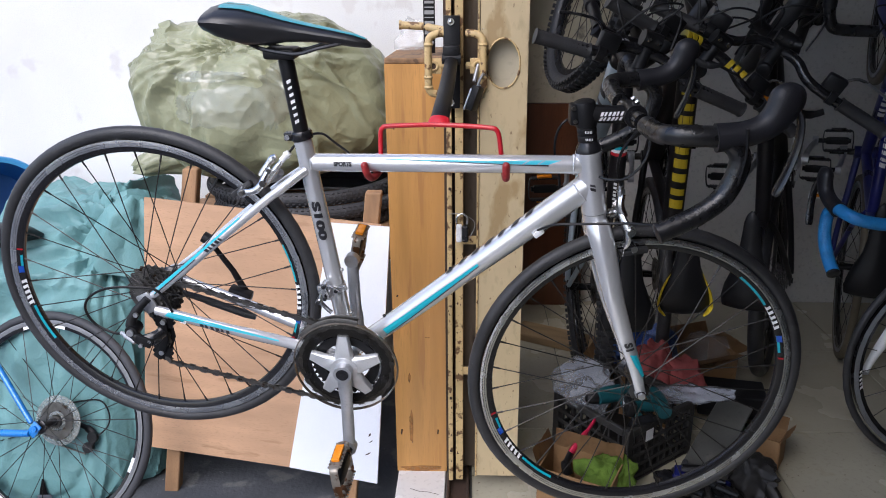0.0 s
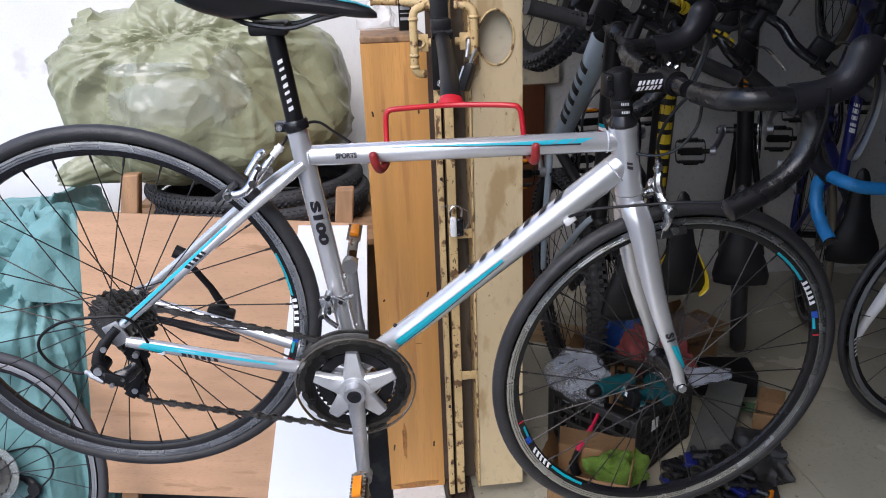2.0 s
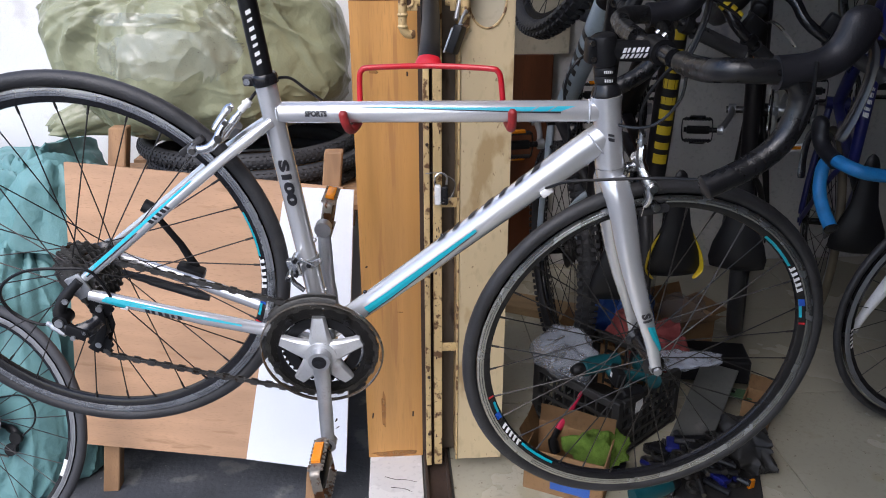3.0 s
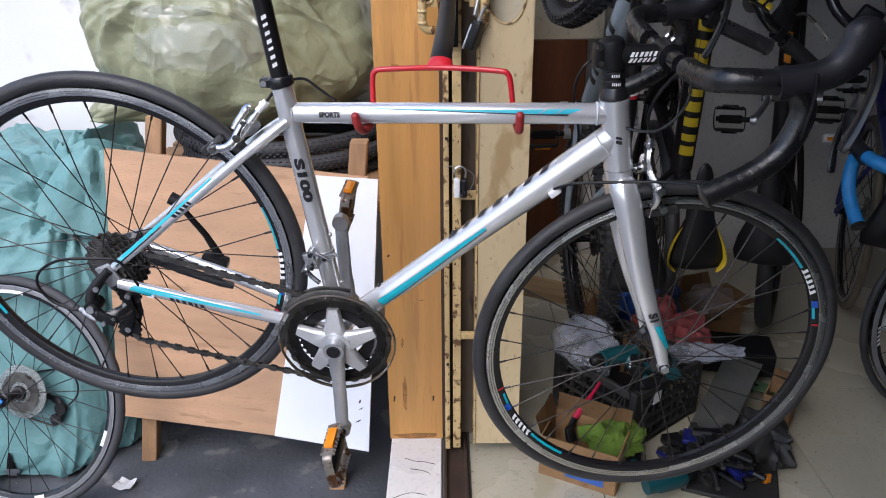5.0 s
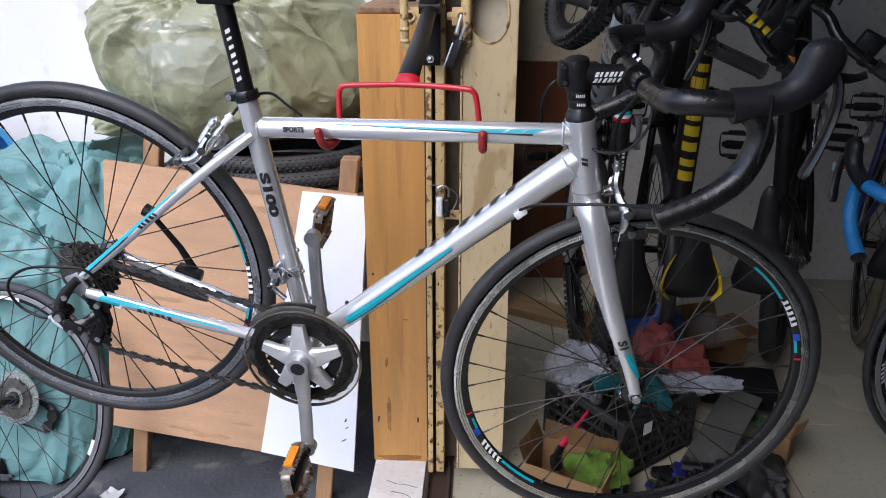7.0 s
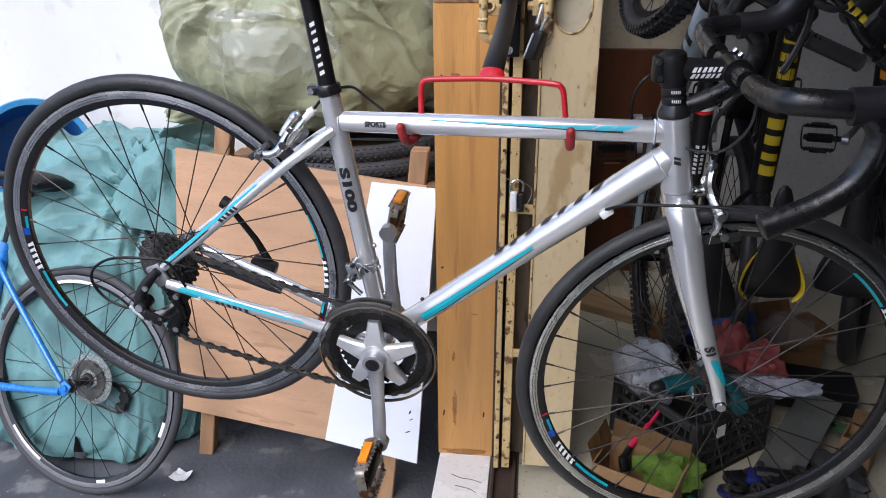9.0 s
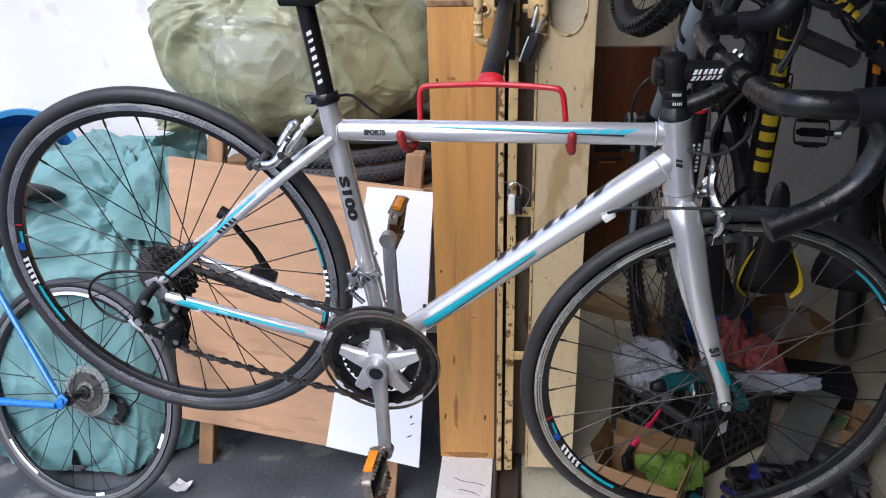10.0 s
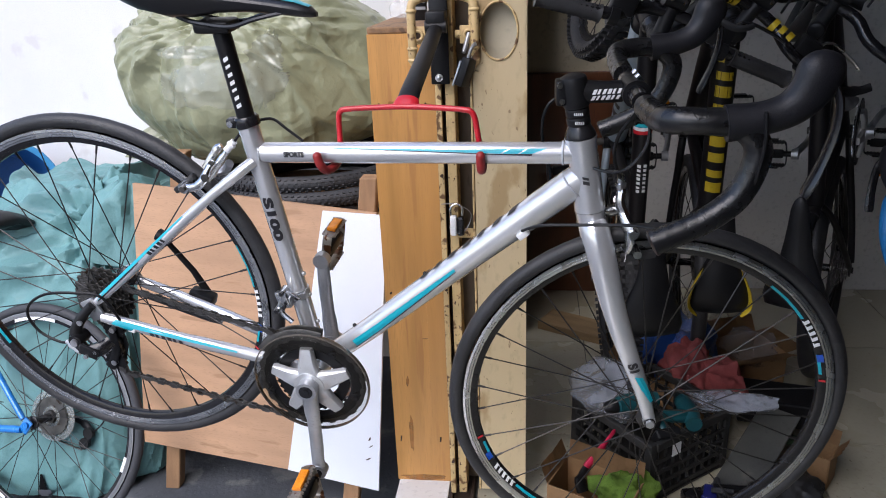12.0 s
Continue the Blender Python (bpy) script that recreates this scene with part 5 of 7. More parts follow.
def stem_parts(parent, m):
    b = mesh()
    t = HEAD_TOP
    sweep(b, [t + AXIS * 0.001, t + AXIS * 0.006, t + AXIS * 0.018], [0.0225, 0.022, 0.0155], 20)
    hs = part("headset", b, BLACK_GLOSS, parent, "glossy black headset cone", m=m)
    for i, h in enumerate((0.0185, 0.0315)):
        b = mesh()
        sweep(b, [t + AXIS * h, t + AXIS * (h + 0.0015), t + AXIS * (h + 0.0105), t + AXIS * (h + 0.012)], [0.016, 0.0168, 0.0168, 0.016], 20)
        sp = part("spacer", b, BLACK, hs, "black headset spacer", m=m)
        b = mesh()
        for k in range(5):
            a = -1.9 + k * 0.16
            u = Vector((math.cos(a), math.sin(a), 0))
            w_ = Vector((-math.sin(a), math.cos(a), 0))
            c = t + AXIS * (h + 0.006) + u * 0.01695
            vs = [b.verts.new(c + w_ * x + AXIS * z) for x, z in ((-0.0009, -0.0022), (0.0006, -0.0022), (0.0009, 0.0022), (-0.0006, 0.0022))]
            b.faces.new(vs)
        part("mark", b, WHITEDECAL, hs, m=m, smooth=False)
    b = mesh()
    z0, z1 = t + AXIS * 0.045, t + AXIS * 0.088
    sweep(b, [z0, z0 + AXIS * 0.003, z1 - AXIS * 0.004, z1, z1 + AXIS * 0.003], [0.0175, 0.019, 0.019, 0.0175, 0.012], 20)
    box(b, (0.016, 0.026, 0.036), z0.lerp(z1, 0.5) + Vector((-0.019, 0, 0)), 0.004)
    P = [z0.lerp(z1, 0.52), Vector((0.49, 0, 0.511)), Vector((0.51, 0, 0.512))]
    sweep(b, P, [0.0165, 0.0155, 0.0155], 16)
    rod(b, (0.527, -0.023, 0.512), (0.527, 0.023, 0.512), 0.0195, n=18)
    st = part("stem", b, BLACK, parent, "black handlebar stem", m=m)
    for s in (-1, 1):
        for z in (0.25, 0.78):
            b = mesh()
            c = z0.lerp(z1, z) + Vector((-0.02, 0, 0))
            rod(b, c + Vector((0, -0.0145, 0)), c + Vector((0, -0.011, 0)), 0.0042, n=10)
            if s < 0:
                part("bolt", b, ALLOY, st, "socket bolt", m=m)
            else:
                b.free()
        b = mesh()
        c = Vector((0.527, s * 0.013, 0.533))
        rod(b, c, c + Vector((0.004, 0, 0.004)), 0.0045, n=10)
        part("bolt", b, ALLOY, st, "socket bolt", m=m)
    return st


def sprockets(parent):
    c = None
    for i in range(7):
        r, y = 0.026 + 0.0048 * i, -0.056 + 0.0058 * i
        b = mesh()
        N = 12 + 2 * i
        prof = []
        for k in range(N * 4):
            a = 2 * math.pi * k / (N * 4)
            rr = r + (0.0038 if k % 4 in (1, 2) else 0)
            prof.append((rr * math.cos(a), rr * math.sin(a)))
        rings = [[b.verts.new(REAR + Vector((x * f, y + d, z * f))) for x, z in prof] for f, d in ((1, -0.0012), (1, 0.0012), (0.55, 0.0012), (0.55, -0.0012))]
        for p, q in zip(rings, rings[1:] + rings[:1]):
            for j in range(len(p)):
                b.faces.new((p[j], p[(j + 1) % len(p)], q[(j + 1) % len(p)], q[j]))
        if c is None:
            bb = mesh()
            rod(bb, REAR + Vector((0, -0.06, 0)), REAR + Vector((0, -0.012, 0)), 0.018, n=20)
            c = part("freewheel", bb, STEEL, parent, "dirty steel freewheel")
        part("sprocket", b, STEEL, c)
    return c


def chain(parent, paths):
    b = mesh()
    for P in paths:
        L = [(P[i + 1] - P[i]).length for i in range(len(P) - 1)]
        tot = sum(L)
        n = int(tot / 0.0127)
        for k in range(n):
            d = (k + 0.5) * tot / n
            i = 0
            while d > L[i]:
                d -= L[i]
                i += 1
            dr = (P[i + 1] - P[i]).normalized()
            c = P[i] + dr * d
            M = Matrix((dr, Vector((0, 1, 0)), dr.cross(Vector((0, 1, 0))))).transposed().to_4x4()
            for s in (-1, 1):
                box(b, (0.0118 if k % 2 else 0.0148, 0.0013, 0.0094 if k % 2 else 0.0058), c + Vector((0, s * (0.0034 if k % 2 else 0.002), 0)), 0.0, M)
            rod(b, c - dr * 0.0062 + Vector((0, -0.0042, 0)), c - dr * 0.0062 + Vector((0, 0.0042, 0)), 0.0027, n=6)
    return part("chain", b, STEEL, parent, "oily steel roller chain", smooth=False)


def crankset(parent, simple=False):
    b = mesh()
    rod(b, (0, -0.075, 0), (0, 0.09, 0), 0.011, n=14)
    cs = part("crankset", b, STEEL, parent, "crankset with two chainrings")

    def ring(name, r0, r1, y, th, teeth, material, label=""):
        b = mesh()
        N = (teeth or 18) * 4
        out = []
        for k in range(N):
            a = 2 * math.pi * k / N
            rr = r1 + (0.0045 if teeth and k % 4 in (1, 2) else 0)
            out.append((rr * math.cos(a), rr * math.sin(a)))
        inn = [(r0 * math.cos(2 * math.pi * k / N), r0 * math.sin(2 * math.pi * k / N)) for k in range(N)]
        rings = [[b.verts.new((x, y + d, z)) for x, z in q] for q, d in ((out, -th), (out, th), (inn, th), (inn, -th))]
        for p, q in zip(rings, rings[1:] + rings[:1]):
            for j in range(N):
                b.faces.new((p[j], p[(j + 1) % N], q[(j + 1) % N], q[j]))
        return part(name, b, material, cs, label)

    ring("inner_chainring", 0.046, 0.0705, -0.038, 0.0012, 38, ALLOY, "bright toothed steel chainring")
    ring("ring_plate", 0.048, 0.0665, -0.0435, 0.0016, 0, BLACK)
    ring("outer_chainring", 0.071, 0.0925, -0.047, 0.0013, 48, BLACK, "black toothed chainring")
    b = mesh()
    for i in range(5):
        a = radians(90 + 72 * i)
        d, w_ = Vector((math.cos(a), 0, math.sin(a))), Vector((-math.sin(a), 0, math.cos(a)))
        rows = []
        for r, w, y in ((0.0, 0.024, -0.063), (0.026, 0.0195, -0.063), (0.045, 0.0155, -0.061), (0.066, 0.012, -0.0565), (0.0735, 0.0105, -0.055)):
            rows.append([b.verts.new(d * r + w_ * x + Vector((0, y + dy, 0))) for x, dy in ((-w, 0.009), (-w, 0.002), (-w * 0.75, -0.002), (w * 0.75, -0.002), (w, 0.002), (w, 0.009))])
        for p, q in zip(rows, rows[1:]):
            for j in range(6):
                b.faces.new((p[j], p[(j + 1) % 6], q[(j + 1) % 6], q[j]))
        b.faces.new(rows[-1])
    rod(b, (0, -0.067, 0), (0, -0.045, 0), 0.027, n=24)
    part("spider", b, SATIN, cs, "five-armed grey alloy spider")
    if not simple:
        g = mesh()
        revolve(g, [(0.0755, -0.0575), (0.078, -0.0605), (0.097, -0.0615), (0.104, -0.056), (0.1055, -0.05), (0.1045, -0.05), (0.102, -0.0555), (0.096, -0.059), (0.078, -0.058)], (0, 0, 0), 72)
        guard = part("chain_guard", g, SMOKED, cs, "smoked clear plastic chain guard disc")
        g = mesh()
        revolve(g, [(0.1035, -0.0572), (0.1058, -0.0565), (0.107, -0.0525), (0.1055, -0.0488), (0.1042, -0.0495)], (0, 0, 0), 72)
        part("guard_lip", g, GUARDLIP, guard)
        for i in range(5):
            a = radians(54 + 72 * i)
            b = mesh()
            c = Vector((0.0825 * math.cos(a), -0.062, 0.0825 * math.sin(a)))
            rod(b, c, c + Vector((0, 0.014, 0)), 0.0045, n=10)
            box(b, (0.013, 0.003, 0.013), c + Vector((0, 0.004, 0)), 0.001)
            part("guard_clip", b, BLACK, cs)
    for s, z, x in ((-1, -0.171, 0.004), (1, 0.171, -0.004)):
        b = mesh()
        y0, y1 = s * (0.074 if s < 0 else 0.072), s * 0.092
        P = [Vector((0, y0, -0.0 * z)), Vector((x * 0.2, y0, z * 0.2)), Vector((x * 0.6, s * 0.08, z * 0.6)), Vector((x * 0.95, y1, z * 0.93)), Vector((x, y1, z))]
        sweep(b, curve(P, 4), [0.0165] * 3 + [0.0145] * 3 + [0.0125] * 5 + [0.012] * 4 + [0.0135] * 2, 14, side=(1, 0, 0), squash=0.62)
        rod(b, (0, y0 - s * 0.012, 0), (0, y0 + s * 0.011, 0), 0.0185, n=20)
        rod(b, (x, y1 - s * 0.009, z), (x, y1 + s * 0.009, z), 0.0148, n=16)
        arm = part("crank_arm", b, ALLOY_DULL, cs, "brushed grey crank arm")
        b = mesh()
        rod(b, (0, y0 + s * 0.0105, 0), (0, y0 + s * 0.0125, 0), 0.0125, n=16)
        rod(b, (0, y0 + s * 0.0125, 0), (0, y0 + s * 0.014, 0), 0.0065, n=6)
        part("crank_bolt", b, BLACK_GLOSS, arm)
    return cs


SMOKED = glassy("smoked_plastic", (0.02, 0.018, 0.014), 0.08, 0.0, 1.5, 0.18)
SMOKED.node_tree.nodes["Principled BSDF"].inputs["Specular IOR Level"].default_value = 0.15
GUARDLIP = mat("brown_grey_plastic", (0.07, 0.06, 0.05), 0.25, 0, 0.15, 20, 200, 0.05, coat=0.5)


def settled(p):
    """The compact frame of this bicycle, a little lower in front than the common pattern."""
    k = max(0, min(1, (p[0] + 0.3) / 0.2))
    return Vector((p[0] - k * 0.018 * max(p[2], 0) * max(0, 1 - 2.2 * p[0]), p[1], p[2] - k * (0.006 + 0.012 * p[0]) * min(1, max(0, p[2] / 0.1))))


def hanging_road_bike():
    bike = thing("road_bicycle", "silver and turquoise road bicycle hanging on red hooks", "bicycle", BIKE)
    ST = steering(7)
    fr, T = frame_tubes(bike, SILVER)
    # turquoise and black lining
    top, down, seat, head = T["top"], T["down"], T["seat"], T["head"]

    def deco(name, quads, tube, col, label=""):
        b = mesh()
        wrap(b, quads, *tube, RIGHT)
        part(name, b, col, fr, label, smooth=False)

    deco("stripe", [((0.105, 0.0125), (0.31, 0.0065), (0.31, 0.0105), (0.105, 0.013)), ((0.31, 0.0065), (0.376, 0.0045), (0.388, 0.0115), (0.31, 0.0105)),
                    ((0.379, 0.0045), (0.402, 0.0045), (0.414, 0.012), (0.391, 0.0115)), ((0.405, 0.0045), (0.422, 0.0045), (0.444, 0.012), (0.417, 0.012))], top, CYAN, "turquoise lining")
    deco("stripe", [((0.12, 0.0115), (0.36, 0.003), (0.355, 0.005), (0.12, 0.0122)), ((0.36, 0.003), (0.422, 0.0015), (0.422, 0.0042), (0.355, 0.0045))], top, BLACKDECAL)
    deco("stripe", [((0.085, -0.008), (0.33, 0.001), (0.33, 0.0055), (0.085, 0.006))], down, CYAN, "turquoise lining")
    deco("stripe", [((0.08, -0.0105), (0.33, -0.001), (0.33, 0.0), (0.08, -0.008))], down, BLACKDECAL)
    deco("maker_mark", bars(0.262, 0.0255, 0.039, 7, 0.032, 0.9, 0.5), down, BLACKDECAL, "large black mark")
    deco("maker_mark", bars(0.045, -0.005, 0.004, 2, 0.008), head, BLACKDECAL)
    lettering("S100", 0.0195, Vector(seat[1]), Vector(seat[0]), 0.0168, 0.0166, RIGHT, 0.118, 0.001, 2.0, BLACKDECAL, fr, "lettering", "black letters")
    lettering("SPORTS", 0.011, top[0], top[1], 0.0166, 0.0168, RIGHT, 0.043, 0.002, 0.85, BLACKDECAL, fr, "lettering", "small black letters")
    ss0, ss1 = Vector((-0.363, -0.063, 0.157)), Vector((-0.15, -0.0445, 0.326))
    cs0, cs1 = Vector((-0.363, -0.064, 0.117)), Vector((-0.12, -0.0365, 0.04))
    b = mesh()
    wrap(b, [((0.0, 0.0005), (0.13, 0.002), (0.13, 0.008), (0.0, 0.007)), ((0.13, 0.002), (0.25, 0.005), (0.25, 0.008), (0.13, 0.008))], ss0, ss1, 0.0082, 0.0087, (0, -1, 0.15))
    part("stripe", b, CYAN, fr, "turquoise lining", smooth=False)
    b = mesh()
    wrap(b, [((0.0, -0.002), (0.12, -0.0005), (0.12, 0.001), (0.0, 0.0))], ss0, ss1, 0.0082, 0.0087, (0, -1, 0.15))
    wrap(b, bars(0.15, -0.0045, 0.0025, 5, 0.0095, -0.4), ss0, ss1, 0.0084, 0.0088, (0, -1, 0.15))
    part("maker_mark", b, BLACKDECAL, fr, smooth=False)
    b = mesh()
    wrap(b, [((0.014, 0.0), (0.056, -0.0065), (0.048, 0.009), (0.02, 0.009)), ((0.05, 0.0005), (0.24, 0.0055), (0.24, 0.0085), (0.048, 0.009))], cs0, cs1, 0.0113, 0.0139, (0, -1, 0.1))
    part("stripe", b, CYAN, fr, "turquoise lining", smooth=False)
    b = mesh()
    wrap(b, [((0.02, -0.002), (0.042, -0.006), (0.06, -0.003), (0.05, -0.0045))], cs0, cs1, 0.0115, 0.0141, (0, -1, 0.1))
    wrap(b, bars(0.085, -0.0055, 0.0015, 6, 0.0105, -0.4), cs0, cs1, 0.0115, 0.0141, (0, -1, 0.1))
    part("maker_mark", b, BLACKDECAL, fr, smooth=False)
    b = mesh()
    box(b, (0.014, 0.008, 0.009), (-0.316, -0.066, 0.098), 0.002, Matrix.Rotation(radians(20), 4, "Y"))
    part("cable_stop", b, WHITEDECAL, fr)
    for y in (-0.0235, 0.0235):
        b = mesh()
        c = Vector(down[0]).lerp(Vector(down[1]), 0.79) + Vector((0.006, y * 0.9, -0.013))
        box(b, (0.02, 0.009, 0.011), c, 0.002, Matrix.Rotation(radians(-40), 4, "Y"))
        part("cable_stop", b, WHITEDECAL, fr, "white plastic cable stop")
    for t_ in (0.47, 0.17):
        b = mesh()
        knob(b, Vector(down[0]).lerp(Vector(down[1]), t_) + Vector((-0.0135, 0, 0.0165)), 0.004, seg=8)
        part("bottle_bolt", b, BLACK_GLOSS, fr)
    for t_ in (0.21, 0.33, 0.42):
        b = mesh()
        knob(b, Vector(seat[0]).lerp(Vector(seat[1]), t_) + Vector((0.018, 0, 0.002)), 0.004, seg=8)
        part("bottle_bolt", b, ALLOY_DULL, fr)
    # front end
    fk = fork(bike, ST, SILVER)
    b = mesh()
    p0 = Vector((0.5105, -0.042, 0.172))
    p1 = FRONT + Vector((-0.0215, -0.05, 0.085))
    d = (p1 - p0).normalized()
    wrap(b, [((0.116, -0.003), (0.15, 0.0), (0.155, 0.012), (0.122, 0.009)), ((0.15, 0.001), (0.178, 0.005), (0.178, 0.012), (0.155, 0.012))], p0, p1, 0.019, 0.0135, RIGHT)
    part("stripe", b, CYAN, fk, "turquoise flash", m=ST, smooth=False)
    lettering("S1", 0.02, p0, p1, 0.0195, 0.0145, RIGHT, 0.086, 0.0, 1.2, BLACKDECAL, fk, "lettering", "black letters").data.transform(ST)
    stm = stem_parts(bike, ST)
    b = mesh()
    wrap(b, bars(0.012, 0.001, 0.0075, 6, 0.0068, 0.5), (0.455, 0, 0.5105), (0.51, 0, 0.512), 0.0163, 0.0158, RIGHT)
    wrap(b, bars(0.010, -0.0075, -0.001, 6, 0.0068, 0.5), (0.455, 0, 0.5105), (0.51, 0, 0.512), 0.0163, 0.0158, RIGHT)
    part("maker_mark", b, WHITEDECAL, stm, "white mark", m=ST, smooth=False)
    drop_bar(bike, ST)
    # wheels
    wf = wheel(bike, FRONT, ST, marks=((22, 5, WHITEDECAL), (208, 5, WHITEDECAL)), spokes=32, phase=0.35)
    wr = wheel(bike, REAR, Matrix(), marks=((-8, 5, WHITEDECAL), (178, 5, WHITEDECAL)), spokes=32, hub_w=0.055, phase=0.0)
    for w, c, m, offs in ((wf, FRONT, ST, (22, 208)), (wr, REAR, Matrix(), (-8, 178))):
        for o in offs:
            arc_mark(w, c, o + 12.5, o + 29, 0.0205, 0.0162, CYAN, m)
            arc_mark(w, c, o - 11, o - 3, 0.0205, 0.0162, CYAN, m)
            arc_mark(w, c, o - 6, o - 3, 0.0204, 0.0112, BLUEDECAL, m, 0.0014)
            arc_mark(w, c, o - 14, o - 13.2, 0.0205, 0.0112, REDTIP, m, 0.0014)
    sprockets(bike)
    cs = crankset(bike)
    pedal(bike, (0.004, -0.1, -0.171), -1, -97, True)
    pedal(bike, (-0.004, 0.1, 0.171), 1, -78, True)
    V = Vector
    up = [V((-0.372 + 0.03, -0.045, 0.152 + 0.03)), V((-0.33, -0.045, 0.172)), V((-0.2, -0.046, 0.138)), V((-0.03, -0.047, 0.094)), V((0.02, -0.047, 0.093))]
    low = [V((-0.383, -0.05, 0.012)), V((-0.365, -0.049, -0.012)), V((-0.2, -0.048, -0.053)), V((-0.02, -0.047, -0.094))]
    midc = [V((-0.4, -0.045, 0.12)), V((-0.385, -0.048, 0.09)), V((-0.365, -0.05, 0.06)), V((-0.362, -0.05, 0.04)), V((-0.385, -0.05, 0.02))]
    arc = [V((0.0935 * math.cos(a), -0.047, 0.0935 * math.sin(a))) for a in [radians(78 - 12 * i) for i in range(29)]]
    chain(bike, [up[1:], low, midc, arc])
    # rear derailleur
    b = mesh()
    sweep(b, curve([(-0.378, -0.07, 0.148), (-0.398, -0.078, 0.128), (-0.412, -0.086, 0.105), (-0.41, -0.09, 0.085)], 4), [0.008] * 4 + [0.0095] * 5 + [0.011] * 4, 10, squash=0.8)
    rod(b, (-0.41, -0.072, 0.088), (-0.41, -0.1, 0.088), 0.0125, n=14)
    der = part("rear_derailleur", b, BLACK, bike, "black rear derailleur")
    b = mesh()
    sweep(b, curve([(-0.414, -0.09, 0.085), (-0.395, -0.095, 0.068), (-0.372, -0.09, 0.07), (-0.358, -0.075, 0.078)], 4), [0.0115] * 5 + [0.014] * 5 + [0.012] * 3, 10, squash=0.85)
    part("derailleur_body", b, BLACK_GLOSS, der)
    b = mesh()
    sweep(b, curve([(-0.439, -0.086, 0.078), (-0.425, -0.09, 0.074), (-0.405, -0.095, 0.066)], 4), [0.004] * 3 + [0.007] * 3 + [0.008] * 3, 8)
    part("cable_barrel", b, ALLOY_DULL, der)
    for c, r_ in (((-0.41, -0.1005, 0.088), 0.007), ((-0.39, -0.107, 0.064), 0.004), ((-0.4, -0.085, 0.12), 0.005), ((-0.372, -0.103, 0.072), 0.0035)):
        b = mesh()
        rod(b, c, (c[0], c[1] - 0.004, c[2]), r_, n=12)
        part("pivot_bolt", b, ALLOY_DULL, der)
    b = mesh()
    box(b, (0.034, 0.006, 0.02), (-0.385, -0.104, 0.072), 0.002, Matrix.Rotation(radians(25), 4, "Y"))
    part("link_plate", b, BLACK, der)
    b = mesh()
    sweep(b, [(-0.366, -0.058, 0.085), (-0.366, -0.058, 0.05), (-0.38, -0.058, 0.02), (-0.392, -0.058, 0.005)], [0.008, 0.0075, 0.008, 0.01], 10, side=(1, 0, 0), squash=0.18)
    sweep(b, [(-0.366, -0.042, 0.085), (-0.366, -0.042, 0.05), (-0.38, -0.042, 0.02), (-0.392, -0.042, 0.005)], [0.012, 0.015, 0.016, 0.013], 10, side=(1, 0, 0), squash=0.18)
    part("derailleur_cage", b, BLACK, der)
    for c in ((-0.364, -0.05, 0.088), (-0.38, -0.05, 0.016)):
        b = mesh()
        prof = []
        for k in range(44):
            rr = 0.0185 + (0.003 if k % 4 in (1, 2) else 0)
            prof.append((rr * math.cos(2 * math.pi * k / 44), rr * math.sin(2 * math.pi * k / 44)))
        rings = [[b.verts.new(V(c) + V((x, d, z))) for x, z in prof] for d in (-0.003, 0.003)]
        for j in range(44):
            b.faces.new((rings[0][j], rings[0][(j + 1) % 44], rings[1][(j + 1) % 44], rings[1][j]))
        b.faces.new(rings[0])
        b.faces.new(rings[1])
        jw = part("jockey_wheel", b, BLACK, der, smooth=False)
        b = mesh()
        rod(b, V(c) + V((0, -0.0105, 0)), V(c) + V((0, -0.003, 0)), 0.0055, n=10)
        part("pulley_bolt", b, ALLOY_DULL, jw, "zinc bolt")
    # front derailleur
    b = mesh()
    sweep(b, [(-0.018, 0, 0.165), (-0.0165, 0, 0.15)], 0.0195, 18)
    box(b, (0.014, 0.022, 0.02), (-0.028, -0.022, 0.152), 0.003)
    fd = part("front_derailleur", b, ALLOY_DULL, bike, "alloy front derailleur")
    b = mesh()
    sweep(b, curve([(-0.035, -0.03, 0.165), (-0.04, -0.036, 0.14), (-0.02, -0.04, 0.12)], 3), 0.0045, 8)
    sweep(b, curve([(-0.04, -0.032, 0.17), (-0.02, -0.035, 0.176), (0.0, -0.036, 0.165)], 3), 0.0022, 7)
    part("link_arm", b, ALLOY, fd)
    b = mesh()
    box(b, (0.02, 0.012, 0.03), (-0.034, -0.03, 0.16), 0.003, Matrix.Rotation(radians(-12), 4, "Y"))
    rod(b, (-0.03, -0.02, 0.176), (-0.03, -0.04, 0.176), 0.006, n=12)
    rod(b, (-0.044, -0.022, 0.142), (-0.044, -0.042, 0.142), 0.0055, n=12)
    part("parallelogram_link", b, ALLOY, fd)
    for c in ((-0.012, -0.021, 0.158), (-0.03, -0.04, 0.176), (-0.044, -0.042, 0.142), (-0.03, -0.04, 0.15)):
        b = mesh()
        rod(b, c, (c[0], c[1] - 0.004, c[2]), 0.004, n=8)
        part("pivot_bolt", b, BLACK_GLOSS, fd)
    b = mesh()
    rod(b, (-0.005, -0.034, 0.172), (0.012, -0.036, 0.178), 0.0022, n=7)
    part("limit_screw", b, ALLOY, fd)
    for y in (-0.054, -0.04):
        b = mesh()
        P = [V((0.1 * math.cos(a), y, 0.101 * math.sin(a) + 0.006)) for a in [radians(72 + 6 * i) for i in range(13)]]
        sweep(b, P, 0.0085, 8, side=(0, 0, 1), squash=0.16)
        part("cage_plate", b, STEEL, fd)
    # seat post and clamp
    b = mesh()
    q0, q1 = V((-0.0478, 0, 0.452)), V((-0.0615, 0, 0.61))
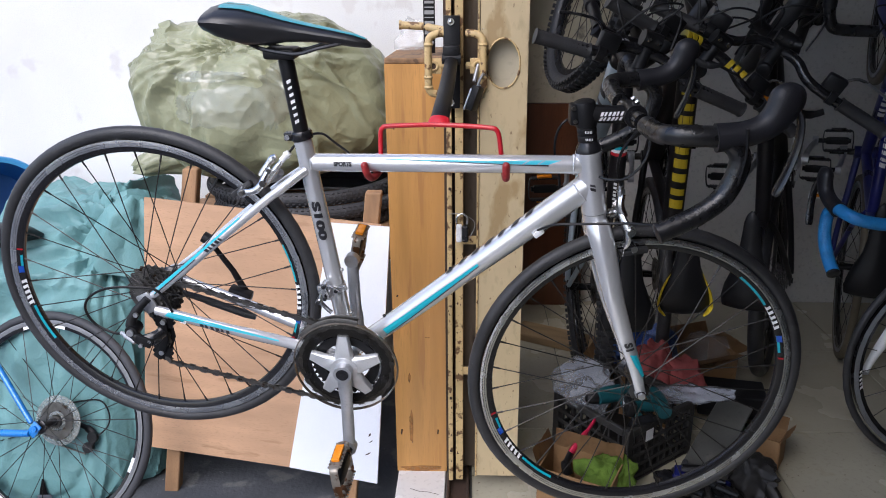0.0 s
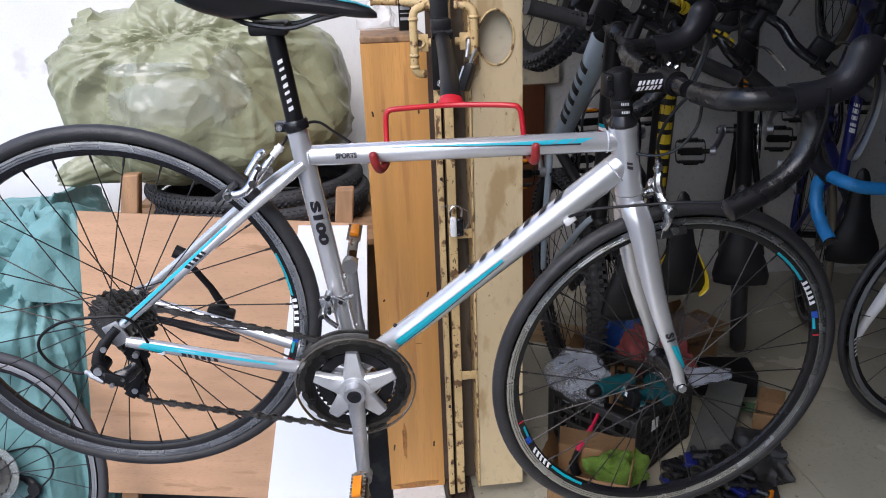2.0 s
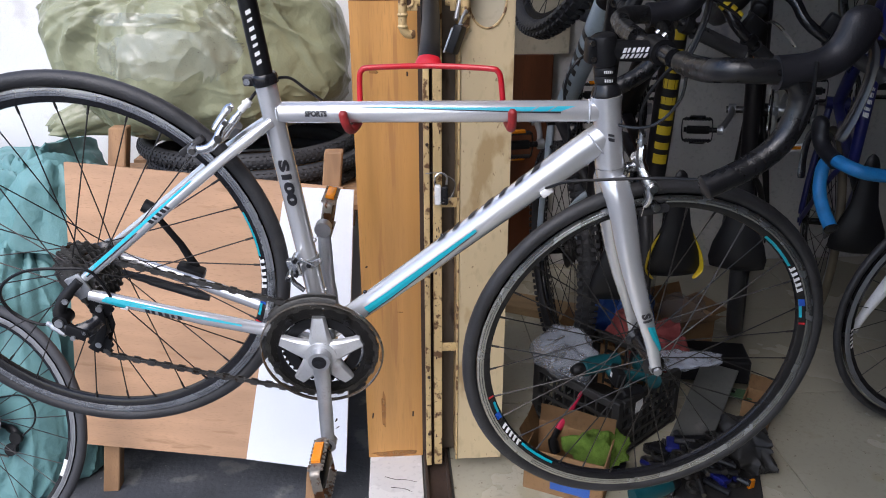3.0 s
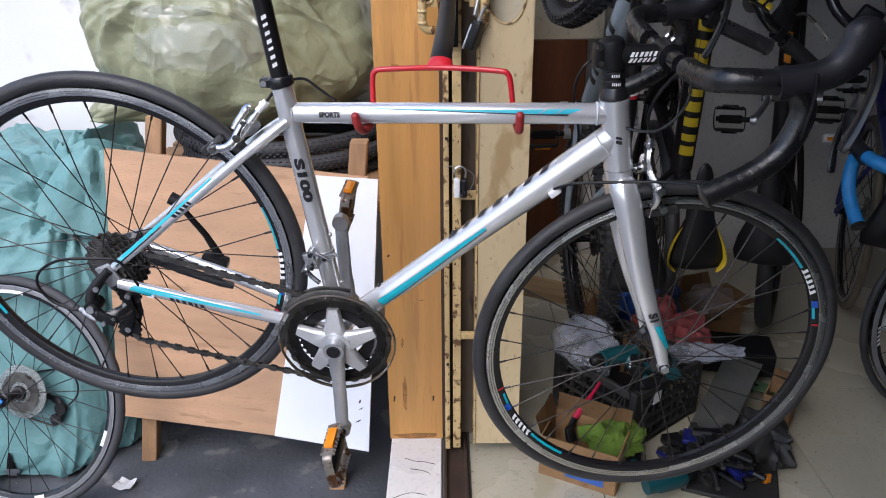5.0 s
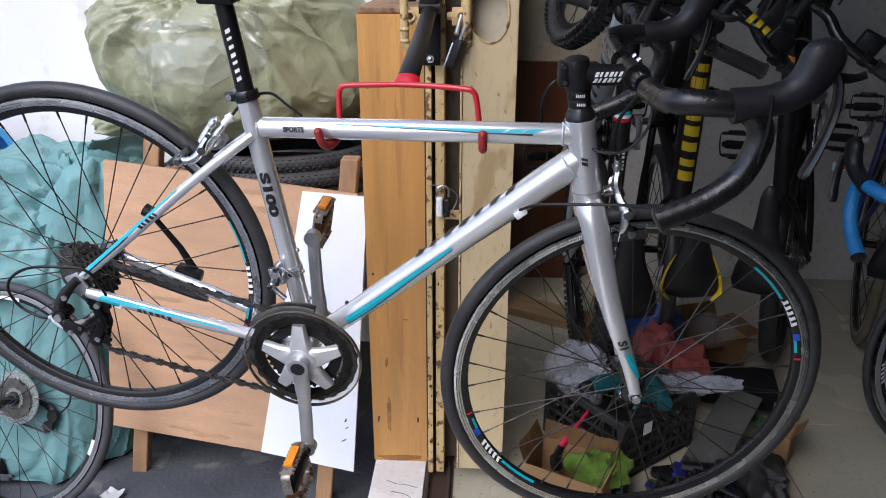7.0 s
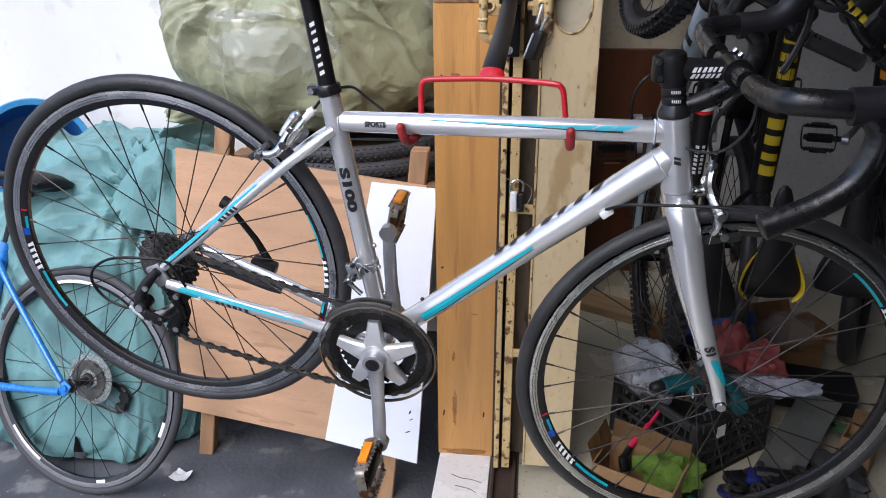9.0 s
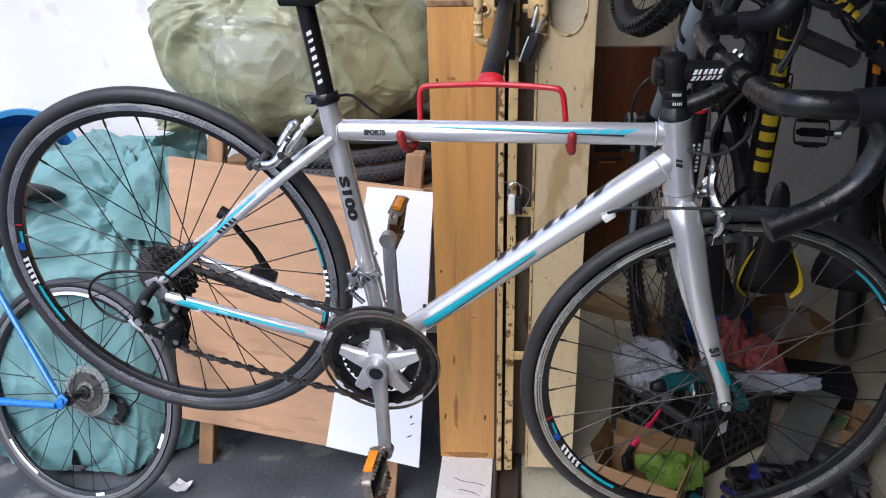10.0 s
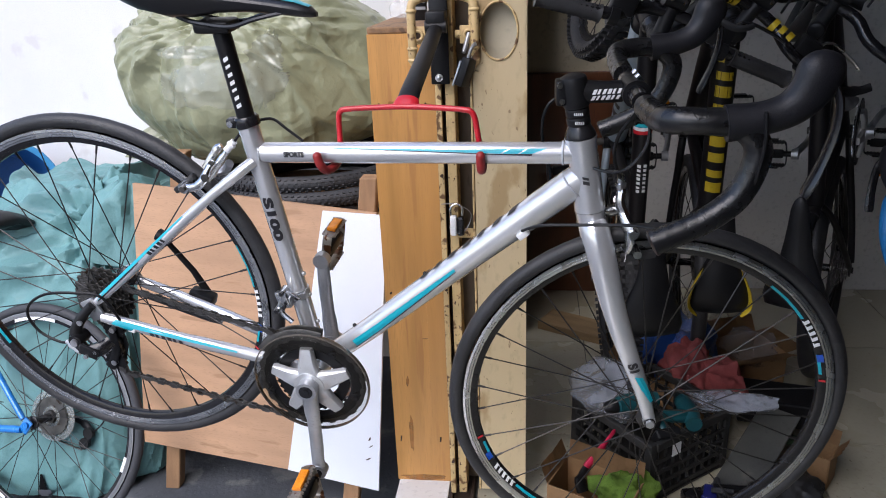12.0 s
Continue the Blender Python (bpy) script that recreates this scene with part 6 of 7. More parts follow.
    sweep(b, [q0, q0.lerp(q1, 0.9), q1], [0.0137, 0.0137, 0.0125], 18)
    box(b, (0.055, 0.046, 0.018), (-0.066, 0, 0.61), 0.005)
    sp = part("seat_post", b, BLACK, bike, "matt black seat post")
    b = mesh()
    wrap(b, bars(0.046, -0.004, 0.0035, 7, 0.0118, -0.45, 0.5), q1, q0, 0.0137, 0.0138, (0.1, -1, 0))
    part("maker_mark", b, WHITEDECAL, sp, "white mark", smooth=False)
    b = mesh()
    sweep(b, [V((-0.0475, 0, 0.456)), V((-0.048, 0, 0.458)), V((-0.0493, 0, 0.47)), V((-0.0497, 0, 0.473))], [0.018, 0.0195, 0.0195, 0.017], 20)
    box(b, (0.018, 0.02, 0.015), (-0.071, 0, 0.462), 0.003)
    sc = part("seat_clamp", b, BLACK_GLOSS, bike, "black seat clamp collar")
    b = mesh()
    rod(b, (-0.073, -0.013, 0.462), (-0.073, 0.013, 0.462), 0.005, n=12)
    part("bolt", b, ALLOY, sc)
    saddle(bike, mat("saddle_vinyl", (0.012, 0.012, 0.014), 0.36, 0, 0.1, 20, 500, 0.15), mat("turquoise_vinyl", (0.0, 0.27, 0.34), 0.35, 0, 0.15, 30, 300, 0.1))
    # rear calliper
    b = mesh()
    sweep(b, curve([(-0.164, -0.034, 0.362), (-0.15, -0.037, 0.363), (-0.136, -0.036, 0.368), (-0.125, -0.032, 0.379), (-0.117, -0.026, 0.394), (-0.108, -0.02, 0.404)], 4), [0.0068] * 8 + [0.0075] * 7 + [0.006] * 6, 10, squash=0.8)
    rod(b, (-0.164, -0.041, 0.362), (-0.164, -0.018, 0.362), 0.0085, n=14)
    rb = part("rear_brake", b, ALLOY, bike, "polished alloy rear brake calliper")
    b = mesh()
    sweep(b, curve([(-0.128, -0.02, 0.372), (-0.112, -0.016, 0.389), (-0.097, -0.011, 0.407), (-0.086, -0.008, 0.42)], 4), [0.0075] * 4 + [0.006] * 5 + [0.0045] * 4, 10, squash=0.8)
    part("brake_arm", b, ALLOY, rb)
    b = mesh()
    sweep(b, curve([(-0.137, -0.004, 0.385), (-0.124, 0.0, 0.402), (-0.112, 0.004, 0.416), (-0.104, 0.006, 0.421)], 4), [0.0055] * 7 + [0.0065] * 3 + [0.005] * 3, 8)
    part("brake_arm", b, ALLOY, rb)
    b = mesh()
    sweep(b, curve([(-0.135, 0.028, 0.365), (-0.12, 0.03, 0.37), (-0.105, 0.02, 0.385)], 4), 0.0075, 8)
    part("brake_arm", b, ALLOY_DULL, rb)
    for c, r_ in (((-0.164, -0.041, 0.362), 0.0052), ((-0.122, -0.035, 0.381), 0.0062), ((-0.111, -0.024, 0.402), 0.0045)):
        b = mesh()
        rod(b, c, (c[0], c[1] - 0.004, c[2]), r_, n=12)
        part("pivot_bolt", b, STEEL, rb, "dark steel bolt")
    b = mesh()
    rod(b, (-0.089, -0.01, 0.418), (-0.074, -0.006, 0.433), 0.0055, n=10)
    rod(b, (-0.081, -0.008, 0.426), (-0.078, -0.007, 0.429), 0.0072, n=10)
    part("barrel_adjuster", b, WHITEDECAL, rb)
    b = mesh()
    box(b, (0.05, 0.012, 0.011), (-0.172, -0.017, 0.362), 0.003, Matrix.Rotation(radians(-35), 4, "Y"))
    part("brake_pad", b, RUBBER, rb)
    # front calliper
    b = mesh()
    rod(b, (0.485, 0, 0.327), (0.515, 0, 0.331), 0.006, n=12)
    rod(b, (0.5, -0.0, 0.329), (0.512, 0, 0.331), 0.009, n=12)
    sweep(b, curve([(0.512, -0.005, 0.345), (0.518, -0.022, 0.33), (0.526, -0.033, 0.31), (0.528, -0.035, 0.29), (0.524, -0.03, 0.278)], 4), [0.008] * 6 + [0.0095] * 6 + [0.008] * 5, 10, squash=0.8)
    fb = part("front_brake", b, ALLOY, bike, "polished alloy front brake calliper", m=ST)
    b = mesh()
    sweep(b, curve([(0.516, -0.012, 0.37), (0.514, -0.018, 0.35), (0.522, -0.02, 0.33)], 4), 0.0075, 8)
    sweep(b, curve([(0.515, 0.005, 0.345), (0.52, 0.022, 0.33), (0.526, 0.033, 0.31), (0.524, 0.03, 0.28)], 4), 0.0085, 8)
    rod(b, (0.53, -0.048, 0.309), (0.53, -0.02, 0.309), 0.0075, n=6)
    rod(b, (0.53, -0.04, 0.309), (0.53, -0.034, 0.309), 0.0105, n=14)
    rod(b, (0.538, -0.048, 0.277), (0.538, -0.02, 0.277), 0.0065, n=10)
    part("brake_arm", b, ALLOY, fb, m=ST)
    b = mesh()
    rod(b, (0.514, -0.014, 0.365), (0.513, -0.014, 0.392), 0.0058, n=10)
    rod(b, (0.5135, -0.014, 0.374), (0.5135, -0.014, 0.379), 0.0082, n=12)
    part("barrel_adjuster", b, ALLOY, fb, m=ST)
    b = mesh()
    box(b, (0.052, 0.013, 0.012), (0.545, -0.019, 0.262), 0.003, Matrix.Rotation(radians(-8), 4, "Y"))
    part("brake_pad", b, RUBBER, fb, m=ST)
    b = mesh()
    rod(b, (0.527, -0.03, 0.3), (0.524, -0.026, 0.255), 0.0012, n=5)
    part("cable_end", b, ALLOY, fb, m=ST)
    # cables
    for nm, P, r, col in (
        ("front_brake_cable", [(0.513, -0.02, 0.392), (0.503, -0.03, 0.423), (0.505, -0.05, 0.462), (0.522, -0.06, 0.495), (0.53, -0.07, 0.507)], 0.0026, BLACK),
        ("rear_brake_cable", [(0.28, 0.016, 0.424), (0.40, 0.03, 0.42), (0.478, -0.02, 0.405), (0.516, -0.06, 0.42), (0.541, -0.08, 0.462), (0.541, -0.09, 0.505), (0.53, -0.1, 0.515)], 0.0023, BLACK_GLOSS),
        ("gear_cable", [(0.372, -0.022, 0.302), (0.40, -0.05, 0.325), (0.452, -0.06, 0.333), (0.525, -0.08, 0.345), (0.59, -0.14, 0.37), (0.64, -0.2, 0.425), (0.655, -0.215, 0.5), (0.652, -0.215, 0.55)], 0.0024, BLACK),
        ("gear_cable", [(0.372, 0.022, 0.302), (0.41, 0.035, 0.36), (0.398, 0.035, 0.44), (0.41, 0.02, 0.49), (0.45, 0.05, 0.5), (0.52, 0.12, 0.5)], 0.0022, BLACK),
        ("rear_brake_cable", [(-0.074, -0.006, 0.433), (-0.062, 0.006, 0.447), (-0.05, 0.022, 0.455), (-0.02, 0.026, 0.46), (0.005, 0.02, 0.445), (0.03, 0.016, 0.427)], 0.0024, BLACK),
        ("gear_cable", [(-0.33, -0.065, 0.098), (-0.352, -0.072, 0.165), (-0.40, -0.078, 0.176), (-0.455, -0.08, 0.172), (-0.494, -0.08, 0.15), (-0.506, -0.08, 0.122), (-0.49, -0.082, 0.092), (-0.455, -0.085, 0.076), (-0.437, -0.086, 0.077)], 0.0026, BLACK),
        ("bare_cable", [(0.36, -0.018, 0.29), (0.055, -0.012, 0.043)], 0.0008, SPOKE_BRIGHT),
    ):
        b = mesh()
        sweep(b, curve(P, 6), r, 7)
        part(nm, b, col, bike)
    # kickstand
    b = mesh()
    sweep(b, [(-0.30, 0.066, 0.215), (-0.262, 0.078, 0.14), (-0.238, 0.078, 0.082)], [0.0055, 0.0065, 0.009], 10, squash=0.7)
    rod(b, (-0.31, 0.066, 0.222), (-0.29, 0.066, 0.21), 0.012, n=10)
    box(b, (0.05, 0.028, 0.024), (-0.25, 0.07, 0.088), 0.005, Matrix.Rotation(radians(20), 4, "Y"))
    ks = part("kickstand", b, BLACK, bike, "folded black plastic kickstand")
    b = mesh()
    sweep(b, [(-0.41, 0.078, 0.09), (-0.345, 0.08, 0.068), (-0.25, 0.08, 0.035)], [0.0055, 0.0075, 0.008], 8)
    sweep(b, [(-0.345, 0.08, 0.068), (-0.33, 0.08, 0.062), (-0.25, 0.08, 0.033), (-0.228, 0.08, 0.026)], [0.007, 0.0095, 0.0095, 0.007], 10, squash=0.7)
    part("kickstand_leg", b, RUBBER, ks)
    for ob in bike.children_recursive:
        if ob.name.split(".")[0] not in ("wheel", "tyre", "rim", "brake_track", "spoke", "rim_mark", "rim_stripe", "freewheel", "sprocket"):
            for v in ob.data.vertices:
                v.co = settled(v.co)
    return bike


hanging_road_bike()

# ---- other bicycles ----
GUARDDISC = glassy("clear_grey_plastic", (0.26, 0.28, 0.27), 0.3, 0.0, 1.45, 0.5)
LEVEL = Matrix.Rotation(-math.atan2(REAR.z - FRONT.z, FRONT.x - REAR.x), 4, "Y") @ Matrix.Translation(-REAR)


def plain_bike(m, label, paint, bar, steer, tape=TAPE, fork_paint=None, sus=True, R=0.334, fat=0.0125, tyre=RUBBER, seat_mat=None, seat_trim=None, crank=0, lever=BLACK_GLOSS, track=False, knobs=0, bar_w=0.3, group="stored bicycles", marks=None, mark_mat=YELLOW, name="stored_bicycle", disc=False, k=None, front_wheel=True, bar_low=0.0, amber=False, bar_marks=(), stay_paint=None):
    bike = thing(name, label, "bicycle", m, group)
    ST = steering(steer)
    fr, T = frame_tubes(bike, paint, stay_paint, k or (1.3 if sus else 1.0))
    fork(bike, ST, fork_paint or paint, sus)
    stem_parts(bike, ST @ Matrix.Translation(AXIS * -bar_low))
    if bar == "drop":
        drop_bar(bike, ST @ Matrix.Translation(AXIS * -bar_low), tape)
    else:
        hb = flat_bar(bike, ST, bar_w, lever_mat=lever)
        for y0, y1 in bar_marks:
            b = mesh()
            x_ = 0.4955
            for k_ in range(3):
                a, e = y0 + (y1 - y0) * k_ / 3, y0 + (y1 - y0) * (k_ + 0.62) / 3
                sweep(b, [(x_ - 0.13 * max(0, abs(q) - 0.05), q, 0.514 + 0.45 * max(0, abs(q) - 0.05)) for q in (a, e)], 0.0142, 12)
            part("bar_mark", b, mark_mat, hb, "printed mark", m=ST)
    if front_wheel:
        wheel(bike, FRONT, ST, tyre, R, 28, fat, track, fine=False, knobs=knobs)
    wheel(bike, REAR, Matrix(), tyre, R, 28, fat, track, fine=False, knobs=knobs)
    crankset(bike, True)
    sprockets(bike)
    if disc:
        b = mesh()
        revolve(b, [(0.02, -0.02), (0.076, -0.027), (0.0765, -0.029), (0.02, -0.022)], REAR, 40)
        part("spoke_guard", b, GUARDDISC, bike, "clear grey plastic spoke guard disc")
        b = mesh()
        sweep(b, curve([REAR + Vector(p) for p in ((-0.006, -0.07, -0.012), (-0.045, -0.075, -0.014), (-0.085, -0.074, -0.022), (-0.1, -0.07, -0.045), (-0.092, -0.066, -0.075))], 5), [0.008] * 8 + [0.012] * 7 + [0.009] * 6, 10, squash=0.7)
        for x, z in ((-0.098, -0.035), (-0.09, -0.07)):
            rod(b, REAR + Vector((x, -0.074, z)), REAR + Vector((x, -0.062, z)), 0.017, n=18)
        part("rear_derailleur", b, BLACK, bike, "black rear derailleur")
        b = mesh()
        sweep(b, curve([REAR + Vector(p) for p in ((-0.11, -0.07, -0.03), (-0.135, -0.075, 0.01), (-0.13, -0.075, 0.05), (-0.095, -0.072, 0.08), (-0.03, -0.068, 0.06), (0.1, -0.06, 0.0))], 6), 0.0026, 7)
        part("gear_cable", b, BLACK, bike)
        for a0, a1 in ((-72, -46), (183, 192), (241, 247), (60, 88)):
            b = mesh()
            revolve(b, [(0.287, 0.0105), (0.296, 0.0107), (0.296, 0.0101), (0.287, 0.0099)], REAR, 24, a0=radians(a0), a1=radians(a1))
            part("rim_mark", b, WHITEDECAL, bike, "white printed mark")
        b = mesh()
        sweep(b, [REAR + Vector((-0.09, -0.06, -0.088)), REAR + Vector((0.35, -0.06, -0.09))], 0.003, 6)
        part("chain_run", b, STEEL, bike, "oily chain")
    pedal(bike, (0.004, -0.1, -0.171), -1, crank, amber=amber)
    pedal(bike, (-0.004, 0.1, 0.171), 1, crank, amber=amber)
    b = mesh()
    sweep(b, [(-0.0478, 0, 0.45), (-0.0615, 0, 0.61)], 0.0137, 14)
    box(b, (0.055, 0.046, 0.018), (-0.066, 0, 0.61), 0.005)
    part("seat_post", b, BLACK, bike)
    sd = saddle(bike, seat_mat or BLACK, None, 1.05)
    sd["label"] = "padded black saddle"
    if seat_trim:
        for s in (-1, 1):
            b = mesh()
            P = curve([(-0.188, s * 0.05, 0.688), (-0.165, s * 0.069, 0.68), (-0.13, s * 0.066, 0.672), (-0.1, s * 0.055, 0.664), (-0.07, s * 0.042, 0.661)], 4)
            sweep(b, P, [0.003, 0.006, 0.008, 0.0095] + [0.0105] * 6 + [0.009] * 3 + [0.007, 0.005, 0.003, 0.002], 8, squash=0.3, side=(0, s * 0.2, 1))
            part("saddle_trim", b, seat_trim, sd, "yellow patterned trim")
    if marks:
        for tube, face, quads in marks:
            b = mesh()
            wrap(b, quads, *T[tube], face)
            part("maker_mark", b, mark_mat, fr, "bold mark", smooth=False)
    for P in ([(0.52, 0.06, 0.5), (0.58, 0.1, 0.47), (0.56, 0.03, 0.40), (0.45, 0.025, 0.36)], [(0.52, -0.06, 0.5), (0.60, -0.06, 0.46), (0.57, -0.02, 0.39), (0.5, 0, 0.33)], [(0.52, 0.09, 0.53), (0.6, 0.05, 0.56), (0.62, -0.03, 0.52), (0.55, -0.03, 0.42)]):
        b = mesh()
        sweep(b, curve(P, 6), 0.0027, 6)
        part("cable", b, BLACK, bike, m=ST)
    return bike


def upended(x, y, turn=0.0, tip=0.0, z=0.559):
    """The pose of a bicycle on its rear wheel with its front wheel in the air, saddle towards the yard."""
    up = Matrix(((0, -1, 0, 0), (0, 0, -1, 0), (1, 0, 0, 0), (0, 0, 0, 1)))
    return Matrix.Translation((x, y, z)) @ Matrix.Rotation(radians(turn), 4, "Z") @ Matrix.Rotation(radians(tip), 4, "Y") @ up @ LEVEL


UP = (0, 0, 1)
first_bike = plain_bike(upended(0.476, 2.48, 1.6, -1.6, 0.565), "black mountain bicycle with pale marks stood on its rear wheel", BLACKPAINT, "flat", -22, sus=True, fat=0.024, R=0.34, knobs=90, bar_w=0.265, amber=True, stay_paint=PALEBLUE,
           marks=[("head", (1, 0, 0), bars(0.02, -0.012, 0.0, 4, 0.016)), ("head", (1, 0, 0), bars(0.02, 0.004, 0.016, 4, 0.016)), ("top", UP, bars(0.09, -0.012, -0.004, 7, 0.011, 0.2)), ("top", UP, bars(0.09, 0.002, 0.01, 7, 0.011, 0.2))], mark_mat=WHITEDECAL)
first_frame = [o for o in first_bike.children if o.name.startswith("frame")][0]
b = mesh()
wrap(b, [((0.03, -0.084), (0.55, -0.084), (0.55, 0.084), (0.03, 0.084))], (0.012, 0, 0.014), (0.462, 0, 0.387), 0.0262, 0.0312, UP)
part("down_tube_skin", b, PALEBLUE, first_frame, "pale blue painted down tube")
b = mesh()
wrap(b, bars(0.16, -0.022, 0.012, 6, 0.05, 0.3, 0.45), (0.012, 0, 0.014), (0.462, 0, 0.387), 0.0272, 0.0322, (0, 1, 0.2))
part("maker_mark", b, BLACKDECAL, first_frame, "bold black mark", smooth=False)
for k_, col in enumerate((REDTIP, WHITEDECAL, CYAN)):
    b = mesh()
    s_ = 0.24 + 0.009 * k_
    wrap(b, [((s_, -0.03), (s_ + 0.0085, -0.03), (s_ + 0.0085, 0.03), (s_, 0.03))], (-0.035, 0, 0.413), (0.452, 0, 0.4215), 0.0215, 0.0215, UP)
    part("colour_band", b, col, first_frame, smooth=False)
plain_bike(upended(0.709, 2.604, -4, -1.5, 0.565), "black and yellow bicycle stood on its rear wheel", BLACKPAINT, "flat", -36, sus=True, fat=0.02, R=0.34, knobs=0, bar_w=0.3, seat_trim=YELLOW, lever=ALLOY, k=1.75, bar_marks=((-0.1, -0.045), (0.045, 0.1)),
           marks=[("top", UP, bars(0.05, -0.02, 0.02, 9, 0.042, 0.15, 0.34))])
third_bike = plain_bike(upended(1.114, 2.567, -27.5, -3.5, 0.565), "black mountain bicycle with orange marks stood on its rear wheel", BLACKPAINT, "flat", -33, sus=True, fat=0.024, R=0.34, knobs=0, bar_w=0.32, lever=ALLOY,
           marks=[("top", UP, bars(0.3, -0.008, 0.008, 3, 0.03))], mark_mat=ORANGE)
plain_bike(upended(1.45, 2.7, -22, -1), "navy road bicycle with black tape stood on its rear wheel", NAVYPAINT, "drop", -4, sus=False, tyre=TANTYRE, track=True,
           marks=[("top", UP, bars(0.15, -0.008, 0.008, 5, 0.02)), ("down", UP, bars(0.25, -0.01, 0.01, 5, 0.03))], mark_mat=WHITEDECAL)


def standing(x, y, yaw, lean_=0.0, R=0.334, base=FLOOR_IN, nod=0.0):
    """The pose of an upright bicycle; x, y is its rear hub, yaw the way it points."""
    return Matrix.Translation((x, y, base)) @ Matrix.Rotation(radians(yaw), 4, "Z") @ Matrix.Rotation(radians(lean_), 4, "X") @ Matrix.Translation((0, 0, R)) @ Matrix.Rotation(radians(nod), 4, "Y") @ LEVEL


plain_bike(standing(1.22, 1.035, 90, 0, nod=3), "dark road bicycle with blue bar tape, white fork, no front wheel", BLACKPAINT, "drop", 0, BLUETAPE, WHITEDECAL, False, track=True, front_wheel=False, bar_low=0.1)
dark_bike = plain_bike(upended(1.85, 2.62, -28, 0, 0.565), "plain black bicycle stood on its rear wheel among others", BLACKPAINT, "flat", 25, sus=True, fat=0.024, R=0.34, knobs=80, bar_w=0.3)
spare = thing("spare_wheel", "dark spare bicycle wheel with white rim marks among the bicycles", "wheel", Matrix.Translation((1.42, 1.975, 0.559)))
wheel(spare, (0, 0, 0), Matrix(), RUBBER, 0.334, 24, 0.0095, True, ((185, 5, WHITEDECAL), (5, 5, WHITEDECAL)), fine=False)
plain_bike(standing(-1.177, 1.932, 169.7, 16.8, 0.334, -0.019), "bright blue bicycle leaning beside the teal sack", BLUEPAINT, "flat", 0, sus=False, tyre=GREYTYRE, track=True, group="", disc=True)

# pale pedal reflector on the bicycle with orange marks
into = third_bike.matrix_world.inverted()
b = mesh()
box(b, (0.05, 0.012, 0.026), (1.195, 2.500, 0.879), 0.004)
rf = part("reflector", b, WHITEDECAL, third_bike, "pale pedal reflector", m=into)
b = mesh()
box(b, (0.03, 0.004, 0.01), (1.195, 2.500 - 0.0075, 0.879), 0.001)
part("lens", b, ORANGE, rf, "orange lens", m=into)

# ---- clutter on the shop floor ----
CARD = mat("cardboard", (0.25, 0.14, 0.06), 0.8, 0, 0.15, 8, 120, 0.2, spots=(0.17, 0.09, 0.04), spot_at=0.62, spot_scale=10)
CRATEBLACK = mat("dusty_black_plastic", (0.019, 0.0185, 0.018), 0.6, 0, 0.3, 14, 120, 0.2)
TOOLTEAL = mat("teal_tool_plastic", (0.004, 0.06, 0.072), 0.4, 0, 0.12, 14, 200, 0.15)
FILM = mat("milky_plastic_bag", (0.46, 0.5, 0.57), 0.24, 0, 0.12, 8, 1500, 0.01, rvar=0.08, crumple=((13, 0.5, 0.02), (34, 0.25, 0.006)))
FILM.node_tree.nodes["Principled BSDF"].inputs["Alpha"].default_value = 0.42
CLEARBAG = mat("clear_bag", (0.25, 0.25, 0.26), 0.2, 0, 0.2, 12, 200, 0.2, crumple=((70, 0.6, 0.006),))
CLEARBAG.node_tree.nodes["Principled BSDF"].inputs["Alpha"].default_value = 0.2
REDCLOTH = mat("faded_red_cloth", (0.23, 0.045, 0.043), 0.85, 0, 0.2, 12, 300, 0.3)
GREENCLOTH = mat("green_terry_cloth", (0.1, 0.165, 0.028), 0.95, 0, 0.4, 25, 420, 1.0, depth=0.004, spec=0.1)
BLUEBAG = mat("blue_plastic_bag", (0.03, 0.1, 0.36), 0.35, 0, 0.2, 12, 200, 0.2)
GREYPLATE = mat("dusty_grey_plate", (0.075, 0.076, 0.07), 0.4, 0, 0.25, 8, 90, 0.1, spots=(0.13, 0.12, 0.11), spot_at=0.62, spot_scale=9)
PINKTOOL = mat("pink_red_grip", (0.5, 0.015, 0.06), 0.45, 0, 0.1, 20, 200, 0.1)
BROWNWOOD = mat("brown_timber", (0.3, 0.2, 0.1), 0.7, 0, 0.25, 5, 80, 0.2, stretch=(1, 6, 6))
PCB = mat("green_circuit_board", (0.05, 0.11, 0.05), 0.5, 0, 0.3, 40, 200, 0.2)


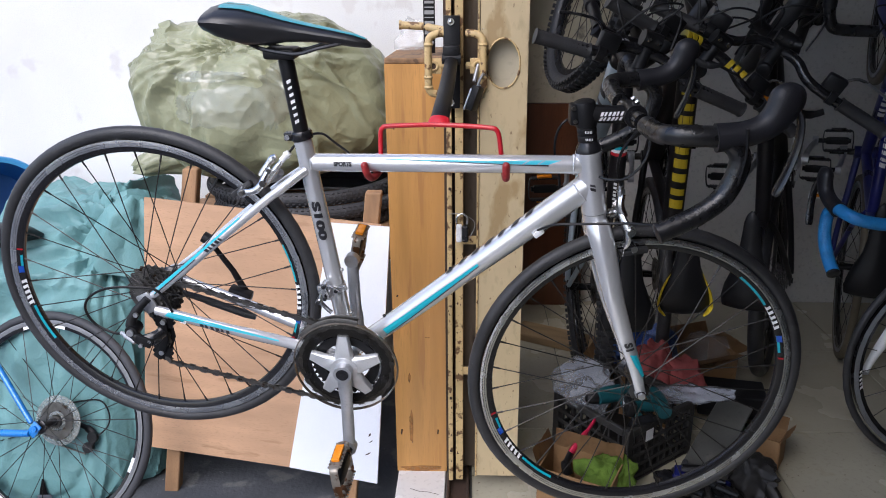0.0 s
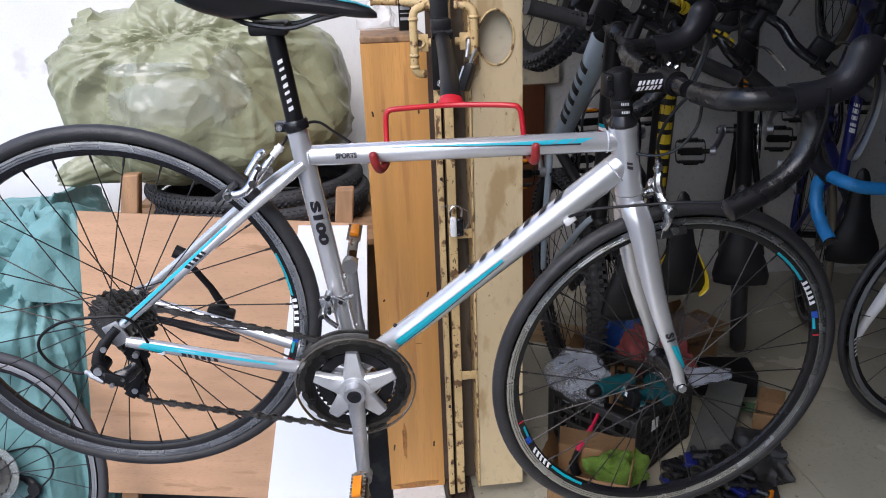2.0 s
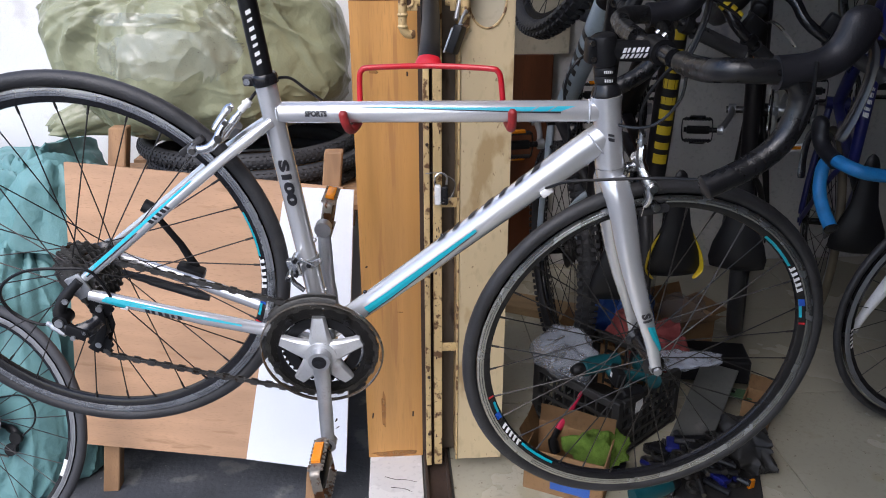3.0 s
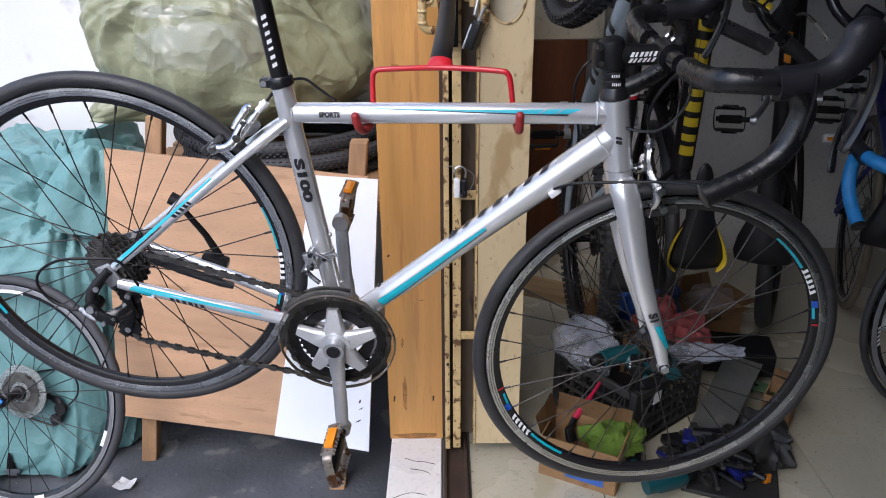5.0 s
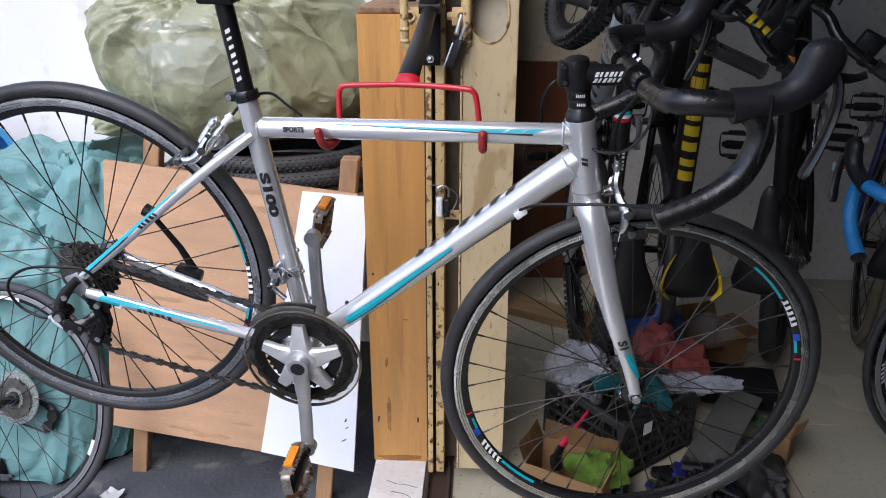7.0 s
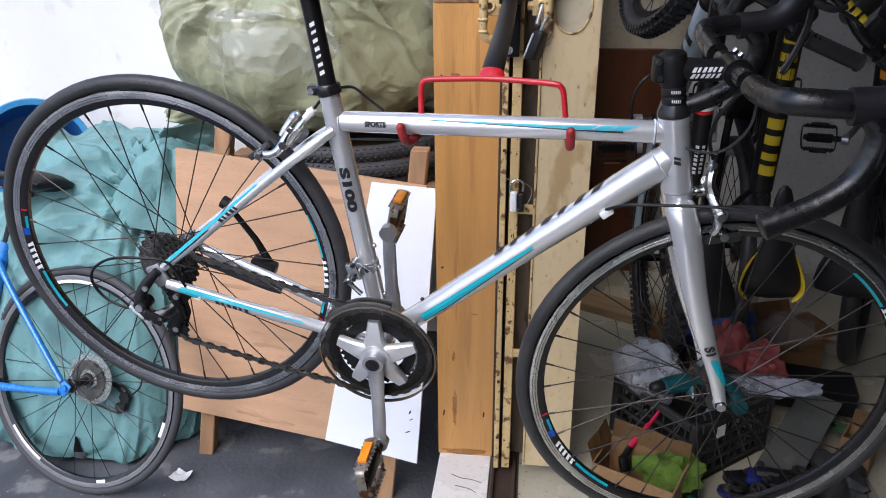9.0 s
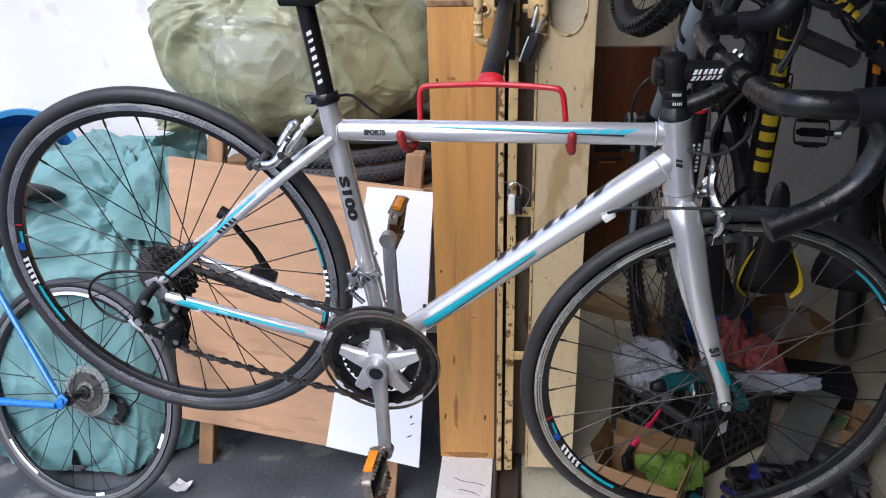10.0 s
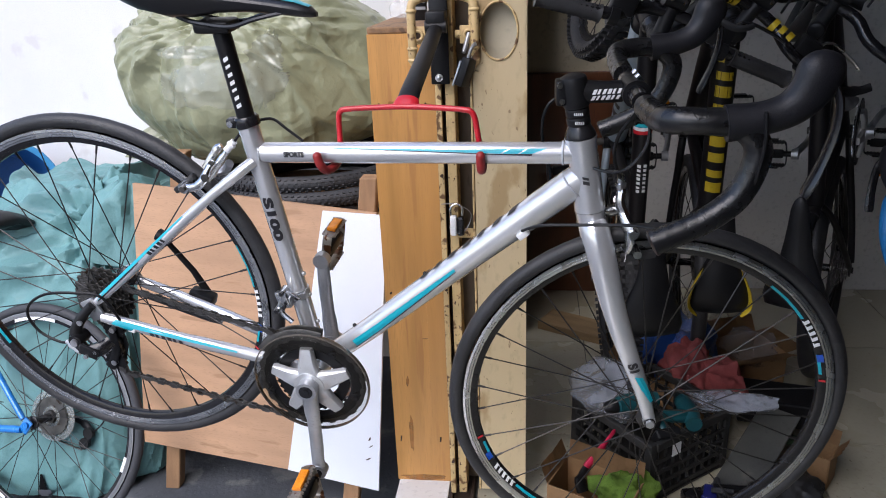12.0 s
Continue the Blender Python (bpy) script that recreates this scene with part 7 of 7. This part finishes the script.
def crate(x, y, turn, size=(0.33, 0.27, 0.175)):
    """A slatted plastic crate with a solid rim and corner posts."""
    L, W, H = size
    t = thing("plastic_crate", "dusty black plastic crate with slatted sides", "crate", Matrix.Translation((x, y, FLOOR_IN)) @ Matrix.Rotation(radians(turn), 4, "Z"))
    b = mesh()
    box(b, (L, W, 0.006), (0, 0, 0.004), 0.001)
    part("base", b, CRATEBLACK, t, smooth=False)
    for sx in (-1, 1):
        for sy in (-1, 1):
            b = mesh()
            box(b, (0.022, 0.022, H), (sx * (L / 2 - 0.008), sy * (W / 2 - 0.008), H / 2), 0.004)
            part("corner_post", b, CRATEBLACK, t, smooth=False)
    b = mesh()
    for sy in (-1, 1):
        box(b, (L - 0.03, 0.014, 0.022), (0, sy * W / 2, H - 0.011), 0.003)
    for sx in (-1, 1):
        box(b, (0.014, W - 0.03, 0.022), (sx * L / 2, 0, H - 0.011), 0.003)
    part("rim", b, CRATEBLACK, t, smooth=False)
    for k in range(4):
        z = 0.022 + k * 0.033
        for sy in (-1, 1):
            b = mesh()
            box(b, (L - 0.03, 0.005, 0.011), (0, sy * W / 2, z), 0.001)
            part("slat", b, CRATEBLACK, t, smooth=False)
        for sx in (-1, 1):
            b = mesh()
            box(b, (0.005, W - 0.03, 0.011), (sx * L / 2, 0, z), 0.001)
            part("slat", b, CRATEBLACK, t, smooth=False)
    for sy in (-1, 1):
        for k in range(-4, 5):
            b = mesh()
            box(b, (0.006, 0.006, H - 0.02), (k * L / 10, sy * (W / 2 - 0.004), H / 2), 0.001)
            part("rib", b, CRATEBLACK, t, smooth=False)
    for sx in (-1, 1):
        for k in range(-3, 4):
            b = mesh()
            box(b, (0.006, 0.006, H - 0.02), (sx * (L / 2 - 0.004), k * W / 8, H / 2), 0.001)
            part("rib", b, CRATEBLACK, t, smooth=False)
    b = mesh()
    box(b, (0.03, 0.001, 0.035), (-L / 2 + 0.085, -W / 2 - 0.0035, H - 0.04), 0)
    part("sticker", b, WHITEDECAL, t, "white sticker", smooth=False)
    return t


crate(0.527, 2.055, 38, (0.28, 0.275, 0.178))


def carton(name, c, size, turn, label, open_top=True, flaps=((0, 25), (1, 60), (2, 40), (3, 15)), tilt=0.0, band=None, z=None):
    L, W, H = size
    t = thing(name, label, "box", Matrix.Translation((c[0], c[1], FLOOR_IN if z is None else z)) @ Matrix.Rotation(radians(turn), 4, "Z") @ Matrix.Rotation(radians(tilt), 4, "X"))
    for s, p in (((L, 0.004, H), (0, -W / 2, H / 2)), ((L, 0.004, H), (0, W / 2, H / 2)), ((0.004, W - 0.004, H), (-L / 2, 0, H / 2)), ((0.004, W - 0.004, H), (L / 2, 0, H / 2)), ((L, W, 0.004), (0, 0, 0.003))):
        b = mesh()
        box(b, s, p, 0.001)
        for v in b.verts:
            v.co += 0.006 * Vector((noise.noise(v.co * 9), noise.noise(v.co * 9 + Vector((3, 1, 0))), 0)) * (v.co.z / H)
        part("panel", b, CARD, t, smooth=False)
    for side, ang in flaps:
        d = H * 0.42
        b = mesh()
        n = 8
        wid = L if side in (0, 2) else W
        out = {0: Vector((0, -1, 0)), 1: Vector((1, 0, 0)), 2: Vector((0, 1, 0)), 3: Vector((-1, 0, 0))}[side]
        along = Vector((abs(out.y), abs(out.x), 0))
        base = out * (W / 2 if side in (0, 2) else L / 2) + Vector((0, 0, H))
        grid = []
        for i in range(n + 1):
            for j in range(5):
                a = radians(ang) + 0.15 * noise.noise(Vector((i * 0.6, side, ang)))
                p = base + along * (i / n - 0.5) * wid * 0.98 + (out * math.sin(a) + Vector((0, 0, math.cos(a)))) * d * j / 4
                grid.append(b.verts.new(p))
        for i in range(n):
            for j in range(4):
                a = i * 5 + j
                b.faces.new((grid[a], grid[a + 1], grid[a + 6], grid[a + 5]))
        bmesh.ops.solidify(b, geom=b.faces[:], thickness=0.004)
        part("flap", b, CARD, t, smooth=False)
    if band:
        b = mesh()
        box(b, (L * 0.5, 0.001, H * 0.5), (L * 0.1, -W / 2 - 0.003, H * 0.4), 0)
        part("printed_label", b, band, t, "blue printed label", smooth=False)
    return t


carton("cardboard_box", (0.37, 1.80), (0.19, 0.12, 0.115), -27, "small open brown cardboard box with a green cloth", flaps=((3, 20), (2, 5)), band=BLUEBAG)
carton("cardboard_box", (0.85, 2.44), (0.22, 0.15, 0.13), 20, "open brown cardboard box with torn flaps", flaps=((0, 70), (1, 80), (2, 35), (3, 60)))
carton("cardboard_box", (0.61, 2.27), (0.24, 0.12, 0.14), -28, "brown cardboard box behind the crate", flaps=((0, 60), (3, 40)))
carton("cardboard_box", (0.935, 2.0), (0.07, 0.075, 0.09), -35, "small torn brown cardboard box with dark odds", flaps=((1, 35), (2, 20)))


def drape(name, c, half, material, label, seed, category, rough=0.3, bottom=None, squash=1.0, parent=None):
    """A crumpled soft thing: folds that run across a slumped heap."""
    b = mesh()
    bmesh.ops.create_icosphere(b, subdivisions=5, radius=1)
    dirs = [tuple(v.co.normalized()) for v in b.verts]
    k = 0.85 + broad(dirs, seed, 1.2, 0.32) + broad(dirs, seed + 3, 2.4, 0.14) + creases(dirs, seed, 26, rough * 0.7, (0.25, 0.8), (0.06, 0.16)) + creases(dirs, seed + 1, 70, rough * 0.25, (0.1, 0.35), (0.025, 0.06))
    for v, d, kk in zip(b.verts, dirs, k):
        p = Vector((c[0] + half[0] * d[0] * kk, c[1] + half[1] * d[1] * kk, c[2] + half[2] * d[2] * kk * squash))
        if bottom is not None and p.z < bottom:
            p.z = bottom + 0.002 * (1 + d[0])
        v.co = p
    ob = part(name, b, material, parent, smooth=True)
    return tagged(ob, label, category)


drape("plastic_bag", (0.42, 2.085, 0.415), (0.1, 0.1, 0.078), FILM, "milky white plastic bag sagging over the crate", 1, "bag", 0.25)
drape("plastic_bag", (0.72, 2.06, 0.4), (0.12, 0.05, 0.028), FILM, "flat milky plastic bag on the crate's corner", 4, "bag", 0.4)
drape("red_cloth", (0.66, 2.24, 0.4), (0.07, 0.08, 0.085), REDCLOTH, "faded red cloth crumpled on a box", 7, "cloth", 0.5)
drape("red_cloth", (0.735, 2.21, 0.355), (0.085, 0.07, 0.085), REDCLOTH, "faded red cloth spilling over the box", 9, "cloth", 0.5)
drape("blue_bag", (0.655, 2.4, 0.36), (0.14, 0.1, 0.14), BLUEBAG, "blue plastic bag crumpled behind the red cloth", 11, "bag", 0.5)
drape("clear_bag", (0.70, 2.38, 0.45), (0.07, 0.07, 0.11), CLEARBAG, "clear plastic bag standing in the clutter", 12, "bag", 0.5)
drape("clear_bag", (0.87, 2.42, 0.37), (0.08, 0.07, 0.05), CLEARBAG, "clear plastic bag with small parts in the box", 14, "bag", 0.5)
drape("black_bag", (0.845, 1.885, FLOOR_IN + 0.04), (0.075, 0.1, 0.06), CRATEBLACK, "dusty black bag slumped on the tiles among loose parts", 21, "bag", 0.5, bottom=FLOOR_IN + 0.001)
drape("green_cloth", (0.43, 1.805, 0.312), (0.07, 0.055, 0.052), GREENCLOTH, "green terry cloth stuffed in the cardboard box", 3, "cloth", 0.55)


def drill(m, label):
    t = thing("cordless_drill", label, "drill", m @ Matrix.Scale(0.82, 4))
    b = mesh()
    sweep(b, curve([(-0.07, 0, 0), (-0.03, 0, 0.002), (0.03, 0, 0.002), (0.06, 0, 0)], 5), [0.024] * 5 + [0.028] * 6 + [0.026] * 4 + [0.02], 14)
    part("housing", b, TOOLTEAL, t, "teal plastic housing")
    b = mesh()
    sweep(b, curve([(-0.03, 0, -0.015), (-0.04, 0, -0.06), (-0.05, 0, -0.1)], 5), [0.02] * 6 + [0.017] * 5, 12, side=(0, 1, 0))
    part("grip", b, TOOLTEAL, t)
    b = mesh()
    sweep(b, [(0.06, 0, 0), (0.075, 0, 0), (0.095, 0, 0), (0.1, 0, 0)], [0.021, 0.021, 0.015, 0.008], 14)
    part("chuck", b, BLACK, t)
    b = mesh()
    box(b, (0.075, 0.05, 0.03), (-0.05, 0, -0.118), 0.006)
    bat = part("battery", b, BLACK, t, "black battery pack", smooth=False)
    b = mesh()
    box(b, (0.02, 0.001, 0.014), (-0.05, -0.026, -0.118), 0)
    box(b, (0.02, 0.014, 0.001), (-0.04, 0.0, -0.134), 0)
    part("label", b, WHITEDECAL, bat, "white printed label", smooth=False)
    return t


drill(Matrix.Translation((0.475, 1.97, 0.45)) @ Matrix.Rotation(radians(200), 4, "Z") @ Matrix.Rotation(radians(60), 4, "X"), "teal cordless drill lying on the crate")
drill(Matrix.Translation((0.605, 1.985, 0.42)) @ Matrix.Rotation(radians(95), 4, "Z") @ Matrix.Rotation(radians(100), 4, "X"), "teal cordless driver lying on the crate")
drill(Matrix.Translation((0.55, 1.715, 0.262)) @ Matrix.Rotation(radians(20), 4, "Z") @ Matrix.Rotation(radians(90), 4, "X"), "teal cordless drill lying on the floor tiles")


def cutter():
    t = thing("hand_cutter", "hand cutter with a pink-red grip and black head", "tool")
    b = mesh()
    sweep(b, curve([(0.425, 1.93, 0.395), (0.40, 1.9, 0.378), (0.375, 1.88, 0.355), (0.352, 1.865, 0.33)], 5), [0.004] + [0.007] * 5 + [0.011] * 5 + [0.013] * 4 + [0.01], 10, squash=0.6)
    part("grip", b, PINKTOOL, t, "pink-red plastic grip")
    b = mesh()
    sweep(b, curve([(0.356, 1.868, 0.334), (0.34, 1.85, 0.31), (0.345, 1.835, 0.285)], 5), [0.012] * 5 + [0.02] * 6, 10, squash=0.6)
    part("head", b, BLACK, t, "black tool head")


cutter()


slab("timber_offcut", (-0.2, -0.06, 0.0), (0.2, 0.06, 0.03), BROWNWOOD, "short brown timber offcut on the tiles", "timber", kind="object", bevel=0.003).matrix_world = Matrix.Translation((0.45, 2.74, FLOOR_IN + 0.001)) @ Matrix.Rotation(radians(-28), 4, "Z")
slab("black_case", (-0.1, -0.06, 0.0), (0.1, 0.06, 0.075), BLACK, "flat black plastic tool case", "case", kind="object", bevel=0.006).matrix_world = Matrix.Translation((0.9, 2.23, FLOOR_IN + 0.03)) @ Matrix.Rotation(radians(-12), 4, "Z")
slab("grey_plate", (-0.05, -0.2, 0.0), (0.05, 0.2, 0.006), GREYPLATE, "dusty grey plastic plate leaning in the clutter", "plate", kind="object", bevel=0.002).matrix_world = Matrix.Translation((0.765, 1.97, 0.285)) @ Matrix.Rotation(radians(-36), 4, "Z") @ Matrix.Rotation(radians(14), 4, "X")


slab("black_tray", (-0.11, -0.11, 0.0), (0.11, 0.11, 0.012), CRATEBLACK, "shallow black tray heaped with loose parts", "tray", kind="object", bevel=0.004).matrix_world = Matrix.Translation((0.73, 1.785, FLOOR_IN + 0.001)) @ Matrix.Rotation(radians(-20), 4, "Z")


def odds():
    rng = random.Random(8)
    t = thing("circuit_board", "small green circuit board with bright parts", "circuit board", Matrix.Translation((0.905, 2.075, FLOOR_IN + 0.055)) @ Matrix.Rotation(radians(-20), 4, "Z"))
    b = mesh()
    box(b, (0.09, 0.045, 0.004), (0, 0, 0), 0.001)
    part("board", b, PCB, t, smooth=False)
    for i in range(12):
        b = mesh()
        box(b, (rng.uniform(0.004, 0.012), rng.uniform(0.004, 0.009), 0.006), (rng.uniform(-0.04, 0.04), rng.uniform(-0.018, 0.018), 0.005), 0.001)
        part("component", b, ALLOY if i % 2 else BLACK, t, smooth=False)
    for i in range(64):
        r_ = i / 64
        c = Vector((0.685 + rng.uniform(-0.13, 0.13) * (1 - 0.5 * r_), 1.8 + rng.uniform(-0.1, 0.1) * (1 - 0.5 * r_), FLOOR_IN + 0.012 + 0.075 * r_ * r_))
        b = mesh()
        a = rng.uniform(0, 6.28)
        d = Vector((math.cos(a), math.sin(a), 0)) * rng.uniform(0.02, 0.05)
        if i % 3 == 0:
            revolve(b, [(0.012, -0.006), (0.018, -0.006), (0.018, 0.006), (0.012, 0.006)], (0, 0, 0), 16)
            ob = part("metal_ring", b, STEEL, m=Matrix.Translation(c + Vector((0, 0, 0.007))) @ Matrix.Rotation(radians(90), 4, "X"))
            tagged(ob, "dark steel ring among loose parts on the floor", "ring", "loose parts")
        else:
            rod(b, c - d + Vector((0, 0, 0.009)), c + d + Vector((0, 0, 0.009)), 0.008, 0.006, n=8)
            if i % 4 == 1:
                box(b, (0.05, 0.03, 0.014), c + Vector((0, 0, 0.012)), 0.003, Matrix.Rotation(a + 0.6, 4, "Z"))
            ob = part("loose_part", b, (BLACK, STEEL, BLACK, BLACK_GLOSS, NAVYPAINT, BLACK, RUBBER)[i % 7])
            tagged(ob, "dark loose bicycle part lying on the tiles", "loose part", "loose parts")
    b = mesh()
    box(b, (0.018, 0.008, 0.035), (0, 0, 0.0175), 0.002)
    tagged(part("reflector", b, ORANGE, m=Matrix.Translation((0.80, 1.735, FLOOR_IN + 0.001)) @ Matrix.Rotation(radians(20), 4, "Z")), "amber reflector on the floor", "reflector")


odds()
